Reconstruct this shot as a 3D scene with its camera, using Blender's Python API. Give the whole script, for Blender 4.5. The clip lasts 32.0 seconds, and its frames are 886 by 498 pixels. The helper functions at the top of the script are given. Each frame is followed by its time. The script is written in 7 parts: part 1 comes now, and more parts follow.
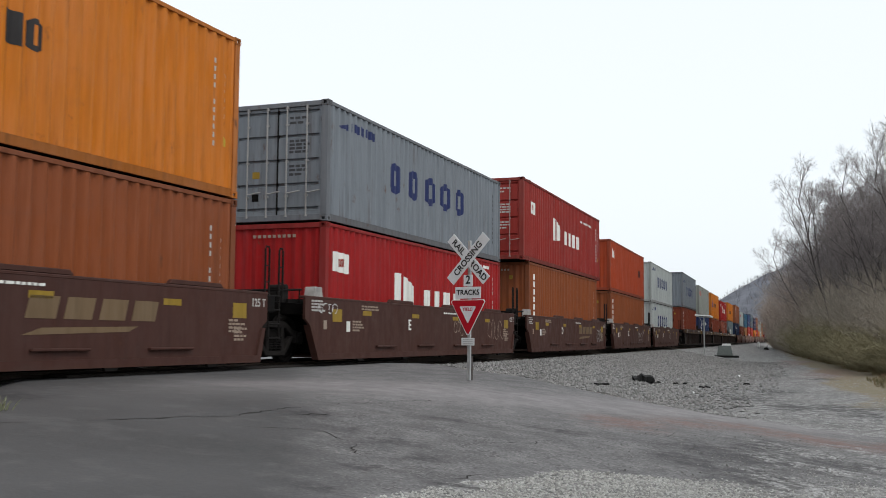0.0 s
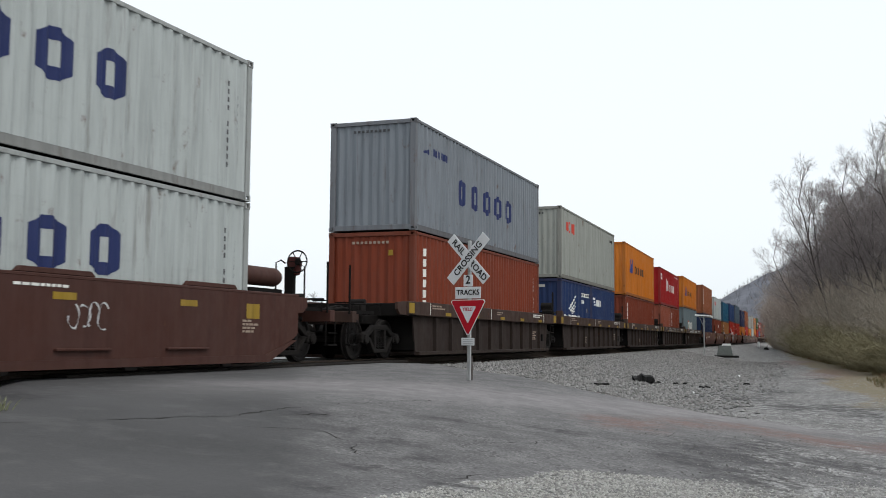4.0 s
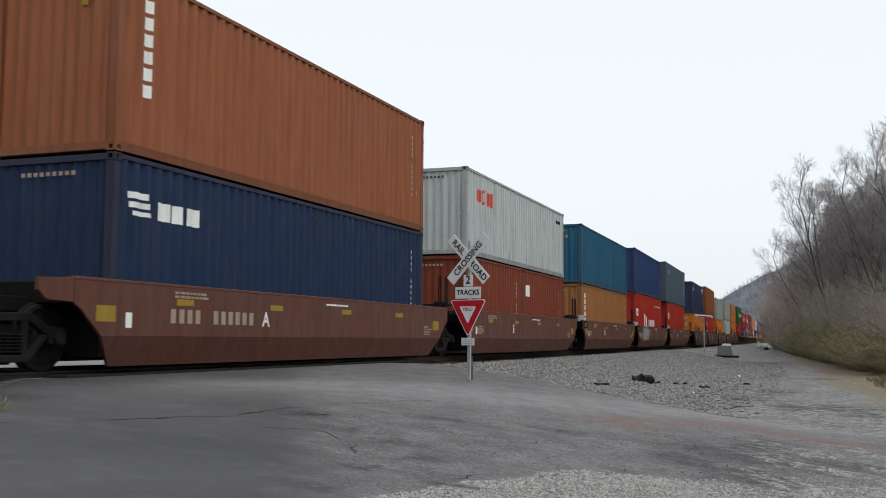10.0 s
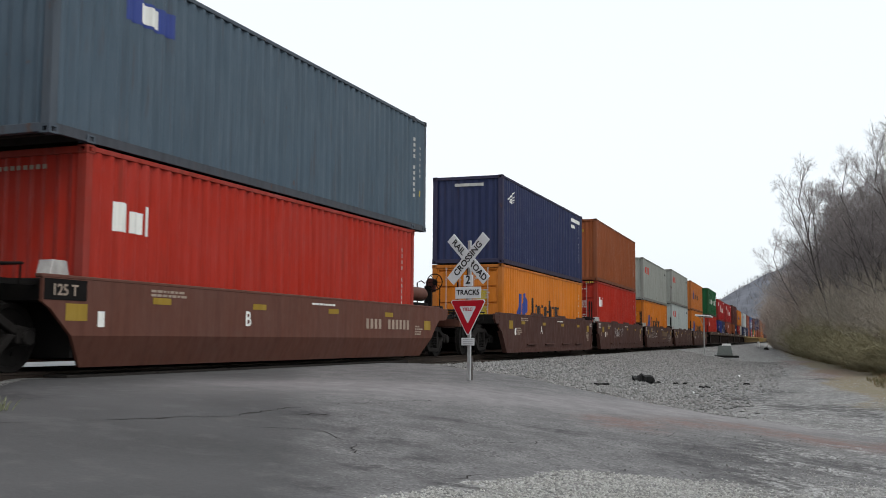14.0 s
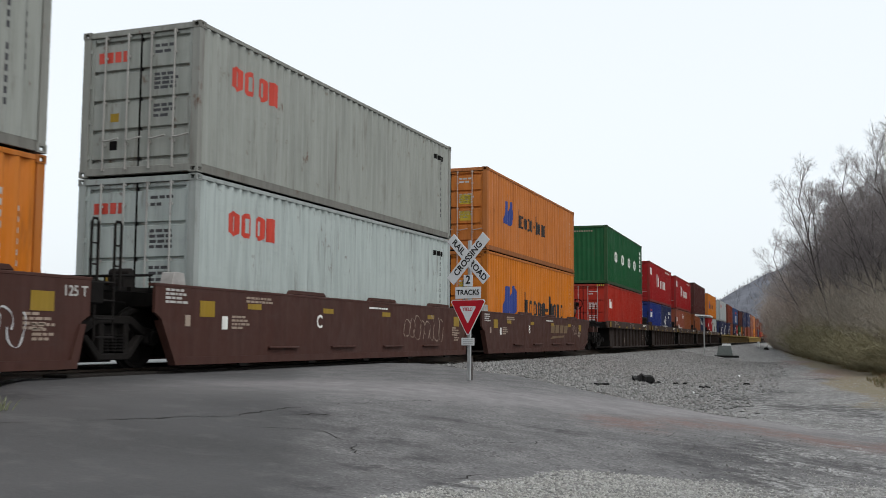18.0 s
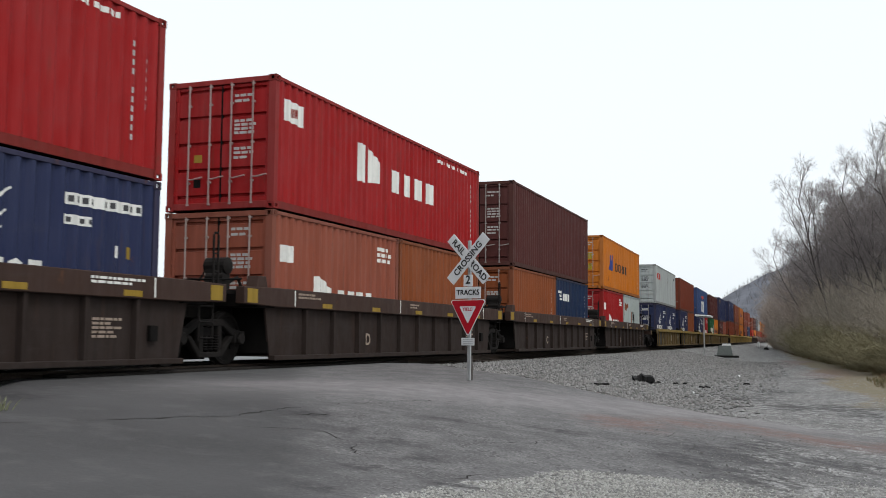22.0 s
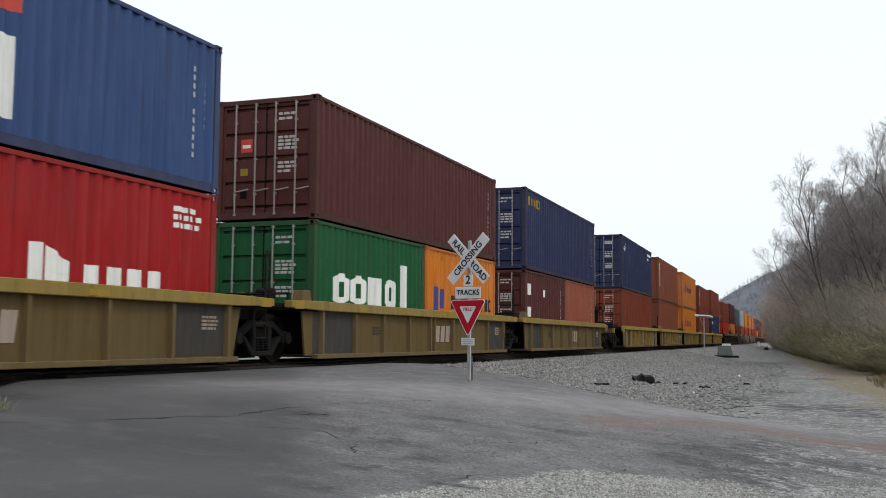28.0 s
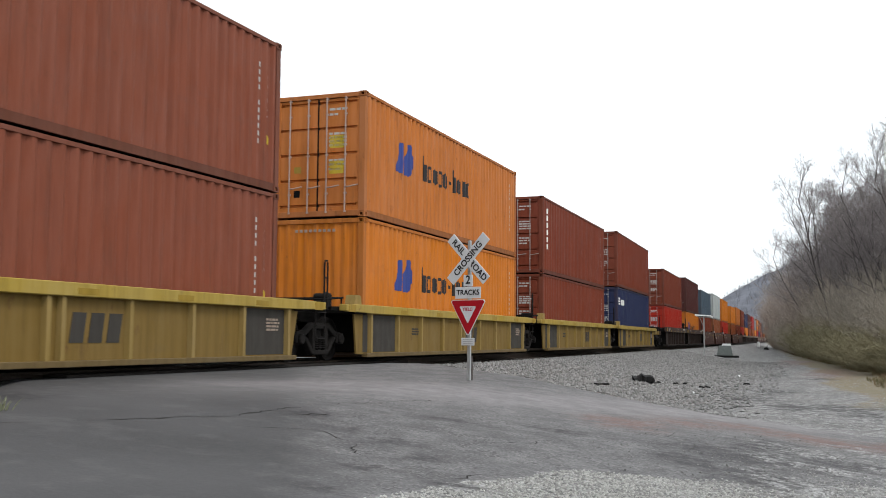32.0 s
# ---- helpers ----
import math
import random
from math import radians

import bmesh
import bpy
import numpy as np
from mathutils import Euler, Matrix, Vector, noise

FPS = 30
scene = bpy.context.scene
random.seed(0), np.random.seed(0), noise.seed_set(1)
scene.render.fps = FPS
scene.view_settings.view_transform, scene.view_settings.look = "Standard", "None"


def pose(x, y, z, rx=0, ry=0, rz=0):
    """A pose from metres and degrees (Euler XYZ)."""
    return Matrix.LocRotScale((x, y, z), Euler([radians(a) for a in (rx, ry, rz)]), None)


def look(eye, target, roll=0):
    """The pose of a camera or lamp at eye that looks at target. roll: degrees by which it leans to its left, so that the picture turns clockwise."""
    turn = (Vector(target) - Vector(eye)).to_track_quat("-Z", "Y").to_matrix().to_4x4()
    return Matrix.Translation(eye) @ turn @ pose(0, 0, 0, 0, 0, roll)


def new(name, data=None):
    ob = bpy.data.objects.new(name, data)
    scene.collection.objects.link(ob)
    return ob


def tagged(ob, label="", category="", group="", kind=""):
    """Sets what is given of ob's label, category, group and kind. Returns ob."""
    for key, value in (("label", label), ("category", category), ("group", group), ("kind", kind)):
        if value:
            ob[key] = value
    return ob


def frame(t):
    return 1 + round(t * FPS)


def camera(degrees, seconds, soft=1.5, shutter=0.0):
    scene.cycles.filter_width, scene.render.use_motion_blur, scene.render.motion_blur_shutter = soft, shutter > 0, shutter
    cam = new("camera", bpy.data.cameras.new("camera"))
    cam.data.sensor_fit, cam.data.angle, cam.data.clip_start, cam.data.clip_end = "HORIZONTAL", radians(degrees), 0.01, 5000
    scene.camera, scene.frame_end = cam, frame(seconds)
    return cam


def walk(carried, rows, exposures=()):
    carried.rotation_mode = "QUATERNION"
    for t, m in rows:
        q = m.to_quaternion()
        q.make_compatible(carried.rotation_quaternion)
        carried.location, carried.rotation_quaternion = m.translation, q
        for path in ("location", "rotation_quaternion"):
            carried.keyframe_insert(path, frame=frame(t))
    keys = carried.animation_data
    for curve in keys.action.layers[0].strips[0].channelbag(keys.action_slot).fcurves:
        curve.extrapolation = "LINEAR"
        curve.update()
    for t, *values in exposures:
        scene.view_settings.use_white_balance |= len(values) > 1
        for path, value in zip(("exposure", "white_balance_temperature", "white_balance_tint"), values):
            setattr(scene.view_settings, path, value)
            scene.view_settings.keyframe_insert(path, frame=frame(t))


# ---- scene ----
# ---------------------------------------------------------------- camera
EYE = (11.203, 0.0, 0.50)
YAW, PITCH, ROLL = 21.447, 5.006, 0.401
cam = camera(47.05, 32.0, soft=0.85, shutter=0.08)
AIM = (EYE[0] - math.sin(radians(YAW)) * math.cos(radians(PITCH)), math.cos(radians(YAW)) * math.cos(radians(PITCH)), EYE[2] + math.sin(radians(PITCH)))
walk(cam, [(0.0, look(EYE, AIM, ROLL)), (32.0, look(EYE, AIM, ROLL))], exposures=[(0.0, -0.04), (3.5, -0.02), (9.0, -0.05), (9.6, -0.14), (10.2, -0.08), (11.0, 0.0), (14.0, 0.0), (14.6, -0.10), (16.5, -0.05), (18.0, -0.08), (19.0, -0.08), (20.0, -0.10), (20.7, -0.05), (24.0, 0.0), (25.0, -0.20), (25.7, -0.08), (27.5, 0.0), (29.0, 0.0), (30.0, -0.06), (30.6, -0.02), (31.0, 0.08), (32.0, 0.31)])

# ---------------------------------------------------------------- sky and sun
world = bpy.data.worlds.new("overcast_sky")
scene.world = world
world.use_nodes = True
wn = world.node_tree
wn.nodes.clear()
sky = wn.nodes.new("ShaderNodeTexSky")
sky.sky_type = "NISHITA"
sky.sun_disc = False
sky.sun_elevation, sky.sun_rotation = radians(52), radians(115)
sky.air_density, sky.dust_density, sky.ozone_density = 1.0, 4.0, 2.0
hsv = wn.nodes.new("ShaderNodeHueSaturation")
hsv.inputs["Saturation"].default_value = 0.30
grey = wn.nodes.new("ShaderNodeMix")
grey.data_type = "RGBA"
grey.inputs[0].default_value = 0.72
grey.inputs[7].default_value = (8.3, 8.9, 9.3, 1)
bg = wn.nodes.new("ShaderNodeBackground")
bg.inputs["Strength"].default_value = 0.140
wout = wn.nodes.new("ShaderNodeOutputWorld")
wn.links.new(sky.outputs[0], hsv.inputs["Color"])
wn.links.new(hsv.outputs[0], grey.inputs[6])
wn.links.new(grey.outputs[2], bg.inputs[0])
wn.links.new(bg.outputs[0], wout.inputs[0])

sun_data = bpy.data.lights.new("sun", "SUN")
sun_data.energy, sun_data.angle, sun_data.color = 1.0, radians(14), (1.0, 0.97, 0.92)
sun = new("sun", sun_data)
sun.matrix_basis = look((0, 0, 40), (-28, 13, 0))

# ---------------------------------------------------------------- track line
CURVE, S_IN, S_OUT = 9.133e-4, 8.0, 56.12


def track(s, side=0.0):
    """Place and heading (radians, to the left of +y) on the track's middle, side metres towards the camera's side."""
    u = max(0.0, min(s, S_OUT) - S_IN)
    w = max(0.0, s - S_OUT)
    th = CURVE * u
    x = -CURVE / 2 * u * u - math.sin(th) * w
    y = s if w == 0 else S_OUT + w * math.cos(th)
    return x + side * math.cos(th), y + side * math.sin(th), th


def rolled(t):
    """Metres that the train has gone at t seconds."""
    return 15.542 * t + 0.013 * t * t


def track_x(y):
    u = max(0.0, min(y, S_OUT) - S_IN)
    return -CURVE / 2 * u * u - math.tan(CURVE * u) * max(0.0, y - S_OUT)


# ---------------------------------------------------------------- mesh builder
class MB:
    def __init__(self):
        self.v, self.f = [], []
        self.cuts, self.held = [], False

    def cut(self):
        """Marks where the next separate piece begins."""
        if not self.held:
            self.cuts.append((len(self.v), len(self.f)))

    def pieces(self):
        out = []
        ends = self.cuts[1:] + [(len(self.v), len(self.f))]
        for (v0, f0), (v1, f1) in zip(self.cuts, ends):
            k = MB()
            k.v, k.f = self.v[v0:v1], [tuple(i - v0 for i in f) for f in self.f[f0:f1]]
            out.append(k)
        return out

    def add(self, vs, fs):
        n = len(self.v)
        self.v += [tuple(p) for p in vs]
        self.f += [tuple(i + n for i in f) for f in fs]
        return self

    def box(self, x0, x1, y0, y1, z0, z1):
        vs = [(x, y, z) for z in (z0, z1) for y in (y0, y1) for x in (x0, x1)]
        return self.add(vs, [(0, 2, 3, 1), (4, 5, 7, 6), (0, 1, 5, 4), (2, 6, 7, 3), (0, 4, 6, 2), (1, 3, 7, 5)])

    def prism(self, pts, a0, a1, axis="x"):
        """Extrudes an outline: (y, z) along x, (x, z) along y or (x, y) along z."""
        n = len(pts)
        put = {"x": lambda p, a: (a, p[0], p[1]), "y": lambda p, a: (p[0], a, p[1]), "z": lambda p, a: (p[0], p[1], a)}[axis]
        vs = [put(p, a0) for p in pts] + [put(p, a1) for p in pts]
        fs = [tuple(range(n))[::-1], tuple(range(n, 2 * n))] + [(i, (i + 1) % n, n + (i + 1) % n, n + i) for i in range(n)]
        return self.add(vs, fs)

    def tube(self, pts, r, n=6, r1=None, caps=True):
        pts = [Vector(p) for p in pts]
        r1 = r if r1 is None else r1
        vs = []
        for i, p in enumerate(pts):
            d = (pts[min(i + 1, len(pts) - 1)] - pts[max(i - 1, 0)]).normalized()
            a = d.orthogonal().normalized()
            b = d.cross(a)
            rr = r + (r1 - r) * i / (len(pts) - 1)
            vs += [p + rr * (math.cos(2 * math.pi * k / n) * a + math.sin(2 * math.pi * k / n) * b) for k in range(n)]
        m = len(pts)
        fs = [(i * n + k, i * n + (k + 1) % n, (i + 1) * n + (k + 1) % n, (i + 1) * n + k) for i in range(m - 1) for k in range(n)]
        if caps:
            fs += [tuple(range(n))[::-1], tuple(range((m - 1) * n, m * n))]
        return self.add(vs, fs)

    def lathe(self, prof, n=20, at=(0, 0, 0)):
        """Turns an outline of (x, r) about the x axis."""
        vs = [(at[0] + x, at[1] + r * math.cos(2 * math.pi * k / n), at[2] + r * math.sin(2 * math.pi * k / n)) for x, r in prof for k in range(n)]
        m = len(prof)
        fs = [(i * n + k, (i + 1) * n + k, (i + 1) * n + (k + 1) % n, i * n + (k + 1) % n) for i in range(m - 1) for k in range(n)]
        fs += [tuple(range(n)), tuple(range((m - 1) * n, m * n))[::-1]]
        return self.add(vs, fs)

    def ring(self, c, R, r, axis="x", n=20, k=6):
        put = {"x": lambda a, b, h: (h, a, b), "y": lambda a, b, h: (a, h, b), "z": lambda a, b, h: (a, b, h)}[axis]
        vs = []
        for i in range(n):
            A = 2 * math.pi * i / n
            for j in range(k):
                B = 2 * math.pi * j / k
                q = put((R + r * math.cos(B)) * math.cos(A), (R + r * math.cos(B)) * math.sin(A), r * math.sin(B))
                vs.append((c[0] + q[0], c[1] + q[1], c[2] + q[2]))
        fs = [(i * k + j, i * k + (j + 1) % k, ((i + 1) % n) * k + (j + 1) % k, ((i + 1) % n) * k + j) for i in range(n) for j in range(k)]
        return self.add(vs, fs)

    def mesh(self, name, bevel=0.0, smooth=False):
        me = bpy.data.meshes.new(name)
        me.from_pydata(self.v, [], self.f)
        bm = bmesh.new()
        bm.from_mesh(me)
        bmesh.ops.recalc_face_normals(bm, faces=bm.faces)
        if bevel:
            es = [e for e in bm.edges if len(e.link_faces) == 2 and e.calc_face_angle(0) > 0.6]
            bmesh.ops.bevel(bm, geom=es, offset=bevel, segments=1, affect="EDGES", clamp_overlap=True)
        bm.to_mesh(me)
        bm.free()
        if smooth:
            me.polygons.foreach_set("use_smooth", [True] * len(me.polygons))
        me.materials.append(None)
        return me


MESHES = {}


def cached(key, build, bevel=0.0, smooth=False):
    """One mesh for all alike parts."""
    if key not in MESHES:
        mb = MB()
        build(mb)
        MESHES[key] = mb.mesh(str(key[0]) if isinstance(key, tuple) else key, bevel, smooth)
    return MESHES[key]


def part(name, me, material, parent=None, label="", at=None):
    if isinstance(me, MB):
        me = me.mesh(name)
    if not me.materials:
        me.materials.append(None)
    ob = new(name, me)
    ob.material_slots[0].link = "OBJECT"
    ob.material_slots[0].material = material
    if parent is not None:
        ob.parent = parent
    if at is not None:
        ob.matrix_basis = at
    if label:
        ob["label"] = label
    return ob


def flat_text(body, size, extrude=0.003):
    """A mesh of upright lettering that lies in the y-z plane and is read from +x, its middle at the origin."""
    key = ("text", body, size)
    if key not in MESHES:
        cu = bpy.data.curves.new("lettering", "FONT")
        cu.offset = 0.018 * size
        cu.body, cu.size, cu.extrude, cu.align_x, cu.align_y, cu.resolution_u = body, size, extrude, "CENTER", "CENTER", 3
        tmp = bpy.data.objects.new("lettering", cu)
        me = bpy.data.meshes.new_from_object(tmp)
        bpy.data.objects.remove(tmp)
        me.transform(Matrix(((0, 0, 1, 0), (1, 0, 0, 0), (0, 1, 0, 0), (0, 0, 0, 1))))
        if not me.materials:
            me.materials.append(None)
        MESHES[key] = me
    return MESHES[key]


# ---------------------------------------------------------------- materials
class Nodes:
    def __init__(self, name):
        self.m = bpy.data.materials.new(name)
        self.m.use_nodes = True
        self.t = self.m.node_tree
        self.b = self.t.nodes["Principled BSDF"]

    def n(self, kind, **kw):
        nd = self.t.nodes.new(kind)
        for k, val in kw.items():
            nd.inputs[k].default_value = val
        return nd

    def l(self, a, b):
        self.t.links.new(a, b)

    def coords(self, scale=(1, 1, 1), world_space=False, shuffle=True):
        mp = self.n("ShaderNodeMapping")
        mp.inputs["Scale"].default_value = scale
        if world_space:
            self.l(self.n("ShaderNodeNewGeometry").outputs["Position"], mp.inputs[0])
        else:
            self.l(self.n("ShaderNodeTexCoord").outputs["Object"], mp.inputs[0])
            if shuffle:
                mul = self.n("ShaderNodeMath")
                mul.operation = "MULTIPLY"
                mul.inputs[1].default_value = 137.0
                self.l(self.n("ShaderNodeObjectInfo").outputs["Random"], mul.inputs[0])
                cx = self.n("ShaderNodeCombineXYZ")
                for i in range(3):
                    self.l(mul.outputs[0], cx.inputs[i])
                self.l(cx.outputs[0], mp.inputs["Location"])
        return mp.outputs[0]

    def noise(self, vec, scale, detail=4, rough=0.55):
        nd = self.n("ShaderNodeTexNoise", Scale=scale, Detail=detail, Roughness=rough)
        self.l(vec, nd.inputs["Vector"])
        return nd.outputs[0]

    def ramp(self, fac, a, b, lo=0.0, hi=1.0):
        nd = self.n("ShaderNodeMapRange")
        nd.inputs[1].default_value, nd.inputs[2].default_value, nd.inputs[3].default_value, nd.inputs[4].default_value = a, b, lo, hi
        self.l(fac, nd.inputs[0])
        return nd.outputs[0]

    def mix(self, fac, a, b, mode="MIX"):
        nd = self.n("ShaderNodeMix")
        nd.data_type, nd.blend_type = "RGBA", mode
        for sock, val in ((nd.inputs[0], fac), (nd.inputs[6], a), (nd.inputs[7], b)):
            if isinstance(val, bpy.types.NodeSocket):
                self.l(val, sock)
            elif isinstance(val, (int, float)):
                sock.default_value = val
            else:
                sock.default_value = (*val, 1)
        return nd.outputs[2]

    def math(self, op, a, b):
        nd = self.n("ShaderNodeMath")
        nd.operation = op
        for sock, val in ((nd.inputs[0], a), (nd.inputs[1], b)):
            if isinstance(val, bpy.types.NodeSocket):
                self.l(val, sock)
            else:
                sock.default_value = val
        return nd.outputs[0]

    def bump(self, height, strength=0.3, dist=0.01):
        nd = self.n("ShaderNodeBump", Strength=strength, Distance=dist)
        self.l(height, nd.inputs["Height"])
        self.l(nd.outputs[0], self.b.inputs["Normal"])

    def done(self, colour, rough=0.6, metal=0.0, spec=0.5):
        for key, val in (("Base Color", colour), ("Roughness", rough), ("Metallic", metal), ("Specular IOR Level", spec)):
            sock = self.b.inputs[key]
            if isinstance(val, bpy.types.NodeSocket):
                self.l(val, sock)
            else:
                sock.default_value = (*val, 1) if isinstance(val, tuple) else val
        return self.m


def mul(c, k):
    return tuple(min(1.0, a * k) for a in c)


def paint(name, c, rust=0.5, fade=0.14, rough=0.55):
    """Weathered paint on steel: faded patches, dirt that runs down, spots of rust."""
    nd = Nodes(name)
    big = nd.noise(nd.coords((0.5, 0.5, 0.5)), 1.3, 3)
    streak = nd.noise(nd.coords((3.0, 3.0, 0.22)), 2.2, 5, 0.6)
    spots = nd.noise(nd.coords((1, 1, 0.6)), 3.4, 7, 0.68)
    grey_c = tuple(0.75 * a + 0.25 * (sum(c) / 3 * 1.25 + 0.02) for a in c)
    col = nd.mix(nd.ramp(big, 0.35, 0.7, 0.0, fade * 2), c, grey_c)
    col = nd.mix(nd.ramp(streak, 0.46, 0.74, 0.0, 0.55), col, mul(c, 0.58))
    scuff = nd.noise(nd.coords((1.0, 0.35, 1.6)), 2.6, 6, 0.7)
    col = nd.mix(nd.ramp(scuff, 0.56, 0.72, 0.0, 0.35), col, tuple(0.66 * a + 0.022 for a in c))
    col = nd.mix(nd.ramp(streak, 0.50, 0.25, 0.0, 0.22), col, mul(grey_c, 1.25))
    runs = nd.noise(nd.coords((2.6, 2.6, 0.26)), 2.1, 7, 0.70)
    col = nd.mix(nd.ramp(runs, 0.57, 0.70, 0.0, 0.25 + 0.45 * rust), col, tuple(0.35 * a + 0.65 * b for a, b in zip(c, (0.06, 0.030, 0.018))))
    col = nd.mix(nd.ramp(spots, 0.72 - 0.10 * rust, 0.80 - 0.08 * rust, 0.0, 0.85), col, (0.10, 0.045, 0.025))
    fine = nd.noise(nd.coords((1, 1, 1)), 24, 4)
    nd.bump(fine, 0.08, 0.004)
    return nd.done(col, nd.ramp(spots, 0.3, 0.8, rough - 0.06, rough + 0.3), 0.0, 0.22)


def plain(name, c, rough=0.6, metal=0.0, vary=0.35, scale=6.0, spec=0.25):
    nd = Nodes(name)
    a = nd.noise(nd.coords(), scale, 5, 0.6)
    b = nd.noise(nd.coords(), scale * 0.17, 3)
    col = nd.mix(nd.ramp(a, 0.3, 0.75), mul(c, 1 - vary), mul(c, 1 + vary * 0.6))
    col = nd.mix(nd.ramp(b, 0.35, 0.7, 0.0, 0.5), col, mul(c, 1 - vary * 0.7))
    nd.bump(a, 0.15, 0.006)
    return nd.done(col, rough, metal, spec)


TONES = {
    "orange": (0.84, 0.30, 0.012), "orange_faded": (0.74, 0.28, 0.06), "brown": (0.36, 0.115, 0.035), "rust": (0.27, 0.075, 0.035), "maroon": (0.118, 0.036, 0.031),
    "grey": (0.29, 0.318, 0.35), "white": (0.63, 0.67, 0.66), "snow": (0.62, 0.68, 0.66), "red": (0.48, 0.016, 0.019), "faded_red": (0.42, 0.065, 0.050),
    "vermilion": (0.55, 0.050, 0.013), "navy": (0.034, 0.046, 0.115), "deep_blue": (0.013, 0.036, 0.090), "royal": (0.026, 0.056, 0.150), "blue": (0.028, 0.072, 0.19), "teal": (0.017, 0.14, 0.23),
    "slate": (0.112, 0.155, 0.195), "pale_blue": (0.245, 0.305, 0.325), "tan": (0.44, 0.205, 0.07), "green": (0.012, 0.125, 0.045), "steel_blue": (0.062, 0.12, 0.27),
    "bright_blue": (0.022, 0.055, 0.27), "salmon": (0.41, 0.135, 0.082), "pale_green": (0.45, 0.465, 0.43), "copper": (0.40, 0.15, 0.065), "sienna": (0.32, 0.106, 0.056), "coral": (0.56, 0.125, 0.042),
}
SAY = {
    "orange": "orange", "orange_faded": "faded orange", "brown": "orange-brown", "rust": "red-brown", "maroon": "maroon", "grey": "blue-grey", "white": "off-white", "snow": "white",
    "red": "red", "faded_red": "faded red", "vermilion": "orange-red", "navy": "navy blue", "deep_blue": "dark blue", "royal": "royal blue", "blue": "worn blue", "teal": "teal", "slate": "slate grey",
    "pale_blue": "pale blue-grey", "tan": "tan", "green": "green", "steel_blue": "steel blue", "bright_blue": "bright blue", "salmon": "salmon", "pale_green": "pale grey-green", "copper": "copper brown", "sienna": "faded red-brown", "coral": "faded orange-red",
}
def deep(c, k=0.60):
    m = max(c)
    e = 1.34 if c[0] == m and c[1] < 0.3 * m else 1.22
    return tuple(m * k * (a / m) ** e for a in c)


PAINT = {k: paint(k + "_paint", deep(c), 0.95 if min(c) > 0.25 else 0.85 if k.startswith("orange") else 0.55) for k, c in TONES.items()}
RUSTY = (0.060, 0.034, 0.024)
# posts and top rails carry more rust and rail dust than the sheets
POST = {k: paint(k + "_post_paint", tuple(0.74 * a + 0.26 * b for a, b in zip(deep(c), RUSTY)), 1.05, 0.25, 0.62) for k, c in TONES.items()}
# bottom rails: a darker copy with rust and the recess's shade mixed in
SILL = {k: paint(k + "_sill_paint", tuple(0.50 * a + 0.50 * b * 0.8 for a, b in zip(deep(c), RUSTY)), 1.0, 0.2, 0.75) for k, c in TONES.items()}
BAR = {k: paint(k + "_bar_paint", tuple(0.30 * a + 0.70 * b for a, b in zip(deep(c), (0.33, 0.31, 0.29))), 0.9, 0.25, 0.55) for k, c in TONES.items()}
M_WHITE = paint("white_marking", (0.70, 0.70, 0.66), 0.2)
M_BLACK = paint("black_marking", (0.025, 0.022, 0.022), 0.1)
M_BLUE = paint("blue_marking", (0.028, 0.05, 0.22), 0.1)
M_NAVY = paint("navy_marking", (0.016, 0.026, 0.10), 0.1)
M_RED = paint("red_marking", (0.50, 0.05, 0.03), 0.1)
M_YELLOW = paint("yellow_marking", (0.27, 0.17, 0.015), 0.4)
M_GREEN = paint("green_marking", (0.03, 0.17, 0.07), 0.1)
M_PALE = paint("faded_marking", (0.30, 0.23, 0.18), 0.3)
M_FADED = paint("faded_gold_marking", (0.150, 0.098, 0.052), 0.5)
M_SPRAY = plain("spray_paint", (0.55, 0.55, 0.55), 0.6)
M_SPRAY_GREY = plain("grey_spray_paint", (0.34, 0.34, 0.39), 0.6)
M_SPRAY_BLUE = plain("blue_spray_paint", (0.06, 0.22, 0.30), 0.6)
M_BARE = plain("galvanised_bar", (0.40, 0.38, 0.36), 0.45, 0.3)
M_DARK = plain("near_black_steel", (0.0085, 0.0075, 0.007), 0.9, 0.0, 0.35, 6.0, 0.1)
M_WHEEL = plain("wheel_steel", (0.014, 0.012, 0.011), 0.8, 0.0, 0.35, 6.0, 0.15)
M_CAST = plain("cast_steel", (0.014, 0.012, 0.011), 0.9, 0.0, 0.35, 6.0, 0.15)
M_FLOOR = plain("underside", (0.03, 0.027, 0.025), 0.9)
CAR = {
    "plain": paint("brown_car_paint", (0.056, 0.0205, 0.0145), 0.6, 0.2, 0.6),
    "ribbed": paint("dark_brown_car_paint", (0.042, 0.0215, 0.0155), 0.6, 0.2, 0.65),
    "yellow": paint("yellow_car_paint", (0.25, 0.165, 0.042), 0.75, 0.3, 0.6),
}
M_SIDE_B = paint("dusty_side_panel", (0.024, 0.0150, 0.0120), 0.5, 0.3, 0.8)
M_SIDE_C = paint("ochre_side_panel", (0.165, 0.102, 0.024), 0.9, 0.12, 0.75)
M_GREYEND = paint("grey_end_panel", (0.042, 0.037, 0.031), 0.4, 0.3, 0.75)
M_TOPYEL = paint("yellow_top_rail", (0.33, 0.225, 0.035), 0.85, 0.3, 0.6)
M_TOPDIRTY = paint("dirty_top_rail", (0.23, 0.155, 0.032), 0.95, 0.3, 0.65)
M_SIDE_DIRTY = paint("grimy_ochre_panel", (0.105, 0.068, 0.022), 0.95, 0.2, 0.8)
CAR["dirty"] = paint("grimy_yellow_paint", (0.12, 0.080, 0.030), 0.95, 0.3, 0.7)
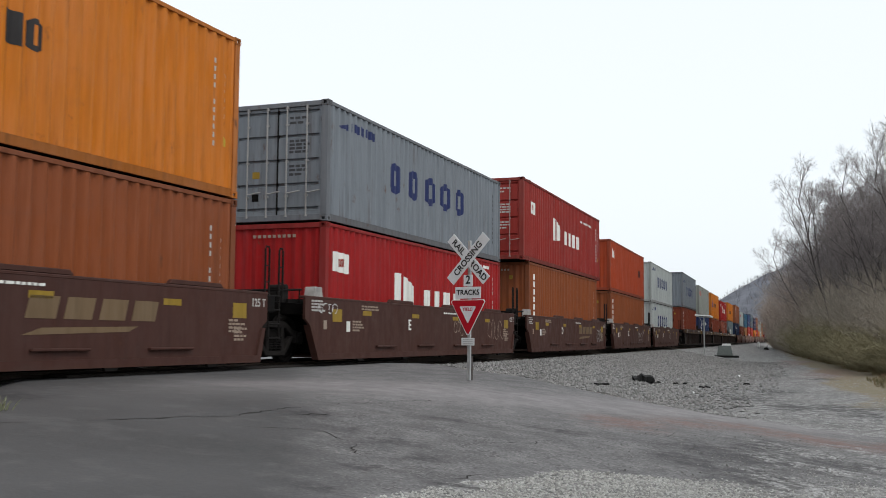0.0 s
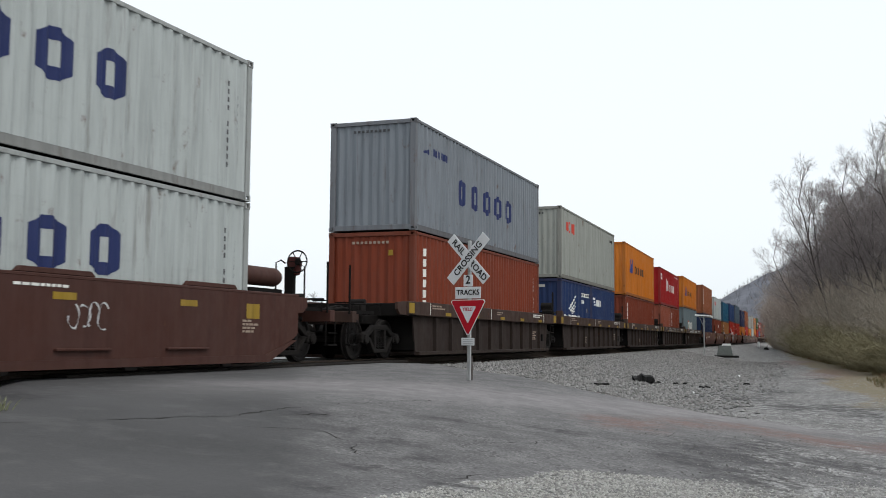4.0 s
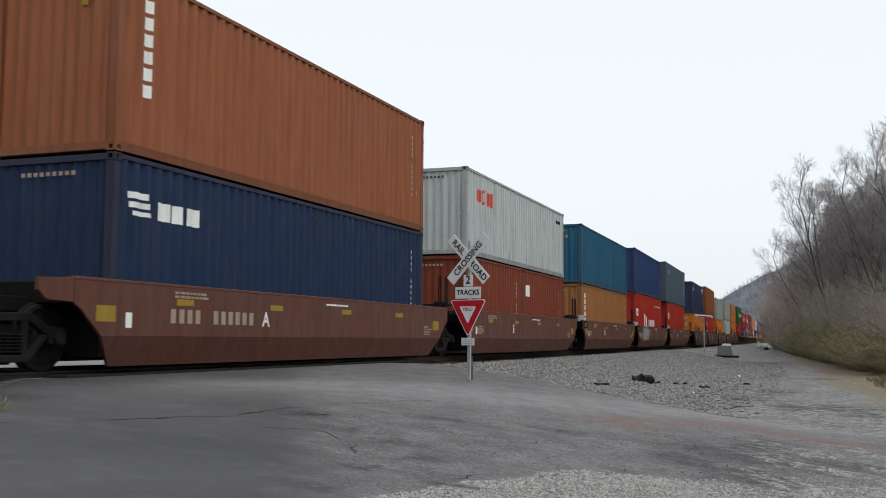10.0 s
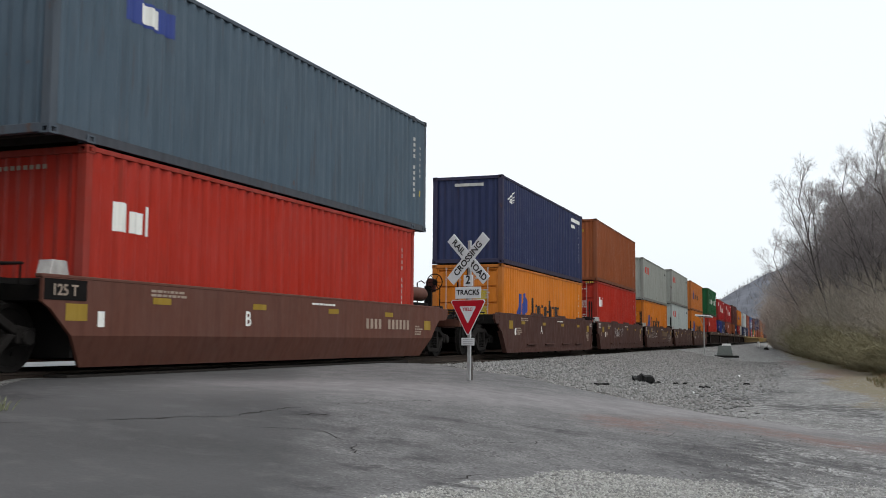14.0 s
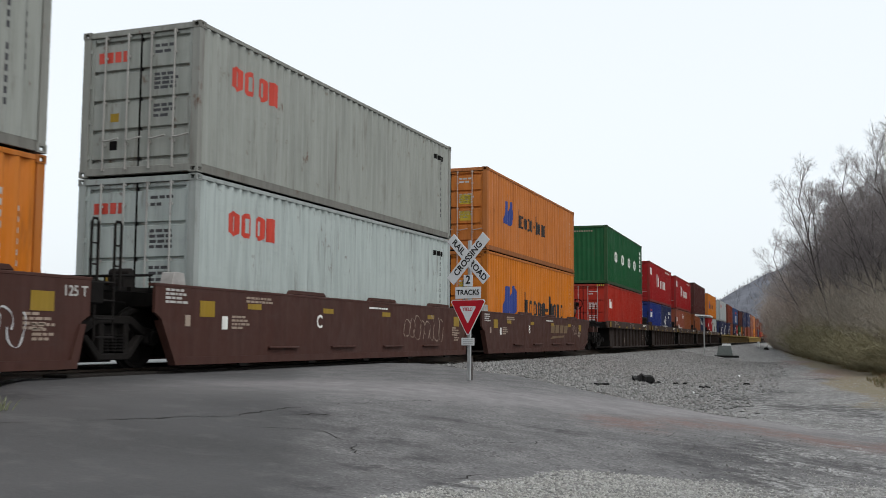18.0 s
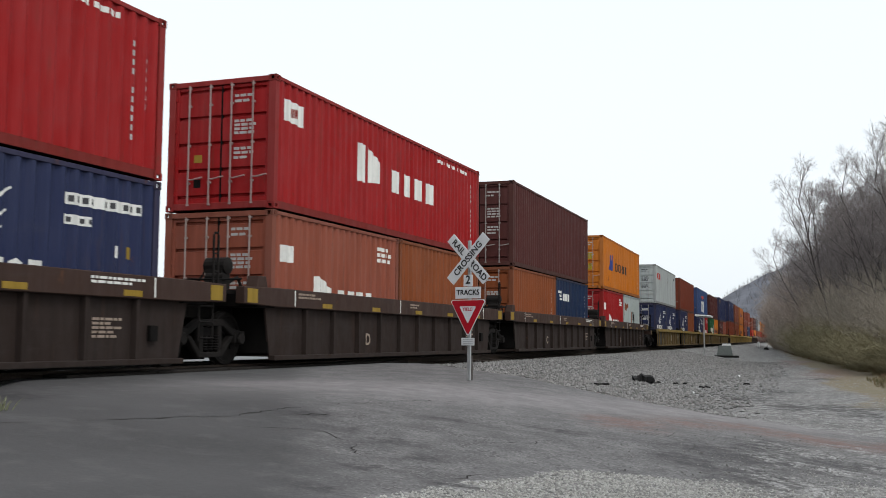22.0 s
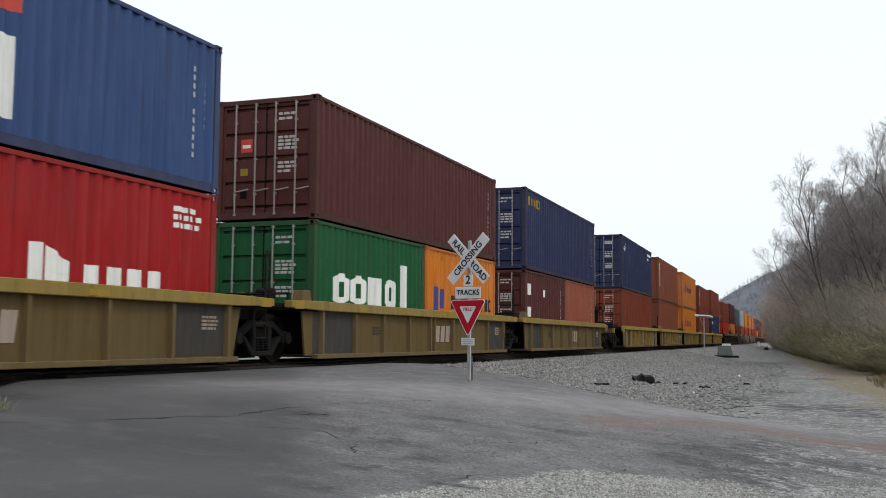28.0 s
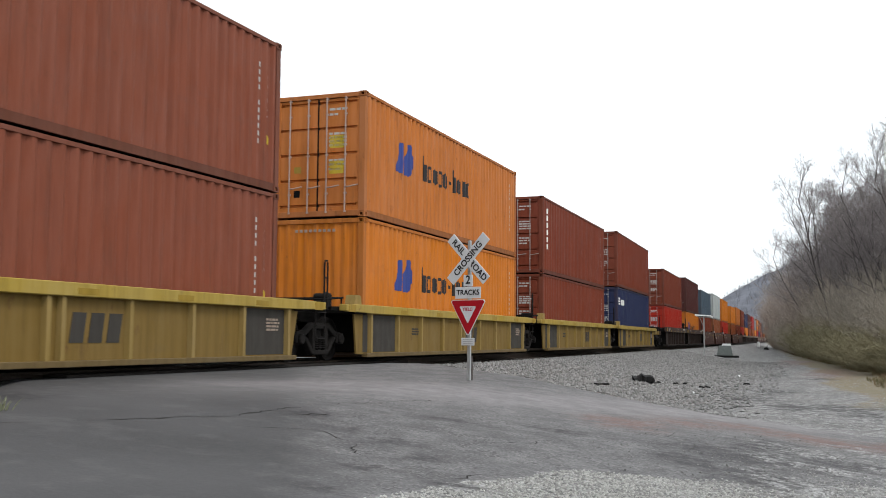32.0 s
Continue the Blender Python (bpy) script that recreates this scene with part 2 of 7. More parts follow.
M_NOTICE = paint("notice_yellow", (0.48, 0.34, 0.02), 0.2)
M_INK = paint("dark_print", (0.055, 0.055, 0.06), 0.1)
M_PRINT = paint("small_white_print", (0.42, 0.41, 0.39), 0.2)
CAR["warm"] = paint("warm_brown_car_paint", (0.100, 0.036, 0.023), 0.5, 0.2, 0.6)

# ---------------------------------------------------------------- containers
WAVE = 0.278


def wave(y):
    """How far the side sheet lies behind its outermost face at y."""
    p = (y % WAVE) / WAVE
    if p < 0.26:
        return 0.0
    if p < 0.50:
        return 0.046 * (p - 0.26) / 0.24
    if p < 0.76:
        return 0.046
    return 0.046 * (1 - (p - 0.76) / 0.24)


def breaks(a, b):
    ys = {a, b}
    for i in range(int(a / WAVE) - 1, int(b / WAVE) + 2):
        ys |= {round((i + q) * WAVE, 5) for q in (0, 0.26, 0.50, 0.76) if a < (i + q) * WAVE < b}
    return sorted(ys)


FACE = 1.206


def wavy_side(mb, L, z0, z1, sign):
    ys = breaks(-L / 2 + 0.14, L / 2 - 0.14)
    vs = [(sign * (FACE - wave(y)), y, z) for z in (z0, z1) for y in ys]
    n = len(ys)
    mb.add(vs, [(i, i + 1, n + i + 1, n + i) for i in range(n - 1)])


def wavy_end(mb, H):
    xs = [-1.08 + 0.01 * i * 0.72 for i in range(301)]
    xs = sorted({round(x, 4) for x in xs if abs(x) <= 1.08})[::6]
    dep = lambda x: 0.045 * min(1.0, max(0.0, 2.4 * abs(((x + 1.08) / 0.24) % 1 - 0.5) - 0.1))
    n = len(xs)
    vs = [(x, 0.03 + dep(x), z) for z in (0.15, H - 0.10) for x in xs]
    mb.add(vs, [(i, i + 1, n + i + 1, n + i) for i in range(n - 1)])


def container_frame(mb, L, H, far=False):
    if far:
        for x in (-1.138, 1.138):
            for y in (-L / 2 + 0.089, L / 2 - 0.089):
                for z in (0.0, H - 0.118):
                    mb.box(x - 0.082, x + 0.082, y - 0.09, y + 0.09, z, z + 0.118)
    for sx in (-1, 1):
        mb.box(min(sx * 1.215, sx * 1.155), max(sx * 1.215, sx * 1.155), -L / 2 + 0.1, L / 2 - 0.1, H - 0.085, H - 0.012)
        for sy in (-1, 1):
            xa, ya = sorted((sx * 1.212, sx * 1.06)), sorted((sy * (L / 2 - 0.004), sy * (L / 2 - 0.15)))
            mb.box(xa[0], xa[1], ya[0], ya[1], 0.118, H - 0.118)
    for sy in (-1, 1):
        ya = sorted((sy * (L / 2 - 0.006), sy * (L / 2 - 0.11)))
        mb.box(-1.06, 1.06, ya[0], ya[1], H - 0.115, H - 0.012)
        mb.box(-1.06, 1.06, ya[0], ya[1], 0.02, 0.15)


def bottom_rail(mb, L, sx):
    """Channel under the side sheet, with its fork pockets left as shallow notches."""
    xa, xb = sorted((sx * 1.200, sx * 1.150))
    mb.box(xa, xb, -L / 2 + 0.1, L / 2 - 0.1, 0.02, 0.157)
    xa, xb = sorted((sx * 1.211, sx * 1.160))
    mb.box(xa, xb, -L / 2 + 0.1, L / 2 - 0.1, 0.012, 0.038)


def comb(a0, a1, low, high, marks, half):
    """Outline of a bar from a0 to a1 whose level goes from low to high round each mark."""
    pts = [(a0, low)]
    for c in marks:
        pts += [(c - half - 0.012, low), (c - half, high), (c + half, high), (c + half + 0.012, low)]
    return pts + [(a1, low)]


def door_leaf(mb, H):
    """One door with its pressed bands, hinge side outwards."""
    step = (H - 0.5) / 4
    face = comb(0.15, H - 0.12, 0.0, 0.055, [0.28 + i * step for i in range(5)], 0.022)
    pts = [(y, z) for z, y in face] + [(0.08, H - 0.12), (0.08, 0.15)]
    mb.prism(pts, 0.012, 0.99, "x")
    mb.box(0.99, 1.06, -0.012, 0.08, 0.15, H - 0.12)
    for i in range(4):
        mb.box(1.03, 1.10, -0.035, 0.0, 0.35 + i * (H - 0.7) / 3 - 0.04, 0.35 + i * (H - 0.7) / 3 + 0.04)


def lock_bar(mb, H):
    mb.tube([(0, 0, 0.10), (0, 0, H - 0.10)], 0.019, 6)
    for z in (0.12, 0.55, H * 0.5, H - 0.5, H - 0.14):
        mb.box(-0.032, 0.032, 0.0, 0.04, z - 0.02, z + 0.02)


def lock_handle(mb):
    mb.tube([(0, 0, 0), (0.10, -0.02, -0.01), (0.34, -0.02, 0.03)], 0.016, 5)


def stripe(mb, L, y0, y1, lo, hi, lift=0.004):
    """A painted patch that follows the waves of the side: its lower and upper edge are numbers or functions of y, measured from the container's first end."""
    ys = breaks(y0 - L / 2, y1 - L / 2)
    f = lambda e, y: e(y + L / 2) if callable(e) else e
    n = len(ys)
    mb.cut()
    vs = [(FACE - wave(y) + lift, y, f(lo, y)) for y in ys] + [(FACE - wave(y) + lift, y, f(hi, y)) for y in ys]
    mb.add(vs, [(i, i + 1, n + i + 1, n + i) for i in range(n - 1)])


def blocks(mb, L, y0, y1, z0, z1, n, fill=0.72, hollow=()):
    """A row of n plain blocks in place of a brand's name."""
    w = (y1 - y0) / n
    for i in range(n):
        a, b = y0 + i * w + w * (1 - fill) / 2, y0 + (i + 1) * w - w * (1 - fill) / 2
        if i in hollow:
            t = (b - a) * 0.35
            h = min(t * 0.8, (z1 - z0) * 0.26)
            mb.cut()
            mb.held = True
            stripe(mb, L, a, a + t, lambda y: z0 + h * 0.7 * (a + t - y) / t, lambda y: z1 - h * 0.7 * (a + t - y) / t)
            stripe(mb, L, b - t, b, lambda y: z0 + h * 0.7 * (y - b + t) / t, lambda y: z1 - h * 0.7 * (y - b + t) / t)
            stripe(mb, L, a + t, b - t, z1 - h, z1)
            stripe(mb, L, a + t, b - t, z0, z0 + h)
            mb.held = False
        else:
            stripe(mb, L, a, b, z0, z1)


def speckle(mb, L, y0, y1, z0, z1, rows, seed):
    """Rows of small bars: writing too small to read."""
    rng = random.Random(seed)
    h = (z1 - z0) / rows
    for r in range(rows):
        y = y0
        while y < y1 - 0.06:
            w = rng.uniform(0.06, 0.16)
            stripe(mb, L, y, min(y + w, y1), z0 + r * h + h * 0.2, z0 + r * h + h * 0.85)
            y += w + rng.uniform(0.03, 0.08)


def wing(mb, L, y0, z0, k):
    """A wing of four upswept feathers."""
    for a, b, za, zb, t in ((0.0, 1.25, 0.14, 0.74, 0.15), (0.16, 1.20, 0.06, 0.48, 0.13), (0.34, 1.12, 0.02, 0.29, 0.11), (0.52, 0.96, 0.0, 0.12, 0.08)):
        f = lambda y, a=a, b=b: min(1.0, max(0.0, (y - y0 - a * k) / ((b - a) * k)))
        lo = lambda y, za=za, zb=zb, f=f: z0 + k * (za + (zb - za) * f(y) ** 1.35)
        hi = lambda y, za=za, zb=zb, t=t, f=f: z0 + k * (za + (zb - za) * f(y) ** 1.35 + t * (1.0 - 0.8 * f(y)) * (0.4 + 0.6 * min(1.0, 4 * f(y))))
        stripe(mb, L, y0 + a * k, y0 + b * k, lo, hi)


PALE = ("white", "snow", "pale_green", "pale_blue", "grey")


def brand_marks(brand, L, H, z, ob, tone):
    """Marks on the side that faces the camera. z is the height of the container's floor over the rail; the numbers below are over the rail."""
    def put(name, material, build, label=""):
        if name in ("serial", "code_column", "address"):
            ob2 = part(name, cached((name, brand, L, H), build), material, ob, label)
            ob2["kind"] = "stuff"
            return
        key = ("pieces", name, brand, L, H)
        if key not in MESHES:
            m = MB()
            build(m)
            MESHES[key] = [k.mesh(name) for k in m.pieces()]
        for me in MESHES[key]:
            part(name, me, material, ob, label)

    if brand == "cosco":
        put("marking", M_NAVY, lambda m: blocks(m, L, 3.1, 8.95, 1.05, 1.80, 5, 0.58, (0, 1, 2, 3, 4)), "row of blue blocks in place of a name")
        put("emblem", M_NAVY, lambda m: (stripe(m, L, 0.55, 1.05, lambda y: 2.10 + 0.0 * y, lambda y: 2.12 + 0.25 * (y - 0.55)), speckle(m, L, 1.2, 2.5, 2.05, 2.35, 1, 3)))
    elif brand in ("kline", "kline_low"):
        q = 0.0 if brand == "kline" else -0.20
        put("flag", M_WHITE, lambda m: stripe(m, L, 0.42 + (L > 13) * 0.6, 1.12 + (L > 13) * 0.6, lambda y: 1.80 + q - 0.05 * y, lambda y: 2.22 + q - 0.04 * y), "white flag patch")
        put("flag_disc", M_RED, lambda m: stripe(m, L, 0.66 + (L > 13) * 0.6, 0.90 + (L > 13) * 0.6, 1.88 + q, 2.06 + q))
        o = 0.76 if L > 13 else 0.0

        def name_blocks(m):
            stripe(m, L, 3.75 + o, 4.12 + o, 1.08 + q, 1.95 + q)
            stripe(m, L, 4.22 + o, 4.95 + o, lambda y: 1.10 + q + 0.10 * (y - 4.22 - o), lambda y: 1.93 + q - 0.34 * (y - 4.22 - o))
            blocks(m, L, 5.45 + o, 8.55 + o, 1.08 + q, 1.62 + q, 4, 0.62)
        put("marking", M_WHITE, name_blocks, "white blocks in place of a name")
        put("address", M_WHITE, lambda m: speckle(m, L, 8.8 + o, 11.2 + o, 2.28, 2.42, 1, 5))
    elif brand == "kline_twenty":
        put("flag", M_WHITE, lambda m: stripe(m, L, 0.35, 0.85, 1.62, 1.95))
        put("marking", M_WHITE, lambda m: (stripe(m, L, 1.75, 2.0, 0.80, 1.42), stripe(m, L, 2.08, 2.5, 0.82, lambda y: 1.40 - 0.5 * (y - 2.08)), blocks(m, L, 2.7, 4.7, 0.80, 1.18, 4, 0.62)), "white blocks in place of a name")
        put("address", M_WHITE, lambda m: speckle(m, L, 4.9, 5.6, 1.9, 2.3, 3, 7))
    elif brand == "box_mark":
        put("marking", M_WHITE, lambda m: (stripe(m, L, 0.62, 0.98, 1.72, 2.16), stripe(m, L, 1.04, 1.34, 1.72, 2.05), stripe(m, L, 1.38, 1.50, 1.70, 2.16)), "white blocks in place of a name")
        put("stain", PAINT["maroon"], lambda m: stripe(m, L, 9.75, 10.6, 1.22, 1.62)) if H < 2.7 else None
    elif brand in ("oocl", "oocl_big"):
        zz = H - 0.95
        put("marking", M_RED, lambda m: blocks(m, L, 1.0, 2.75, zz, zz + 0.45, 4, 0.74, (0, 1, 2)), "row of red blocks in place of a name")
        put("serial", M_DARK, lambda m: speckle(m, L, 10.9, 11.7, H - 0.55, H - 0.35, 1, 4))
    elif brand in ("hapag", "hapag_low"):
        low = brand == "hapag_low"
        q, k = (0.90, 1.52 if H > 2.7 else 1.10) if low else (H - 1.58, 1.0)
        Y = lambda y: 2.04 + (y - 2.04) * k
        Z = lambda z: q + z * (1.3 if low and H > 2.7 else 1.06 if low else 1.0)

        def emblem(m):
            u = lambda y: 1.88 + (y - Y(1.88)) / k
            stripe(m, L, Y(1.88), Y(2.40), lambda y: Z(max(0.0, 1.5 * (u(y) - 2.28))), lambda y: Z(min(0.76, 0.16 + 2.6 * (u(y) - 1.88))))
            stripe(m, L, Y(2.42), Y(3.00), lambda y: Z(max(-0.02, 0.9 * (u(y) - 2.74))), lambda y: Z(min(0.80, 0.44 + 1.6 * (u(y) - 2.42)) - max(0.0, 1.3 * (u(y) - 2.80))))
        put("emblem", M_BLUE, emblem, "angular blue two-part emblem")

        def letters(m):
            blocks(m, L, Y(3.55), Y(5.55), Z(0.03), Z(0.48), 5, 0.76, (1, 2, 3, 4))
            stripe(m, L, Y(3.60), Y(3.74), Z(0.03), Z(0.68))
            stripe(m, L, Y(5.58), Y(5.80), Z(0.22), Z(0.31))
            blocks(m, L, Y(5.88), Y(7.45), Z(0.03), Z(0.48), 4, 0.76, (1, 3))
            stripe(m, L, Y(5.92), Y(6.06), Z(0.03), Z(0.68))
        put("marking", M_BLACK, letters, "row of black blocks in place of a name")
    elif brand == "hapag_twenty":
        put("emblem", M_BLUE, lambda m: (stripe(m, L, 0.75, 1.05, 0.92, 1.55), stripe(m, L, 1.12, 1.5, 0.98, 1.5)))
        put("marking", M_BLACK, lambda m: (blocks(m, L, 1.95, 3.9, 0.98, 1.36, 5, 0.7, (1, 2, 4)), stripe(m, L, 1.98, 2.1, 0.98, 1.55), blocks(m, L, 4.1, 5.75, 0.98, 1.36, 4, 0.7, (1, 3)), stripe(m, L, 4.1, 4.22, 0.98, 1.55)), "row of black blocks in place of a name")
    elif brand == "wing_twenty":
        put("wing", M_WHITE, lambda m: wing(m, L, 1.55, 1.22, 1.15), "white wing of four feathers")
        put("marking", M_WHITE, lambda m: blocks(m, L, 0.70, 3.60, 0.92, 1.17, 9, 0.80, (1, 3, 5, 7)))
        put("serial", M_WHITE, lambda m: (stripe(m, L, 3.95, 5.65, 2.0, 2.17), stripe(m, L, 3.95, 4.55, 1.72, 1.86)), "white number panels")
        put("address", M_INK, lambda m: ([stripe(m, L, 4.05 + 0.145 * i, 4.13 + 0.145 * i, 2.04, 2.13, 0.008) for i in range(11) if i not in (4, 7)], [stripe(m, L, 4.02 + 0.14 * i, 4.10 + 0.14 * i, 1.755, 1.825, 0.008) for i in range(4) if i != 1]), "dark bars in place of a number")
        put("label", M_WHITE, lambda m: stripe(m, L, 5.02, 5.14, 1.32, 1.50))
        put("symbols", M_YELLOW, lambda m: stripe(m, L, 5.28, 5.42, 1.32, 1.50))
    elif brand in ("ship_twenty", "ship_forty"):
        a = 0.45 if brand == "ship_twenty" else 0.35
        zz = 1.72 if brand == "ship_twenty" else 2.0
        put("flag", M_WHITE, lambda m: (stripe(m, L, a, a + 0.5, zz + 0.26, zz + 0.36), stripe(m, L, a + 0.08, a + 0.58, zz + 0.12, zz + 0.21), stripe(m, L, a + 0.15, a + 0.62, zz, zz + 0.07)), "white barred flag")
        put("marking", M_WHITE, lambda m: blocks(m, L, a + 0.7, a + 1.9, zz - 0.02, zz + 0.27, 3, 0.8), "white blocks in place of a name")
    elif brand == "crocodile":
        put("emblem_ring", M_RED, lambda m: stripe(m, L, 3.6, 4.75, lambda y: 1.45 - 0.42 * math.sqrt(max(0.0, 1 - ((y - 4.175) / 0.58) ** 2)), lambda y: 1.45 + 0.42 * math.sqrt(max(0.0, 1 - ((y - 4.175) / 0.58) ** 2))), "red ring emblem")
        put("emblem_field", M_WHITE, lambda m: stripe(m, L, 3.78, 4.57, lambda y: 1.45 - 0.30 * math.sqrt(max(0.0, 1 - ((y - 4.175) / 0.40) ** 2)), lambda y: 1.45 + 0.30 * math.sqrt(max(0.0, 1 - ((y - 4.175) / 0.40) ** 2)), 0.008))
        put("emblem_figure", M_GREEN, lambda m: stripe(m, L, 3.9, 4.4, lambda y: 1.12 + 0.3 * (4.4 - y), lambda y: 1.50 + 0.16 * (4.4 - y), 0.012))
        put("marking", M_WHITE, lambda m: blocks(m, L, 4.95, 7.8, 1.05, 1.76, 3, 0.72, (1,)), "white blocks in place of a name")
    elif brand == "leaser":
        put("marking", M_WHITE, lambda m: [stripe(m, L, 0.64, 0.83, H - 0.60 - 0.27 * i, H - 0.40 - 0.27 * i) for i in range(6)], "column of white blocks in place of a name")
    elif brand == "blue_panel":
        put("panel", M_BLUE, lambda m: stripe(m, L, 1.55, 2.75, H - 0.85, H - 0.45), "blue name panel")
        put("marking", M_WHITE, lambda m: stripe(m, L, 1.9, 2.35, H - 0.80, H - 0.50, 0.008))
    elif brand == "small_wing":
        put("wing", M_WHITE, lambda m: wing(m, L, 0.7, H - 0.85, 0.7), "small white wing")
        put("serial", M_WHITE, lambda m: (stripe(m, L, 10.2, 11.8, H - 0.42, H - 0.27), stripe(m, L, 10.2, 10.8, H - 0.68, H - 0.55)), "white number panels")
    elif brand == "four_letters":
        q = H - 1.68
        put("marking", M_WHITE, lambda m: [blocks(m, L, a, a + 0.95, q, q + 0.56, 1, 0.88, (0,)) for a in (2.25, 4.5, 6.7, 8.8)], "four white blocks in place of a name")
        put("serial", M_WHITE, lambda m: [stripe(m, L, 11.2, 11.65, H - 0.62 - 0.25 * i, H - 0.44 - 0.25 * i) for i in range(5)], "white number column")
    elif brand == "four_letters_twenty":
        put("marking", M_WHITE, lambda m: (blocks(m, L, 0.85, 4.4, 0.86, 1.55, 4, 0.84, (0, 1, 3)), stripe(m, L, 4.6, 4.95, 0.86, 1.95)), "white blocks in place of a name")
    elif brand == "eagle":
        put("emblem", M_RED, lambda m: stripe(m, L, 4.72, 7.6, lambda y: H - 0.95 + 0.10 * abs(y - 6.1), lambda y: H - 0.62 + 0.02 * abs(y - 6.1)), "red spread-wing bar")
        put("marking", M_WHITE, lambda m: blocks(m, L, 4.5, 7.55, 0.35, 1.45, 3, 0.86, (0, 1)), "white blocks in place of a name")
    elif brand == "eagle_twenty":
        put("marking", M_WHITE, lambda m: blocks(m, L, 0.3, 1.2, 1.62, 1.95, 3, 0.8), "white blocks in place of a name")
        put("emblem", M_RED, lambda m: stripe(m, L, 0.4, 1.1, 2.02, 2.12))
    elif brand == "script":
        put("marking", M_YELLOW, lambda m: blocks(m, L, 0.45, 2.05, H - 0.60, H - 0.28, 5, 0.78, (1, 2, 4)), "yellow blocks in place of a name")
    elif brand == "two_panels":
        put("marking", M_WHITE, lambda m: (stripe(m, L, 0.45, 0.80, 1.72, 2.12), stripe(m, L, 0.45, 0.80, 0.95, 1.30), stripe(m, L, 2.6, 2.85, 1.72, 1.98)), "white patches")
    elif brand == "panel_twenty":
        put("marking", M_WHITE, lambda m: (stripe(m, L, 0.42, 0.85, 1.65, 2.05),), "small black and white label")
    elif brand == "rust_twenty":
        put("stain", PAINT["brown"], lambda m: (stripe(m, L, 0.25, 0.40, 1.5, 2.2), stripe(m, L, 0.6, 1.7, lambda y: 1.82 + 0.1 * math.sin(5 * y), lambda y: 2.1 + 0.05 * math.sin(9 * y)), stripe(m, L, 2.95, 3.08, 1.1, 1.7)), "rust stain")
        put("marking", M_DARK, lambda m: (stripe(m, L, 3.3, 3.6, 1.25, 1.75), stripe(m, L, 3.8, 4.1, 1.1, 1.6)))
    if brand not in ("wing_twenty", "kline_twenty", "rust_twenty", "hapag_twenty", "four_letters_twenty"):
        put("code_column", M_INK if tone in PALE else M_PRINT, lambda m: ([stripe(m, L, L - 0.79, L - 0.735, H - 0.62 - 0.145 * i, H - 0.53 - 0.145 * i) for i in range(11) if i != 4], [stripe(m, L, L - 0.44, L - 0.39, H - 0.80 - 0.145 * i, H - 0.725 - 0.145 * i) for i in range(6)]))
        if H > 2.7 and tone not in PALE:
            put("hazard_mark", M_NOTICE, lambda m: stripe(m, L, L - 0.46, L - 0.33, H - 2.02, lambda y: H - 1.84 - 0.8 * abs(y - L + 0.395)), "yellow warning triangle")


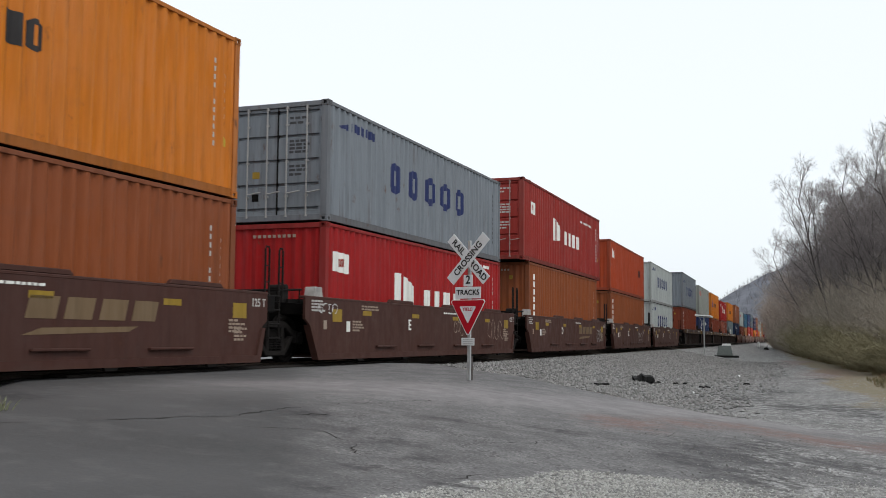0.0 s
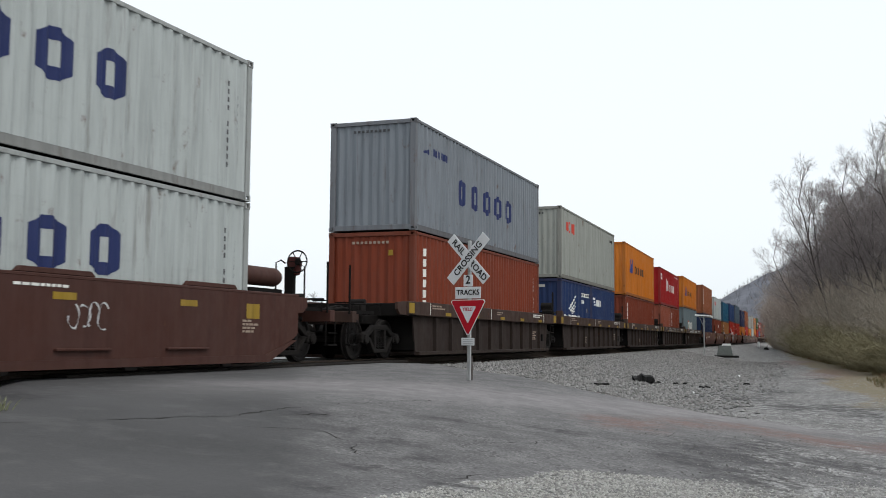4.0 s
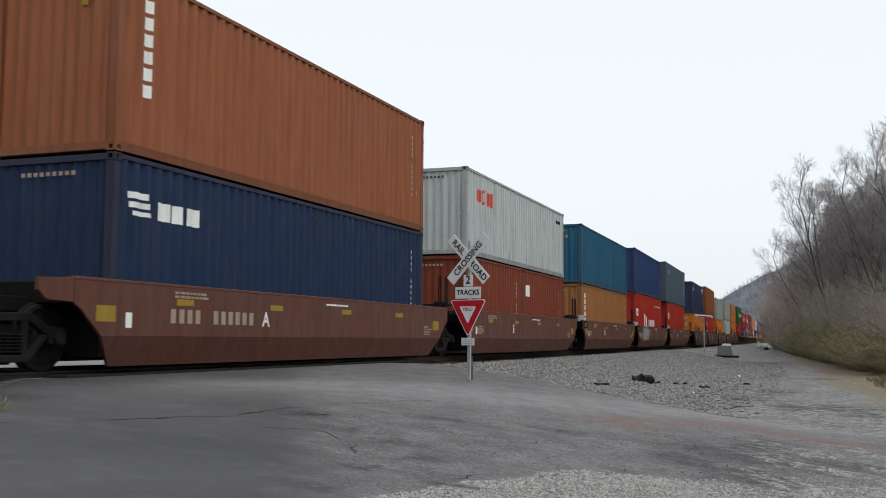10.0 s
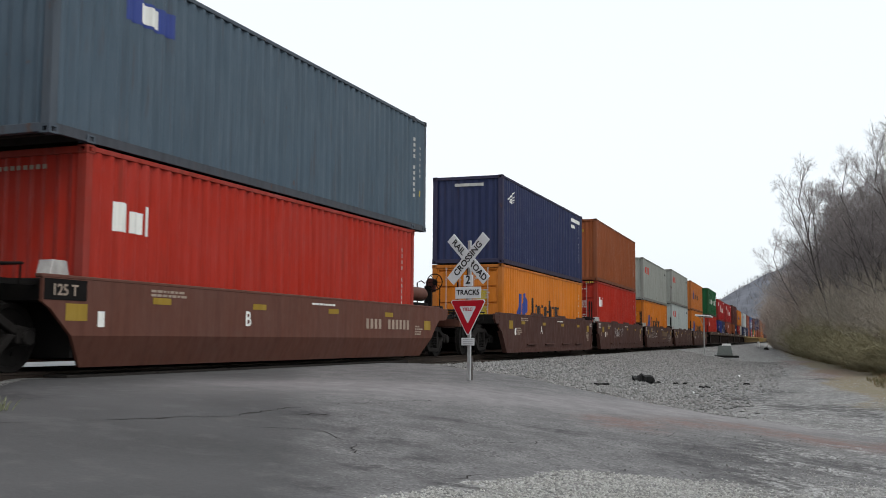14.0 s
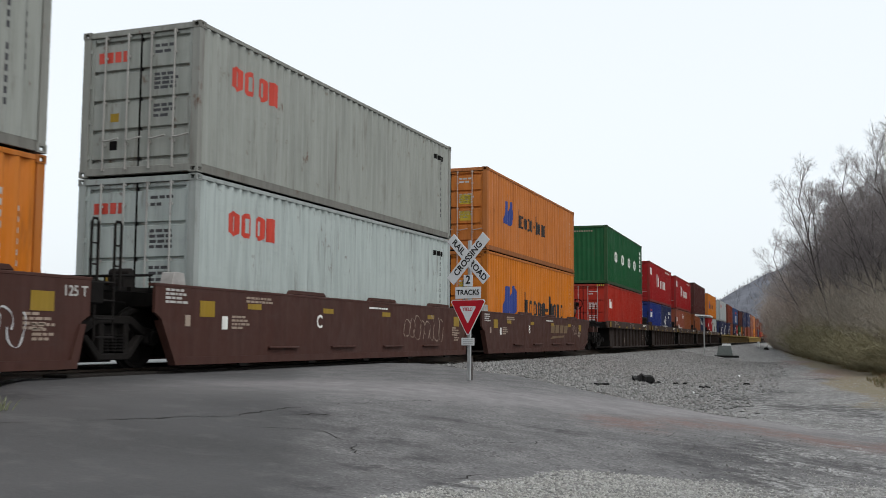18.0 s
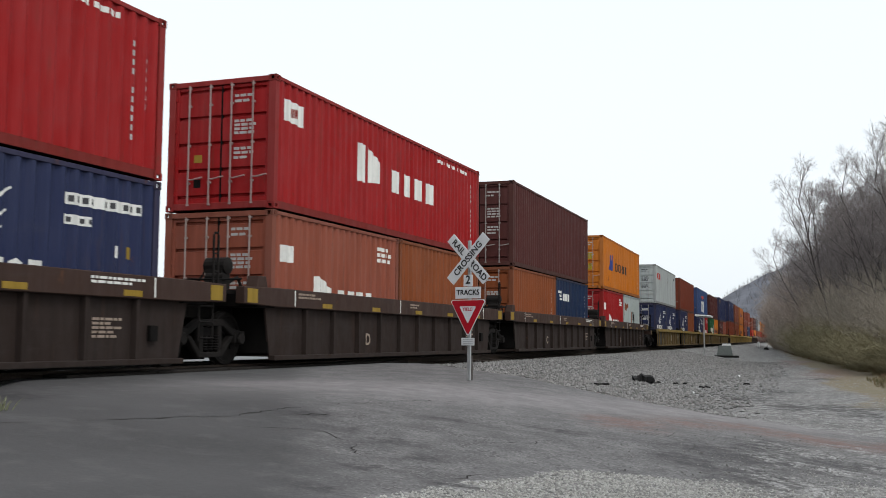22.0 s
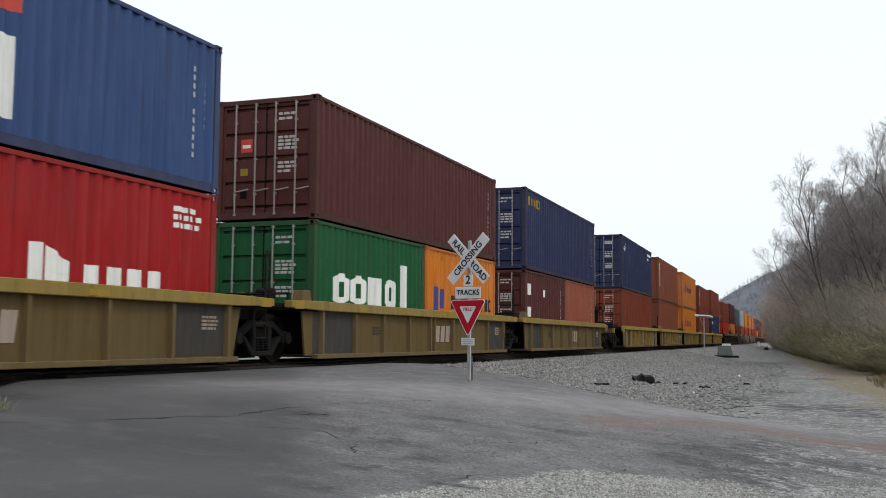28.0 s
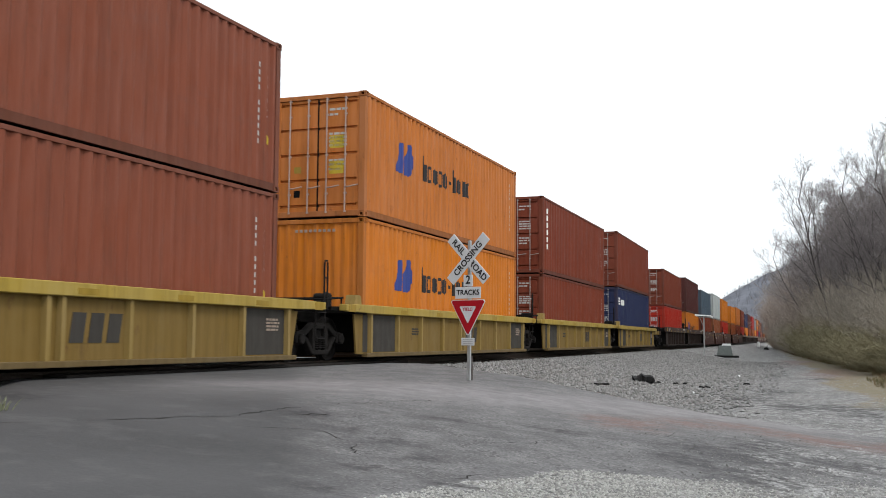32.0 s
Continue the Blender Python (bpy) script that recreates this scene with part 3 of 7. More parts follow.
def end_marks(door, brand, L, H, ob, tone):
    # doors: print lies on the flat of the leaf, between its pressed bands
    step = (H - 0.5) / 4
    slot = lambda i, f: 0.28 + (i + f) * step
    ink = M_INK if tone in PALE else M_PRINT
    y0, y1 = (-L / 2 + 0.0465, -L / 2 + 0.052) if door else (-L / 2 + 0.024, -L / 2 + 0.032)

    def put(name, material, x0, x1, z0, z1, label="", lift=0.0):
        part(name, cached((name, L, door, round(x0, 3), round(z0, 3), round(x1, 3)), lambda m: m.box(x0, x1, y0 - lift, y1, z0, z1)), material, ob, label)
    if brand == "oocl":
        for i in range(4):
            put("end_marking", M_RED, -0.90 + 0.17 * i, -0.77 + 0.17 * i, slot(3, 0.32), slot(3, 0.32) + 0.19, "red block in place of a name")
    if brand in ("wing_twenty", "small_wing"):
        for x0, x1, z0, z1 in ((0.28, 0.68, slot(3, 0.5), slot(3, 0.5) + 0.12), (0.28, 0.56, slot(2, 0.35), slot(2, 0.35) + 0.10), (0.30, 0.66, slot(1, 0.3), slot(1, 0.3) + 0.20)) if door else ((-0.45, 0.55, H - 0.34, H - 0.24),):
            put("number_panel", ink, x0, x1, z0, z1, "white number panel")
        if not door:
            return
    if door:
        def rows(m):
            rng = random.Random(int(H * 100))
            for i, f, n in ((3, 0.70, 3), (3, 0.50, 2), (2, 0.74, 3), (2, 0.59, 3), (2, 0.44, 3), (2, 0.29, 3), (1, 0.70, 3), (1, 0.54, 3), (1, 0.36, 2)):
                x = 0.28
                for k in range(n):
                    w = rng.uniform(0.09, 0.16)
                    m.box(x, x + w, y0, y1, slot(i, f), slot(i, f) + 0.052)
                    x += w + 0.03
        part("serial", cached(("door_serial", L, H), rows), ink, ob, "rows of plain bars in place of small writing")["kind"] = "stuff"
        put("sticker", M_YELLOW, -0.62, -0.44, slot(1, 0.30), slot(1, 0.30) + 0.15, "yellow warning sticker")
        if brand == "box_mark":
            for x in (-1.05, 0.69):
                put("height_warning", M_NOTICE, x, x + 0.36, H - 0.105, H - 0.03, "yellow and black height warning", 0.048)
                for q in range(3):
                    put("warning_bar", M_BLACK, x + 0.04 + 0.11 * q, x + 0.09 + 0.11 * q, H - 0.105, H - 0.03, "", 0.052)
        if brand == "lease_door":
            put("lease_panel", M_RED, -0.62, -0.34, slot(2, 0.25), slot(2, 0.25) + 0.28, "red name panel")
            put("lease_bar", M_WHITE, -0.58, -0.38, slot(2, 0.25) + 0.09, slot(2, 0.25) + 0.16, "", 0.003)
        if brand.startswith("hapag"):
            for i in (1, 2):
                put("notice_panel", M_NOTICE, 0.30, 0.66, slot(i, 0.22), slot(i, 0.22) + 0.30, "yellow notice panel")
        put("plate", M_DARK, -0.62, -0.46, slot(0, 0.35), slot(0, 0.35) + 0.16, "dark data plate")
    else:
        part("serial", cached(("end_serial", L, H), lambda m: [m.box(-0.55 + 0.12 * i, -0.48 + 0.12 * i, y0, y1, H - 0.31, H - 0.245) for i in range(9)]), M_INK if tone in PALE else M_PALE, ob, "row of plain bars in place of small writing")["kind"] = "stuff"
        if brand in ("leaser", "none") and L > 7:
            put("sticker", M_YELLOW, 0.48, 0.60, H - 0.62, H - 0.48, "yellow warning sticker")


def hollow_casting(m):
    """Corner fitting with its lifting holes open."""
    for sx in (-1, 1):
        for sy in (-1, 1):
            m.box(min(sx * 0.083, sx * 0.040), max(sx * 0.083, sx * 0.040), min(sy * 0.091, sy * 0.045), max(sy * 0.091, sy * 0.045), 0.026, 0.092)
    m.box(-0.083, 0.083, -0.091, 0.091, 0.0, 0.026)
    m.box(-0.083, 0.083, -0.091, 0.091, 0.092, 0.118)


def shipping_container(tone, L, H, brand, door, z, far=False):
    """Origin in the middle of its underside; the first end faces -y, the marked side +x."""
    ob = new("shipping_container")
    kind = {6.058: "twenty-foot", 12.192: "forty-foot", 13.716: "forty-five-foot"}[L]
    tagged(ob, f"{SAY[tone]} corrugated steel {kind} shipping container on the train", "container", "containers on the train")
    P = PAINT[tone]
    part("frame", cached(("frame", L, H, far), lambda m: container_frame(m, L, H, far), 0.006), POST[tone], ob)
    for s in (1, -1):
        part("side_panel", cached(("side_panel", L, H, s), lambda m: wavy_side(m, L, 0.155, H - 0.08, s)), P, ob)
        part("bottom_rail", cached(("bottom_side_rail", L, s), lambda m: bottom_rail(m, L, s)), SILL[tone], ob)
    part("roof", cached(("roof", L, H), lambda m: m.prism(comb(-L / 2 + 0.1, L / 2 - 0.1, H - 0.045, H - 0.02, [-L / 2 + 0.27 + i * 0.42 for i in range(int((L - 0.44) / 0.42) + 1)], 0.14) + [(L / 2 - 0.1, H - 0.06), (-L / 2 + 0.1, H - 0.06)], -1.16, 1.16, "x")), P, ob)
    part("underframe", cached(("underframe", L), lambda m: m.prism(comb(-L / 2 + 0.1, L / 2 - 0.1, 0.13, 0.03, [-L / 2 + 0.28 + i * 0.48 for i in range(int((L - 0.4) / 0.48))], 0.03) + [(L / 2 - 0.1, 0.16), (-L / 2 + 0.1, 0.16)], -1.15, 1.15, "x")), M_FLOOR, ob)
    for sy in ((1,) if door else (1, -1)):
        turn = pose(0, sy * L / 2, 0, 0, 0, 180 if sy > 0 else 0)
        part("end_wall", cached(("end_wall", H), lambda m: wavy_end(m, H)), P, ob, at=turn)
    if door:
        for sx in (-1, 1):
            leaf = part("door", cached(("door", H, sx), lambda m: door_leaf(m, H) if sx > 0 else mirror_x(m, lambda k: door_leaf(k, H)), 0.004), P, ob, at=pose(0, -L / 2 + 0.05, 0))
            if sx > 0 and not far:
                part("door_seal", cached(("door_seal", H), lambda m: m.box(-0.022, 0.012, -0.006, 0.03, 0.15, H - 0.12)), M_DARK, leaf, "black rubber seal")
            for x in (0.24, 0.72):
                part("lock_bar", cached(("lock_bar", H), lambda m: lock_bar(m, H)), BAR[tone], leaf, "worn lock bar", pose(sx * x, -0.055, 0))
                if not far:
                    part("lock_handle", cached(("lock_handle",), lock_handle), BAR[tone], leaf, at=pose(sx * x, -0.06, H * 0.24))
    X, Y = 1.219 - 0.081, L / 2 - 0.089
    spots = [(sx * X, sy * Y) for sx in (-1, 1) for sy in (-1, 1)]
    if L > 13:
        spots += [(sx * X, sy * (6.096 - 0.089)) for sx in (-1, 1) for sy in (-1, 1)]
    for x, y in (() if far else spots):
        for zz in (0.0, H - 0.118):
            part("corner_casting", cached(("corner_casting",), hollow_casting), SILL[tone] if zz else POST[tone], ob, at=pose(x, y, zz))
    if not far:
        brand_marks(brand, L, H, z, ob, tone)
        end_marks(door, brand, L, H, ob, tone)
    return ob


def mirror_x(m, build):
    k = MB()
    build(k)
    m.add([(-x, y, z) for x, y, z in k.v], k.f)

# ---------------------------------------------------------------- well cars
HALF = 6.42          # half the length of a well
TRUCK = 7.86         # from a unit's middle to a truck's middle
SIDE = 1.50          # half the width over the side sheets


def truck_frame(mb):
    """Cast side frame in the y-z plane: an arched top, a dropped bottom, two columns and the axle jaws."""
    mb.prism([(-1.08, 0.58), (-0.70, 0.64), (-0.38, 0.80), (0.38, 0.80), (0.70, 0.64), (1.08, 0.58), (1.08, 0.46), (0.66, 0.52), (0.36, 0.68), (-0.36, 0.68), (-0.66, 0.52), (-1.08, 0.46)], -0.06, 0.06, "x")
    mb.prism([(-0.72, 0.50), (-0.36, 0.14), (0.36, 0.14), (0.72, 0.50), (0.60, 0.52), (0.30, 0.24), (-0.30, 0.24), (-0.60, 0.52)], -0.065, 0.065, "x")
    for y in (-0.28, 0.28):
        mb.box(-0.055, 0.055, y - 0.06, y + 0.06, 0.22, 0.72)
    for y in (-0.89, 0.89):
        mb.box(-0.07, 0.07, y - 0.17, y + 0.17, 0.38, 0.60)


def truck_springs(mb):
    for y in (-0.17, 0.0, 0.17):
        for k in range(6):
            mb.ring((0, y, 0.28 + 0.045 * k), 0.065, 0.018, "z", 10, 5)


def wheelset(mb):
    """Axle along x, its middle at the origin."""
    mb.lathe([(-0.95, 0.075), (0.95, 0.075)], 10)
    for s in (-1, 1):
        mb.lathe([(s * 0.66, 0.14), (s * 0.67, 0.40), (s * 0.685, 0.505), (s * 0.715, 0.505), (s * 0.725, 0.475), (s * 0.805, 0.465), (s * 0.81, 0.41), (s * 0.775, 0.38), (s * 0.765, 0.17), (s * 0.82, 0.13), (s * 0.82, 0.08)], 24)
        for k in range(6):
            a = k * math.pi / 3
            mb.box(s * 0.78 - 0.012, s * 0.78 + 0.012, 0.24 * math.cos(a) - 0.03, 0.24 * math.cos(a) + 0.03, 0.24 * math.sin(a) - 0.03, 0.24 * math.sin(a) + 0.03)


WHEELS = []


def truck(parent, y, u):
    """Two-axle truck; u is its place along the train."""
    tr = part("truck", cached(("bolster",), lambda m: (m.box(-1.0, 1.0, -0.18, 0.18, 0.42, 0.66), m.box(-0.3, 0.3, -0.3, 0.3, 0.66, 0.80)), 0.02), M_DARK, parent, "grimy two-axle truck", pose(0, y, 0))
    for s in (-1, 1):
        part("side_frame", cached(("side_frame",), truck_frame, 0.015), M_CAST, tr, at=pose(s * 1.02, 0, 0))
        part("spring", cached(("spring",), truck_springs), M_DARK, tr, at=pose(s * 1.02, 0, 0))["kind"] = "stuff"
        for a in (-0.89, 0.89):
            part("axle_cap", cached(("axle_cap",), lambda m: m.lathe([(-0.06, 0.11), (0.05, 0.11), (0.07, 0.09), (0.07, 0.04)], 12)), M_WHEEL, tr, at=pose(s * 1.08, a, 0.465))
    # solid near-black block: brake rigging plus the under-car shade made into shape
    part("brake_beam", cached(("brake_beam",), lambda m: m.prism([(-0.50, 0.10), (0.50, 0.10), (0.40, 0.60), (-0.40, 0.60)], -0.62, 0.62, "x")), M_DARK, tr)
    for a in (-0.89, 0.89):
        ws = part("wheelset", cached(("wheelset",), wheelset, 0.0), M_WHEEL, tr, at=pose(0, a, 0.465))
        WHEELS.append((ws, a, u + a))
    return tr


def brake_stand(parent, y, tall):
    """Hand brake: post, housing and spoked wheel."""
    h = 2.05 if tall else 1.55
    part("brake_post", cached(("brake_post", tall), lambda m: (m.box(-0.10, 0.10, -0.06, 0.06, 1.0, h - 0.1), m.tube([(-0.34, 0, 1.0), (-0.34, 0, h), (-0.22, 0, h + 0.05), (-0.12, 0, h - 0.02)], 0.018), m.tube([(0.34, 0, 1.0), (0.34, 0, h - 0.1), (0.22, 0, h - 0.05)], 0.018)), 0.0), M_DARK, parent, at=pose(0.55, y, 0))
    part("brake_housing", cached(("brake_housing",), lambda m: m.prism([(-0.14, -0.18), (-0.07, -0.24), (0.10, -0.21), (0.15, 0.03), (0.09, 0.16), (-0.09, 0.17), (-0.15, 0.06)], -0.08, 0.08, "y"), 0.02), PAINT["maroon"], parent, at=pose(0.62, y + 0.05, h - 0.05))

    def spoked(m):
        m.ring((0, 0, 0), 0.225, 0.016, "y", 24, 6)
        m.ring((0, 0.02, 0), 0.05, 0.03, "y", 10, 6)
        m.tube([(0, 0.0, 0), (0, 0.16, 0)], 0.03, 8)
    wheel = part("brake_wheel", cached(("brake_wheel",), spoked), M_DARK, parent, at=pose(0.78, y - 0.12, h))
    for k in range(6):
        part("spoke", cached(("spoke",), lambda m: m.tube([(0.04, 0.02, 0), (0.225, 0, 0)], 0.011, 5)), M_DARK, wheel, at=pose(0, 0, 0, 0, 60 * k, 0))


def deck_rails(parent, y, z, half):
    """Low pipe rails, brake pipe and a valve box on an end deck."""
    def rails(m):
        for yy, h in ((-half, 0.16), (half, 0.22)):
            m.tube([(-1.30, yy, h), (1.34, yy, h)], 0.020, 6)
            for x in (-1.30, -0.45, 0.45, 1.30):
                m.tube([(x, yy, -0.04), (x, yy, h)], 0.016, 5)
        m.tube([(1.34, -half, 0.16), (1.34, half, 0.22)], 0.020, 6)
    part("deck_rail", cached(("deck_rail", half), rails), M_DARK, parent, "low dark pipe rail", pose(0, y, z))
    part("brake_pipe", cached(("brake_pipe", half), lambda m: (m.tube([(0.85, -half - 0.35, 0.02), (0.80, -0.25, 0.10), (0.88, 0.25, 0.06), (0.82, half + 0.35, 0.00)], 0.030, 7), m.tube([(0.55, -half, 0.05), (0.62, 0.0, 0.16), (0.55, half, 0.05)], 0.022, 6))), M_CAST, parent, at=pose(0, y, z))
    part("valve_box", cached(("valve_box",), lambda m: (m.box(-0.15, 0.15, -0.13, 0.13, 0.0, 0.20), m.box(-0.10, 0.10, -0.17, -0.13, 0.04, 0.16), m.lathe([(-0.19, 0.07), (0.19, 0.07)], 10, (0, 0, 0.24))), 0.012), M_CAST, parent, at=pose(1.02, y + 0.12, z))


def grab_frame(parent, x, y, z0, z1):
    """Upright looped grab iron with cross rungs."""
    h = z1 - z0
    part("grab_iron", cached(("grab_iron", round(h, 2)), lambda m: (m.tube([(0, 0, 0), (0, 0, h - 0.04), (0, 0.03, h), (0, 0.11, h), (0, 0.14, h - 0.04), (0, 0.14, 0)], 0.021, 6), [m.tube([(0, 0, q * h), (0, 0.14, q * h)], 0.013, 5) for q in (0.35, 0.65)])), M_CAST, parent, at=pose(x, y, z0))


def side_ladder(parent, x, y, z0, z1):
    part("ladder", cached(("side_ladder", round(z1 - z0, 2)), lambda m: ([m.tube([(0, s, 0), (0, s, z1 - z0)], 0.017, 5) for s in (-0.20, 0.20)], [m.tube([(0.02, -0.20, 0.06 + 0.26 * i), (0.02, 0.20, 0.06 + 0.26 * i)], 0.016, 5) for i in range(int((z1 - z0) / 0.26) + 1)])), M_CAST, parent, "grimy side ladder", pose(x, y, z0))


def hand_hold(parent, x, y, z0, z1):
    part("hand_hold", cached(("hand_hold", round(z1 - z0, 2)), lambda m: (m.tube([(0, 0, 0), (0, 0, z1 - z0)], 0.024), m.tube([(0, 0, 0.25), (-0.35, 0.02, 0.25)], 0.014))), M_DARK, parent, at=pose(x, y, z0))


def walkway(parent, y0, y1, z, material):
    """Crossover walkway over the coupling: grating bars on brackets."""
    a, b = min(y0, y1), max(y0, y1)
    part("walkway", cached(("walkway", round(b - a, 2)), lambda m: ([m.box(-1.25, 1.25, i * 0.11, i * 0.11 + 0.05, 0, 0.035) for i in range(max(1, int((b - a) / 0.11)))], m.box(-1.28, -1.22, 0, b - a, -0.03, 0.04), m.box(1.22, 1.28, 0, b - a, -0.03, 0.04))), material, parent, "grated steel walkway", pose(0, a, z))["kind"] = "stuff"


def end_deck(parent, sign, material, z, drop):
    """Platform at one end over the truck, with its bolster beam."""
    key = ("end_platform", sign, z, drop)

    def build(m):
        ys = sorted((sign * (HALF - 0.02), sign * (TRUCK + 0.05)))
        m.box(-0.62, 0.62, ys[0], ys[1], 0.82, 1.04)
        ys = sorted((sign * (HALF - 0.02), sign * (HALF + 0.62)))
        m.box(-SIDE + 0.02, SIDE - 0.02, ys[0], ys[1], z - drop, z - 0.05)
    # platform and bulkhead are near-black, not in the car's paint
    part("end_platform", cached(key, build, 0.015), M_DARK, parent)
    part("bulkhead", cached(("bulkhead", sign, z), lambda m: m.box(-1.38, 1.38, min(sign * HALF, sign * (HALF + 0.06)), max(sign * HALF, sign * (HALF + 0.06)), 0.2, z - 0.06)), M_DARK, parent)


def side_bar(parent, name, y0, y1, z0, z1, material, x=SIDE, label="", t=0.004):
    part(name, cached((name, round(y1 - y0, 3), round(z1 - z0, 3)), lambda m: m.box(0, t, 0, y1 - y0, 0, z1 - z0)), material, parent, label, pose(x, y0, z0))


def small_print(parent, y0, z0, w, rows, x, seed, material=None):
    def build(m):
        rng = random.Random(seed)
        for r in range(rows):
            y, end = 0.0, w * rng.uniform(0.6, 1.0)
            while y < end - 0.05:
                k = rng.uniform(0.05, 0.16)
                m.box(0, 0.004, y, min(y + k, end), -r * 0.062, -r * 0.062 + 0.038)
                y += k + 0.028
    part("small_print", cached(("small_print", w, rows, seed), build), material or M_PALE, parent, "rows of plain bars in place of small writing", pose(x, y0, z0))["kind"] = "stuff"


def scribble(parent, y0, y1, z0, z1, x, seed, material, strokes=7, r=0.014):
    """Spray-can scrawl: thick curling lines."""
    def build(m):
        rng = random.Random(seed)
        n = strokes
        for i in range(n):
            cy, cz = (y1 - y0) * (i + 0.5) / n, (z1 - z0) / 2
            ry, rz = (y1 - y0) / n * rng.uniform(0.45, 0.75), (z1 - z0) / 2 * rng.uniform(0.6, 1.0)
            a0, da = rng.uniform(0, 6.28), rng.uniform(3.5, 6.0) * rng.choice((-1, 1))
            pts = []
            for k in range(15):
                a = a0 + da * k / 14
                pts.append((0.001, cy + ry * math.cos(a) + 0.12 * ry * math.sin(3 * a), cz + rz * math.sin(a) * (1 - 0.3 * k / 14)))
            vs, fs = [], []
            for k, p in enumerate(pts):
                q = pts[min(k + 1, 14)]
                o = pts[max(k - 1, 0)]
                d = Vector((0, q[1] - o[1], q[2] - o[2])).normalized()
                w = r * (0.7 + 0.5 * math.sin(k))
                vs += [(p[0] + 0.0006 * i, p[1] - d.z * w, p[2] + d.y * w), (p[0] + 0.0006 * i, p[1] + d.z * w, p[2] - d.y * w)]
            fs = [(2 * k, 2 * k + 2, 2 * k + 3, 2 * k + 1) for k in range(14)]
            m.add(vs, fs)
    part("graffiti", cached(("graffiti", y1 - y0, z1 - z0, seed), build), material, parent, "sprayed scrawl", pose(x + 0.003, y0, z0))["kind"] = "stuff"


def throw_up(parent, y0, y1, z0, z1, x, seed):
    """Sprayed bubble shapes: white fillings with thick dark outlines."""
    rng = random.Random(seed)
    n = 4
    w = (y1 - y0) / n
    for i in range(n):
        cy, cz = y0 + w * (i + 0.5), (z0 + z1) / 2 + rng.uniform(-0.06, 0.06)
        lean, sq = rng.uniform(-0.10, 0.14), rng.uniform(2.6, 4.2)
        rim = []
        for k in range(32):
            a = k * math.pi / 16
            c, q = math.cos(a), math.sin(a)
            r0 = (abs(c) ** sq + abs(q) ** sq) ** (-1 / sq) * (1 + 0.07 * math.sin(5 * a + 2 * i))
            rim.append((0.56 * w * r0 * c + lean * r0 * q, (z1 - z0) / 2 * r0 * q * (1.0 if i else 1.1)))
        n2 = len(rim)
        for name, material, k0, lift, label in (("graffiti_halo", M_SPRAY, 1.16, 0.0, "white sprayed halo"), ("graffiti_outline", M_BLACK, 1.06, 0.0012, "black sprayed outline"), ("graffiti_fill", M_SPRAY_GREY, 0.88, 0.0024, "pale sprayed filling")):
            m = MB()
            m.add([(0, 0, 0)] + [(0, a * k0, b * k0) for a, b in rim], [(0, k + 1, (k + 1) % n2 + 1) for k in range(n2)])
            part(name, m, material, parent, label, pose(x + 0.004 * i + lift, cy, cz))
        for dy, dz, h in ((-0.06, 0.10, 0.30), (0.09, -0.16, 0.24)):
            part("graffiti_stroke", cached(("graffiti_stroke", h), lambda m: m.prism([(-0.025, -h / 2), (0.02, -h / 2 - 0.03), (0.035, h / 2), (-0.005, h / 2 + 0.03)], 0.0, 0.0006, "x")), M_BLACK, parent, "", pose(x + 0.004 * i + 0.003, cy + dy, cz + dz))


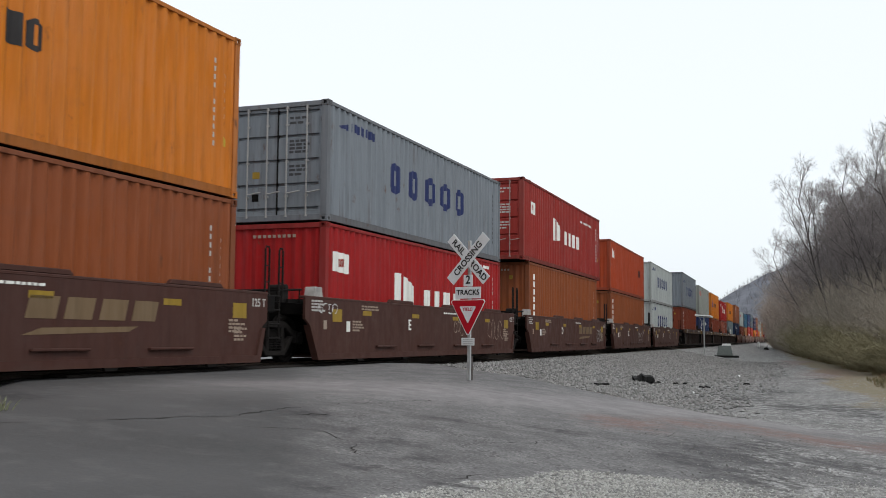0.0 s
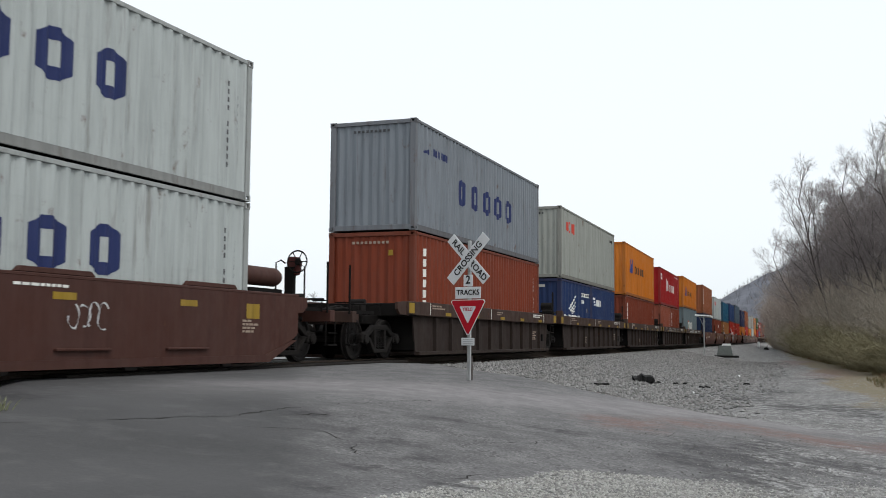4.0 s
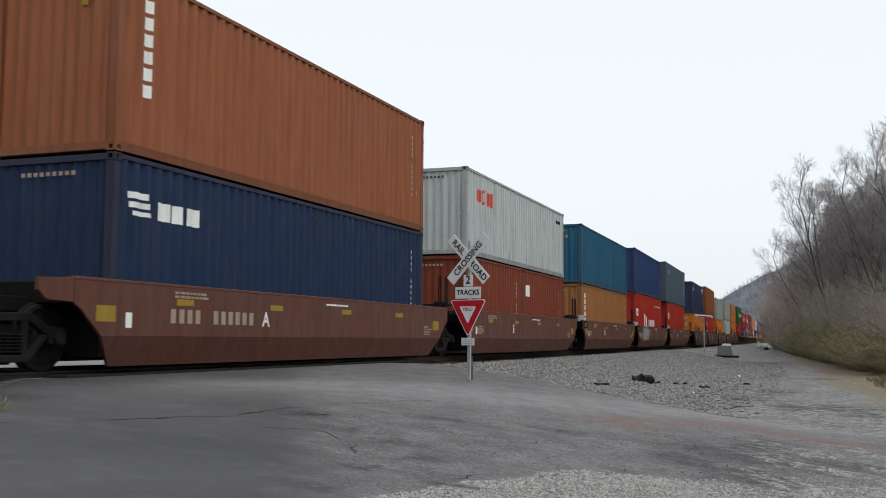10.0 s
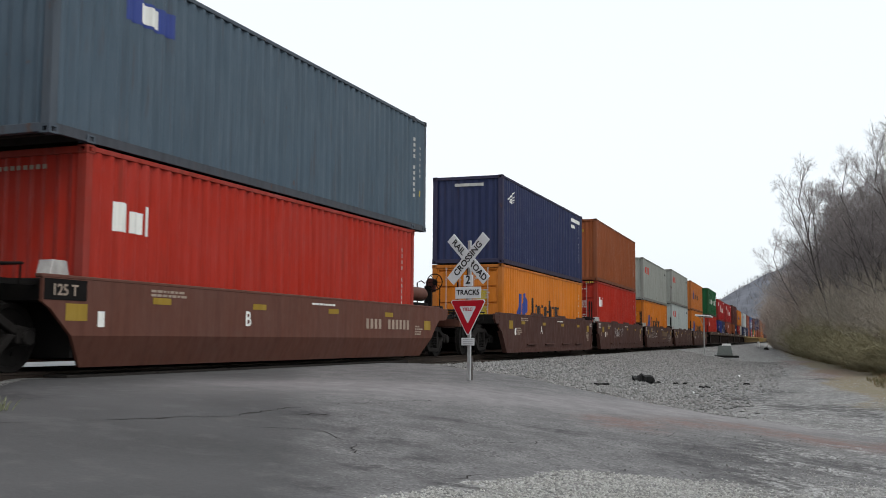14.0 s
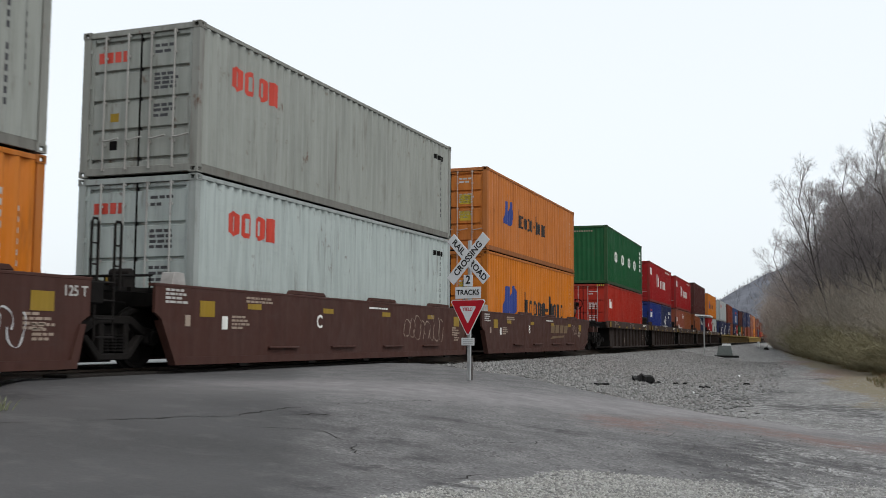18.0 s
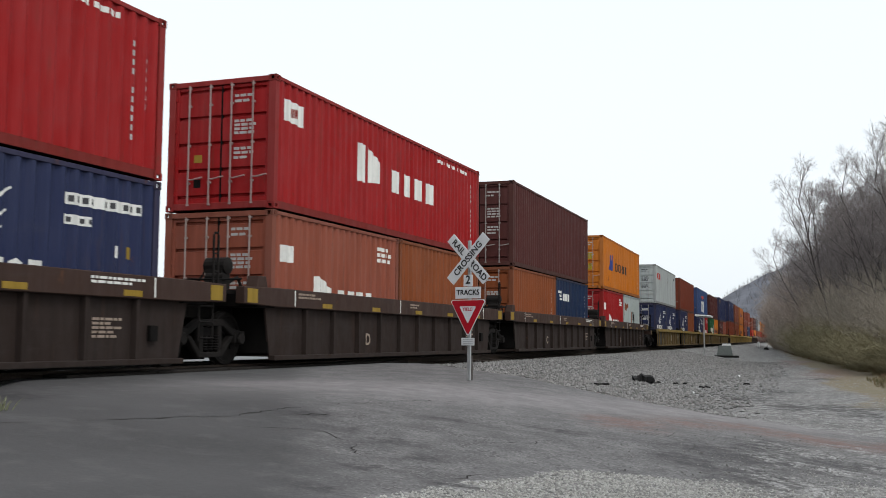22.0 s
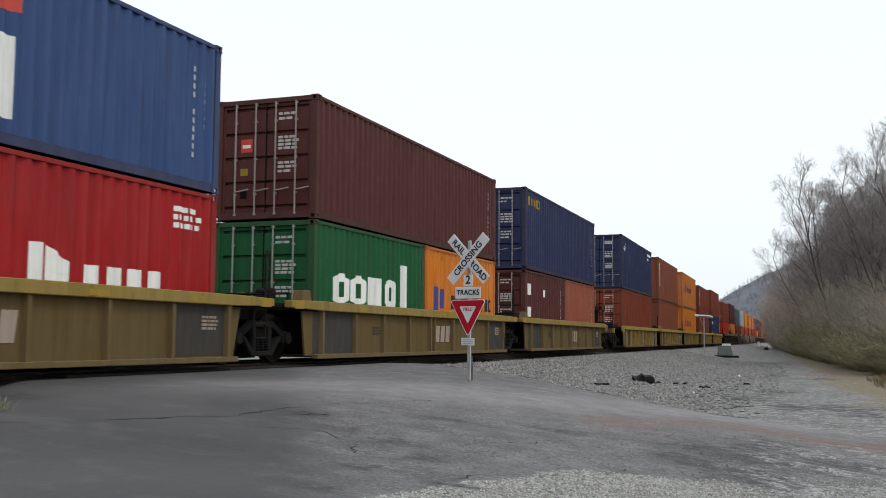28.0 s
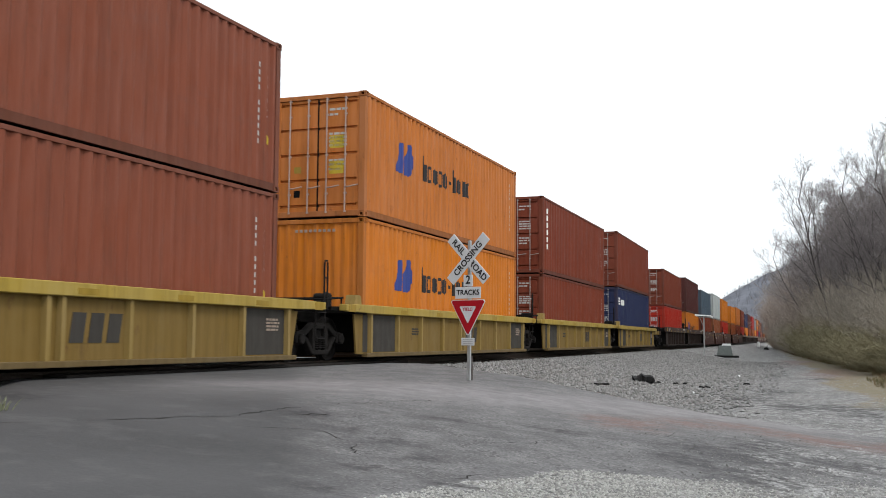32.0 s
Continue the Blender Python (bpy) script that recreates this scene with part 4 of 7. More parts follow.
def common_ends(ob, kind, first, last, u, z, material, drop):
    for sign in (-1, 1):
        end_deck(ob, sign, material, z, drop)
    truck(ob, -TRUCK, u - TRUCK)
    if last:
        truck(ob, TRUCK, u + TRUCK)
    for sign, end in ((-1, first), (1, last)):
        if end:
            y = sign * (TRUCK + (2.25 if sign < 0 else 1.10 if kind == "plain" else 1.40))
            for s in (-1, 1):
                part("end_shoulder", cached(("end_shoulder", sign, s, z, kind), lambda m: m.prism([(sign * (HALF + 0.645), z - 0.36), (sign * (HALF + 1.25), z - 0.34), (sign * (HALF + 1.40), z - 0.22), (sign * (HALF + 1.40), z - 0.05), (sign * (HALF + 0.645), z - 0.02)], min(s * (SIDE - 0.01), s * (SIDE - 0.08)), max(s * (SIDE - 0.01), s * (SIDE - 0.08)), "x"), 0.006), material, ob)
            part("coupler", cached(("coupler", sign), lambda m: (m.box(-0.12, 0.12, min(0, sign * 1.15), max(0, sign * 1.15), 0.72, 0.95), m.box(-0.17, 0.17, min(sign * 0.85, sign * 1.2), max(sign * 0.85, sign * 1.2), 0.66, 1.0)), 0.02), M_DARK, ob, at=pose(0, y - sign * 0.30, 0))
            part("end_sill", cached(("end_sill", sign), lambda m: (m.box(-1.45, 1.45, -0.10, 0.10, 0.82, 1.06), m.box(-0.62, 0.62, min(0, -sign * 2.0), max(0, -sign * 2.0), 0.80, 1.05)), 0.01), material, ob, at=pose(0, y, 0))
            walkway(ob, y - sign * 0.15, y - sign * 1.40, 1.06, M_DARK)
            deck_rails(ob, y - sign * 0.95, 1.06, 0.75)
            for x in (-1.40, 1.40):
                hand_hold(ob, x, y - 0.15, 1.0, 2.05)
                part("step", cached(("step",), lambda m: (m.tube([(0, -0.2, 0.82), (0, -0.2, 0.35), (0, 0.2, 0.35), (0, 0.2, 0.82)], 0.018), m.box(-0.06, 0.06, -0.2, 0.2, 0.33, 0.36), m.box(-0.06, 0.06, -0.2, 0.2, 0.58, 0.60))), M_DARK, ob, at=pose(x, y, 0))
            if sign > 0 or kind == "yellow":
                brake_stand(ob, y - ((0.20 if kind == "plain" else 1.20) if sign > 0 else 0.10), kind == "plain" or sign < 0)
            if sign > 0 and kind == "plain":
                part("air_tank", cached(("end_tank",), lambda m: m.lathe([(-0.75, 0.03), (-0.72, 0.15), (-0.62, 0.185), (0.62, 0.185), (0.72, 0.15), (0.75, 0.03)], 16), 0.0, True), material, ob, "rusty brown air reservoir", pose(0.75, HALF + 0.70, z + 0.36, 0, 0, 90))
                part("tank_saddle", cached(("tank_saddle",), lambda m: (m.box(-0.2, 0.2, -0.6, 0.6, 0, 0.14),), 0.01), M_DARK, ob, at=pose(0.75, HALF + 0.75, z - 0.02))
        else:
            walkway(ob, sign * (HALF + 0.62), sign * (TRUCK - 0.08), z - 0.12, M_DARK)
            part("articulation", cached(("articulation",), lambda m: (m.lathe([(-0.28, 0.30), (0.28, 0.30)], 14),), 0.0), M_DARK, ob, at=pose(0, sign * (TRUCK - 0.05), 0.90))
            if sign < 0:
                grab_frame(ob, 1.36, -TRUCK - 0.42, z - 0.15, z + 0.85)
                if kind == "plain":
                    grab_frame(ob, 1.36, -TRUCK - 0.92, z - 0.15, z + 0.85)
                elif kind == "ribbed":
                    part("brake_gear", cached(("brake_gear",), lambda m: (m.box(-0.16, 0.16, -0.14, 0.14, 0.0, 0.34), m.lathe([(-0.24, 0.05), (-0.22, 0.15), (0.20, 0.15), (0.24, 0.06)], 14, (0, 0.02, 0.40)), m.tube([(0.1, 0.14, 0.1), (0.15, 0.40, 0.22), (0.10, 0.62, 0.05)], 0.03, 6), m.tube([(-0.3, -0.2, 0.05), (-0.2, -0.1, 0.30), (0.1, -0.14, 0.26)], 0.022, 6)), 0.0), M_CAST, ob, "grimy brake cylinder and slack gear", pose(0.98, -TRUCK + 0.30, z - 0.06))
                deck_rails(ob, -TRUCK + 0.05, z - 0.10, 0.45)
                side_ladder(ob, 1.40, -TRUCK - 0.66, 0.42, z - 0.06)
                part("hose_box", cached(("hose_box",), lambda m: m.prism([(-0.20, 0), (0.20, 0), (0.13, 0.24), (-0.13, 0.24)], -0.12, 0.12, "x"), 0.01), M_BARE if kind == "plain" else material, ob, "small pale housing", pose(1.30, -HALF - 0.35, z - 0.04))
            else:
                part("valve", cached(("valve",), lambda m: (m.box(-0.12, 0.12, -0.1, 0.1, 0, 0.22), m.lathe([(-0.2, 0.09), (0.2, 0.09)], 10, (0, 0, 0.26))), 0.01), M_DARK, ob, at=pose(0.1, sign * (HALF + 0.5), z - 0.04))
    for i in range(7):
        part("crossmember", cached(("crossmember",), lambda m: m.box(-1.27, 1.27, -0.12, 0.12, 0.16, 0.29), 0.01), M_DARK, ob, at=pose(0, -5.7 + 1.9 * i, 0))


def plain_well(u, letter, first, last, sill, spray, warm=False):
    """Smooth-sided brown unit."""
    ob = new("well_car")
    tagged(ob, "brown smooth-sided intermodal well car unit, dusty and worn", "rail car", "units of the train")
    B, z = CAR["warm" if warm else "plain"], 1.31
    # how far the side sheet reaches past the well at its foot and at its shoulder
    foot, arm, neck = (-0.20, 0.74, 0.88) if warm else (0.22, 0.98, 0.80) if first else (0.50, 1.06, 0.80)
    foot2, arm2, neck2 = (-0.20, 0.74, 0.88) if warm else (-0.12, 1.02, 0.50) if last else (0.0, 0.32, 0.72)
    ends = (warm, first, last)
    common_ends(ob, "plain", first, last, u, z, B, 0.36)
    for s in (1, -1):
        xa, xb = sorted((s * SIDE, s * (SIDE - 0.05)))
        if warm:
            cut = 0.50
            q = (cut - 0.19) / (neck - 0.22)
            edge = foot + 0.03 + (arm - 0.16 - foot - 0.03) * q

            def folded(m):
                m.prism([(-HALF - arm, neck + 0.06), (-HALF - arm + 0.16, neck - 0.03), (-HALF - edge, cut), (HALF + edge, cut), (HALF + arm - 0.16, neck - 0.03), (HALF + arm, neck + 0.06), (HALF + arm, z - 0.03), (-HALF - arm, z - 0.03)], xa, xb, "x")
                low = [(-HALF - edge, cut, 0.006), (HALF + edge, cut, 0.006), (HALF + foot, 0.06, -0.17), (-HALF - foot, 0.06, -0.17)]
                m.add([(s * (SIDE + dx - t), yy, zz) for t in (0.0, 0.05) for yy, zz, dx in low], [(0, 1, 2, 3), (7, 6, 5, 4), (0, 4, 5, 1), (1, 5, 6, 2), (2, 6, 7, 3), (3, 7, 4, 0)])
            part("side_sheet", cached(("folded_sheet", s), folded), B, ob)
            part("top_chord", cached(("top_chord", s, ends), lambda m: m.box(min(s * SIDE, s * (SIDE - 0.12)) - 0.006, max(s * SIDE, s * (SIDE - 0.12)) + 0.006, -HALF - arm - 0.02, HALF + arm + 0.02, z - 0.05, z), 0.01), B, ob)
            continue
        part("side_sheet", cached(("side_sheet", s, ends), lambda m: m.prism([(-HALF - arm, neck + 0.06), (-HALF - arm + 0.16, neck - 0.03), (-HALF - foot - 0.03, 0.19), (-HALF - foot, 0.16), (HALF + foot2, 0.16), (HALF + foot2 + 0.03, 0.19), (HALF + arm2 - 0.16, neck2 - 0.03), (HALF + arm2, neck2 + 0.06), (HALF + arm2, z - 0.03), (-HALF - arm, z - 0.03)], xa, xb, "x"), 0.0), B, ob)
        xa, xb = sorted((s * (SIDE + 0.045), s * (SIDE - 0.10)))
        part("top_chord", cached(("top_chord", s, ends), lambda m: m.box(min(s * SIDE, s * (SIDE - 0.12)) - 0.006, max(s * SIDE, s * (SIDE - 0.12)) + 0.006, -HALF - arm - 0.02, HALF + arm2 + 0.02, z - 0.05, z), 0.01), B, ob)
        part("side_sill", cached(("side_sill", s, ends), lambda m: m.prism([(-HALF - arm + 0.22, neck - 0.06), (-HALF - foot + 0.07, 0.175), (HALF + foot2 - 0.07, 0.175), (HALF + arm2 - 0.22, neck2 - 0.06), (HALF + arm2 - 0.12, neck2 - 0.06), (HALF + foot2 + 0.05, 0.05), (-HALF - foot - 0.05, 0.05), (-HALF - arm + 0.12, neck - 0.06)][::-1], xa, xb, "x"), 0.0), B, ob)
        if s > 0:
            for y in (-3.6, -1.1, 1.5, 3.9):
                part("step_ledge", cached(("step_ledge",), lambda m: m.box(SIDE, SIDE + 0.06, -0.55, 0.55, 0.29, 0.33), 0.008), B, ob, at=pose(0, y, 0))
            for y in (-5.0, -2.5, 0.0, 2.5, 5.0):
                part("bracket", cached(("bracket",), lambda m: m.prism([(-0.18, 0.0), (0.18, 0.0), (0.12, -0.10), (-0.12, -0.10)], SIDE - 0.02, SIDE + 0.04, "x"), 0.0), M_DARK, ob, at=pose(0, y, 0.10))
    for y in (() if warm else (-2.6, 1.0, 4.6)):
        part("guide", cached(("guide",), lambda m: m.prism([(-0.75, 0.0), (0.75, 0.0), (0.66, 0.075), (-0.66, 0.075)], SIDE - 0.10, SIDE - 0.01, "x"), 0.008), B, ob, "raised container guide", pose(0, y, z + 0.004))
    X = SIDE + 0.001
    for y in ((-6.72, 6.10) if warm else (-6.30, 5.62)):
        side_bar(ob, "reflector_patch", y, y + 0.42, 0.70 if warm else 0.82, 0.93 if warm else 1.08, M_YELLOW, X, "yellow patch")
    for y in (-4.85, -2.0, 0.9, 3.7):
        side_bar(ob, "reflector_bar", y, y + 0.45, 0.98, 1.08, M_YELLOW, X, "yellow reflector")
    side_bar(ob, "tag", -6.08 if warm else -5.65, -5.94 if warm else -5.48, 0.62, 0.84, M_WHITE, X)
    part("unit_letter", flat_text(letter, 0.36), M_WHITE, ob, "white unit letter", pose(X, -2.15, 0.80))
    if not first:
        if warm:
            side_bar(ob, "load_panel", -HALF - 0.72, -HALF + 0.10, 0.97, 1.25, M_DARK, X)
            part("load_mark", flat_text("125 T", 0.21), M_PALE, ob, "pale lettering", pose(X + 0.005, -HALF - 0.33, 1.10))
    if not last and not warm:
        part("load_mark", flat_text("125 T", 0.20), M_PRINT, ob, "pale lettering", pose(X, HALF + 0.02, 1.10))
        small_print(ob, HALF - 0.75, 0.62, 0.40, 4, X, 15)
    if not first and not warm:
        small_print(ob, -HALF - 0.80, 1.20, 0.62, 4, X, 16, M_PRINT)
        side_bar(ob, "tag", -HALF - 0.28, -HALF - 0.14, 0.66, 0.84, M_PALE, X)
    if sill != 2:
        small_print(ob, -5.86 if warm else -5.35, 0.82, 0.62, 4, X, 11)
    small_print(ob, -4.9, 1.16, 1.1, 2, X, 12)
    small_print(ob, 0.2, 1.14, 1.4, 1, X, 13, M_WHITE)
    small_print(ob, 5.5, 0.76, 0.55, 4, X, 14)
    if sill == 1:
        for i in range(4):
            part("name_block", cached(("name_block",), lambda m: m.prism([(0, 0), (0.55, 0), (0.63, 0.30), (0.08, 0.30)], 0, 0.004, "x")), M_FADED, ob, "faded gold slanted block in place of a name", pose(X, 0.85 + 0.70 * i, 0.72))
        part("name_swoosh", cached(("name_swoosh",), lambda m: m.prism([(0, 0), (2.1, 0.06), (2.3, 0.14), (0.35, 0.10)], 0, 0.004, "x")), M_FADED, ob, at=pose(X, 0.80, 0.50))
    elif sill == 2:
        part("number_bars", cached(("number_bars",), lambda m: [m.box(0, 0.004, 0.22 * i + (0.3 if i > 3 else 0), 0.22 * i + 0.13 + (0.3 if i > 3 else 0), 0, 0.22) for i in range(10)]), M_PALE, ob, "plain bars in place of a number", pose(X, -5.0 if u < 200 else 2.7, 0.70))["kind"] = "stuff"
    for k, (a, b, c, d, seed, mat, n) in enumerate(spray):
        scribble(ob, a, b, c, d, X + 0.002, seed, mat, n)
    return ob


def ribbed_well(u, letter, first, last, yellow, spray, dirty=False):
    """Unit with a deep top rail and upright ribs on its sides."""
    ob = new("well_car")
    kind = "yellow" if yellow else "ribbed"
    tagged(ob, "yellow ribbed-side intermodal well car unit, grimy and chipped" if yellow else "dark brown ribbed-side intermodal well car unit, dusty", "rail car", "units of the train")
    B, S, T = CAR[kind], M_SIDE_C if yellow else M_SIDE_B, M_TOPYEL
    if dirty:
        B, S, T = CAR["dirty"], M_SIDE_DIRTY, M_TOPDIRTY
    z, low = (1.22, 1.03) if yellow else (1.40, 1.05)
    common_ends(ob, kind, first, last, u, z, B, z - low + 0.02)
    e0, e1 = 0.85 if first else 1.12, 0.85 if last else 1.12
    for s in (1, -1):
        xa, xb = sorted((s * (SIDE + 0.02), s * (SIDE - 0.16)))
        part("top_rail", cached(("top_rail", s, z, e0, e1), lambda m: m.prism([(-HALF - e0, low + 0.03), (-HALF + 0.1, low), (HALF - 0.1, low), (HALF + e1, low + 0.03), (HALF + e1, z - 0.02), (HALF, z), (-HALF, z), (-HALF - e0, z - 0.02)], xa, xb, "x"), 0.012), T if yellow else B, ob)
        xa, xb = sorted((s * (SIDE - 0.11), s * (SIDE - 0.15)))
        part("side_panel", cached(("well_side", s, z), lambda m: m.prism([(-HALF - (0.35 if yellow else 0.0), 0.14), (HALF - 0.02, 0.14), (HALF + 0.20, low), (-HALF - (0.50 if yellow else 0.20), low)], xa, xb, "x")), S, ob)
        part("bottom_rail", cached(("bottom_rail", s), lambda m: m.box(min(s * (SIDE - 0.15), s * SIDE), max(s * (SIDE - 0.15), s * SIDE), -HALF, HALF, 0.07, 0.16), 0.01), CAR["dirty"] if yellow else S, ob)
        if s > 0:
            ys = [-6.15, -4.6, -3.1, -1.55, -0.14, 0.14, 1.55, 3.1, 4.6, 6.15] if yellow else [-5.15, -3.95, -2.75, -1.6, -0.45, 0.70, 1.85, 3.05, 4.2, 5.3]
            for y in ys:
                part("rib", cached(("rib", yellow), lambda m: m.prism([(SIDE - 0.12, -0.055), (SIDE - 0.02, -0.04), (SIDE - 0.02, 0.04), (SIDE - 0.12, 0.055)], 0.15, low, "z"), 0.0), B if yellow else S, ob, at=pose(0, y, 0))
            if yellow:
                for y0, y1 in ((-HALF - 0.05, -6.22), (-6.09, -4.67), (4.67, 6.09)):
                    side_bar(ob, "grey_panel", y0, y1, 0.18, low - 0.02, M_GREYEND, SIDE - 0.108, "dark grey end panel")
    X = SIDE + 0.021
    for y in (-HALF - e0 + 0.10, HALF + e1 - 0.46):
        side_bar(ob, "reflector_patch", y, y + 0.34, z - 0.30 + (0.12 if yellow else 0), z - (0.05 if not yellow else 0.02), M_YELLOW, X, "yellow patch")
    for y in (-4.6, -2.2, 0.35, 2.6, 4.9):
        side_bar(ob, "reflector_bar", y, y + 0.42, low + 0.03, low + 0.12, M_YELLOW, X, "yellow reflector")
    if not yellow:
        for y in (-5.75, -0.62, 5.6):
            side_bar(ob, "gauge_mark", y, y + 0.035, low + 0.03, z - 0.02, M_WHITE, X)
        small_print(ob, -5.6, z - 0.10, 1.0, 2, X, 21)
        small_print(ob, 4.2, z - 0.10, 1.2, 2, X, 22, M_WHITE)
        small_print(ob, 0.0, z - 0.12, 0.6, 2, X, 23)
        part("unit_letter", flat_text(letter, 0.36), M_PALE, ob, "pale unit letter", pose(SIDE - 0.104, -2.15, 0.45))
        small_print(ob, 4.4, 0.72, 0.7, 5, SIDE - 0.104, 24)
        side_bar(ob, "fitting", 5.62, 5.80, 0.42, 0.66, M_DARK, SIDE - 0.10, "", 0.06)
    else:
        if 500 < u < 515:
            part("unit_mark", flat_text("40", 0.42), M_DARK, ob, "dark stencilled number", pose(SIDE - 0.104, 0.80, 0.60))
        for i in range(0 if 500 < u < 515 else 3):
            part("name_block", cached(("name_block_c",), lambda m: m.prism([(0, 0), (0.28, 0), (0.34, 0.42), (0.06, 0.42)], 0, 0.004, "x")), M_PALE if dirty else M_GREYEND, ob, "plain block in place of a name", pose(SIDE - 0.106, 0.34 + 0.38 * i, 0.40))
        small_print(ob, -3.6, 0.70, 0.8, 3, SIDE - 0.106, 25, M_GREYEND)
        small_print(ob, 5.45, 0.8, 0.5, 4, SIDE - 0.10, 26)
    for k, (a, b, c, d, seed, mat, n) in enumerate(spray):
        scribble(ob, a, b, c, d, (SIDE - 0.10) if d < low else X, seed, mat, n)
    return ob


# ---------------------------------------------------------------- the train
SH, HC = 2.591, 2.896
# unit: middle along the train, car kind, then the upper and the lower load: tone, height, marks, doors at the first end
UNITS = [
    (9.29, "plain", [("orange", HC, "hapag", 0)], [("brown", SH, "leaser", 0)]),
    (24.90, "plain", [("grey", SH, "cosco", 1)], [("red", SH, "kline_low", 0)]),
    (40.60, "plain", [("faded_red", HC, "kline", 1, 45)], [("brown", HC, "leaser", 0)]),
    (56.48, "plain", [("coral", SH, "box_mark", 0)], [("brown", SH, "leaser", 0)]),
    (72.10, "plain", [("white", SH, "cosco", 0)], [("white", SH, "cosco", 0)]),
    (92.15, "ribbed", [("grey", HC, "cosco", 0)], [("rust", HC, "leaser", 0)]),
    (107.88, "ribbed", [("pale_green", HC, "oocl", 0)], [("royal", SH, "wing_twenty", 0, 20), ("royal", SH, "ship_twenty", 0, 20)]),
    (123.66, "ribbed", [("orange", HC, "hapag", 0)], [("rust", SH, "leaser", 0)]),
    (139.35, "ribbed", [("red", SH, "kline", 0)], [("salmon", SH, "none", 0, 20), ("rust", SH, "leaser", 0, 20)]),
    (154.99, "ribbed", [("orange", SH, "hapag", 0)], [("pale_blue", HC, "crocodile", 0)]),
    (174.88, "plain", [("copper", HC, "leaser", 0)], [("deep_blue", HC, "ship_forty", 0)]),
    (190.49, "plain", [("white", SH, "oocl", 0)], [("rust", SH, "none", 0, 20), ("rust", SH, "panel_twenty", 0, 20)]),
    (206.13, "plain", [("teal", SH, "none", 0)], [("tan", SH, "leaser", 0)]),
    (221.81, "plain", [("blue", SH, "none", 0)], [("vermilion", HC, "kline_low", 0)]),
    (237.70, "plain", [("slate", HC, "blue_panel", 0, 45)], [("vermilion", HC, "box_mark", 0)]),
    (257.49, "plain", [("navy", HC, "small_wing", 0)], [("orange", SH, "hapag_low", 1)]),
    (272.98, "plain", [("brown", HC, "none", 0)], [("vermilion", HC, "box_mark", 1)]),
    (288.58, "plain", [("pale_green", SH, "oocl", 0)], [("orange", SH, "hapag_low", 1)]),
    (304.19, "plain", [("pale_green", SH, "oocl", 1)], [("snow", HC, "oocl", 1)]),
    (319.68, "plain", [("orange_faded", SH, "hapag", 1)], [("orange", HC, "hapag_low", 1)]),
    (339.56, "ribbed", [("green", HC, "four_letters", 0)], [("vermilion", HC, "box_mark", 1)]),
    (355.34, "ribbed", [("red", SH, "kline", 1)], [("bright_blue", SH, "eagle_twenty", 1, 20), ("navy", SH, "wing_twenty", 0, 20)]),
    (370.95, "ribbed", [("red", SH, "kline", 1)], [("salmon", SH, "kline_twenty", 1, 20), ("brown", SH, "none", 0, 20)]),
    (386.82, "ribbed", [("maroon", HC, "none", 1)], [("brown", SH, "none", 1, 20), ("deep_blue", SH, "ship_twenty", 0, 20)]),
    (402.67, "ribbed", [("orange", SH, "hapag", 1)], [("red", SH, "kline_twenty", 1, 20), ("snow", SH, "rust_twenty", 0, 20)]),
    (422.60, "yellow", [("white", SH, "oocl", 1)], [("navy", SH, "wing_twenty", 1, 20), ("navy", SH, "wing_twenty", 0, 20)]),
    (438.23, "yellow", [("rust", SH, "none", 1)], [("navy", SH, "wing_twenty", 1, 20), ("brown", SH, "none", 0, 20)]),
    (454.07, "yellow", [("steel_blue", SH, "eagle", 1)], [("navy", SH, "wing_twenty", 1, 20), ("red", SH, "kline_twenty", 0, 20)]),
    (469.79, "yellow", [("maroon", SH, "lease_door", 1)], [("green", SH, "four_letters_twenty", 1, 20), ("orange", SH, "hapag_twenty", 0, 20)]),
    (485.52, "yellow", [("navy", HC, "script", 1)], [("maroon", SH, "two_panels", 1, 20), ("salmon", SH, "none", 0, 20)]),
    (505.55, "yellow", [("navy", HC, "small_wing", 1)], [("rust", HC, "lease_door", 1)]),
    (521.39, "yellow", [("sienna", HC, "leaser", 0)], [("sienna", HC, "lease_door", 1)]),
    (537.39, "yellow", [("orange_faded", HC, "hapag", 1)], [("orange", HC, "hapag", 0)]),
    (553.21, "yellow", [("rust", HC, "leaser", 1)], [("rust", SH, "none", 1)]),
    (569.30, "yellow", [("rust", HC, "none", 1)], [("navy", HC, "ship_forty", 1)]),
    (589.60, "ribbed", [("rust", SH, "none", 1)], [("vermilion", SH, "none", 1)]),
    (605.40, "ribbed", [("maroon", HC, "none", 1)], [("orange", SH, "hapag_low", 1)]),
]
FAR_LOADS = ["slate rust", "white copper", "orange vermilion", "orange brown", "orange_faded rust", "rust vermilion", "navy orange", "maroon rust", "red brown", "grey orange", "orange red", "brown navy", "rust salmon", "teal rust", "white orange", "orange rust", "maroon brown", "vermilion copper"]
u = UNITS[-1][0]
for i, pair in enumerate(FAR_LOADS):
    u += 20.0 if (i + 2) % 5 == 0 else 15.75
    a, b = pair.split()
    UNITS.append((u, "ribbed" if (i // 5) % 2 else "plain", [(a, HC if i % 3 else SH, "none", 1)], [(b, SH, "none", 1)]))

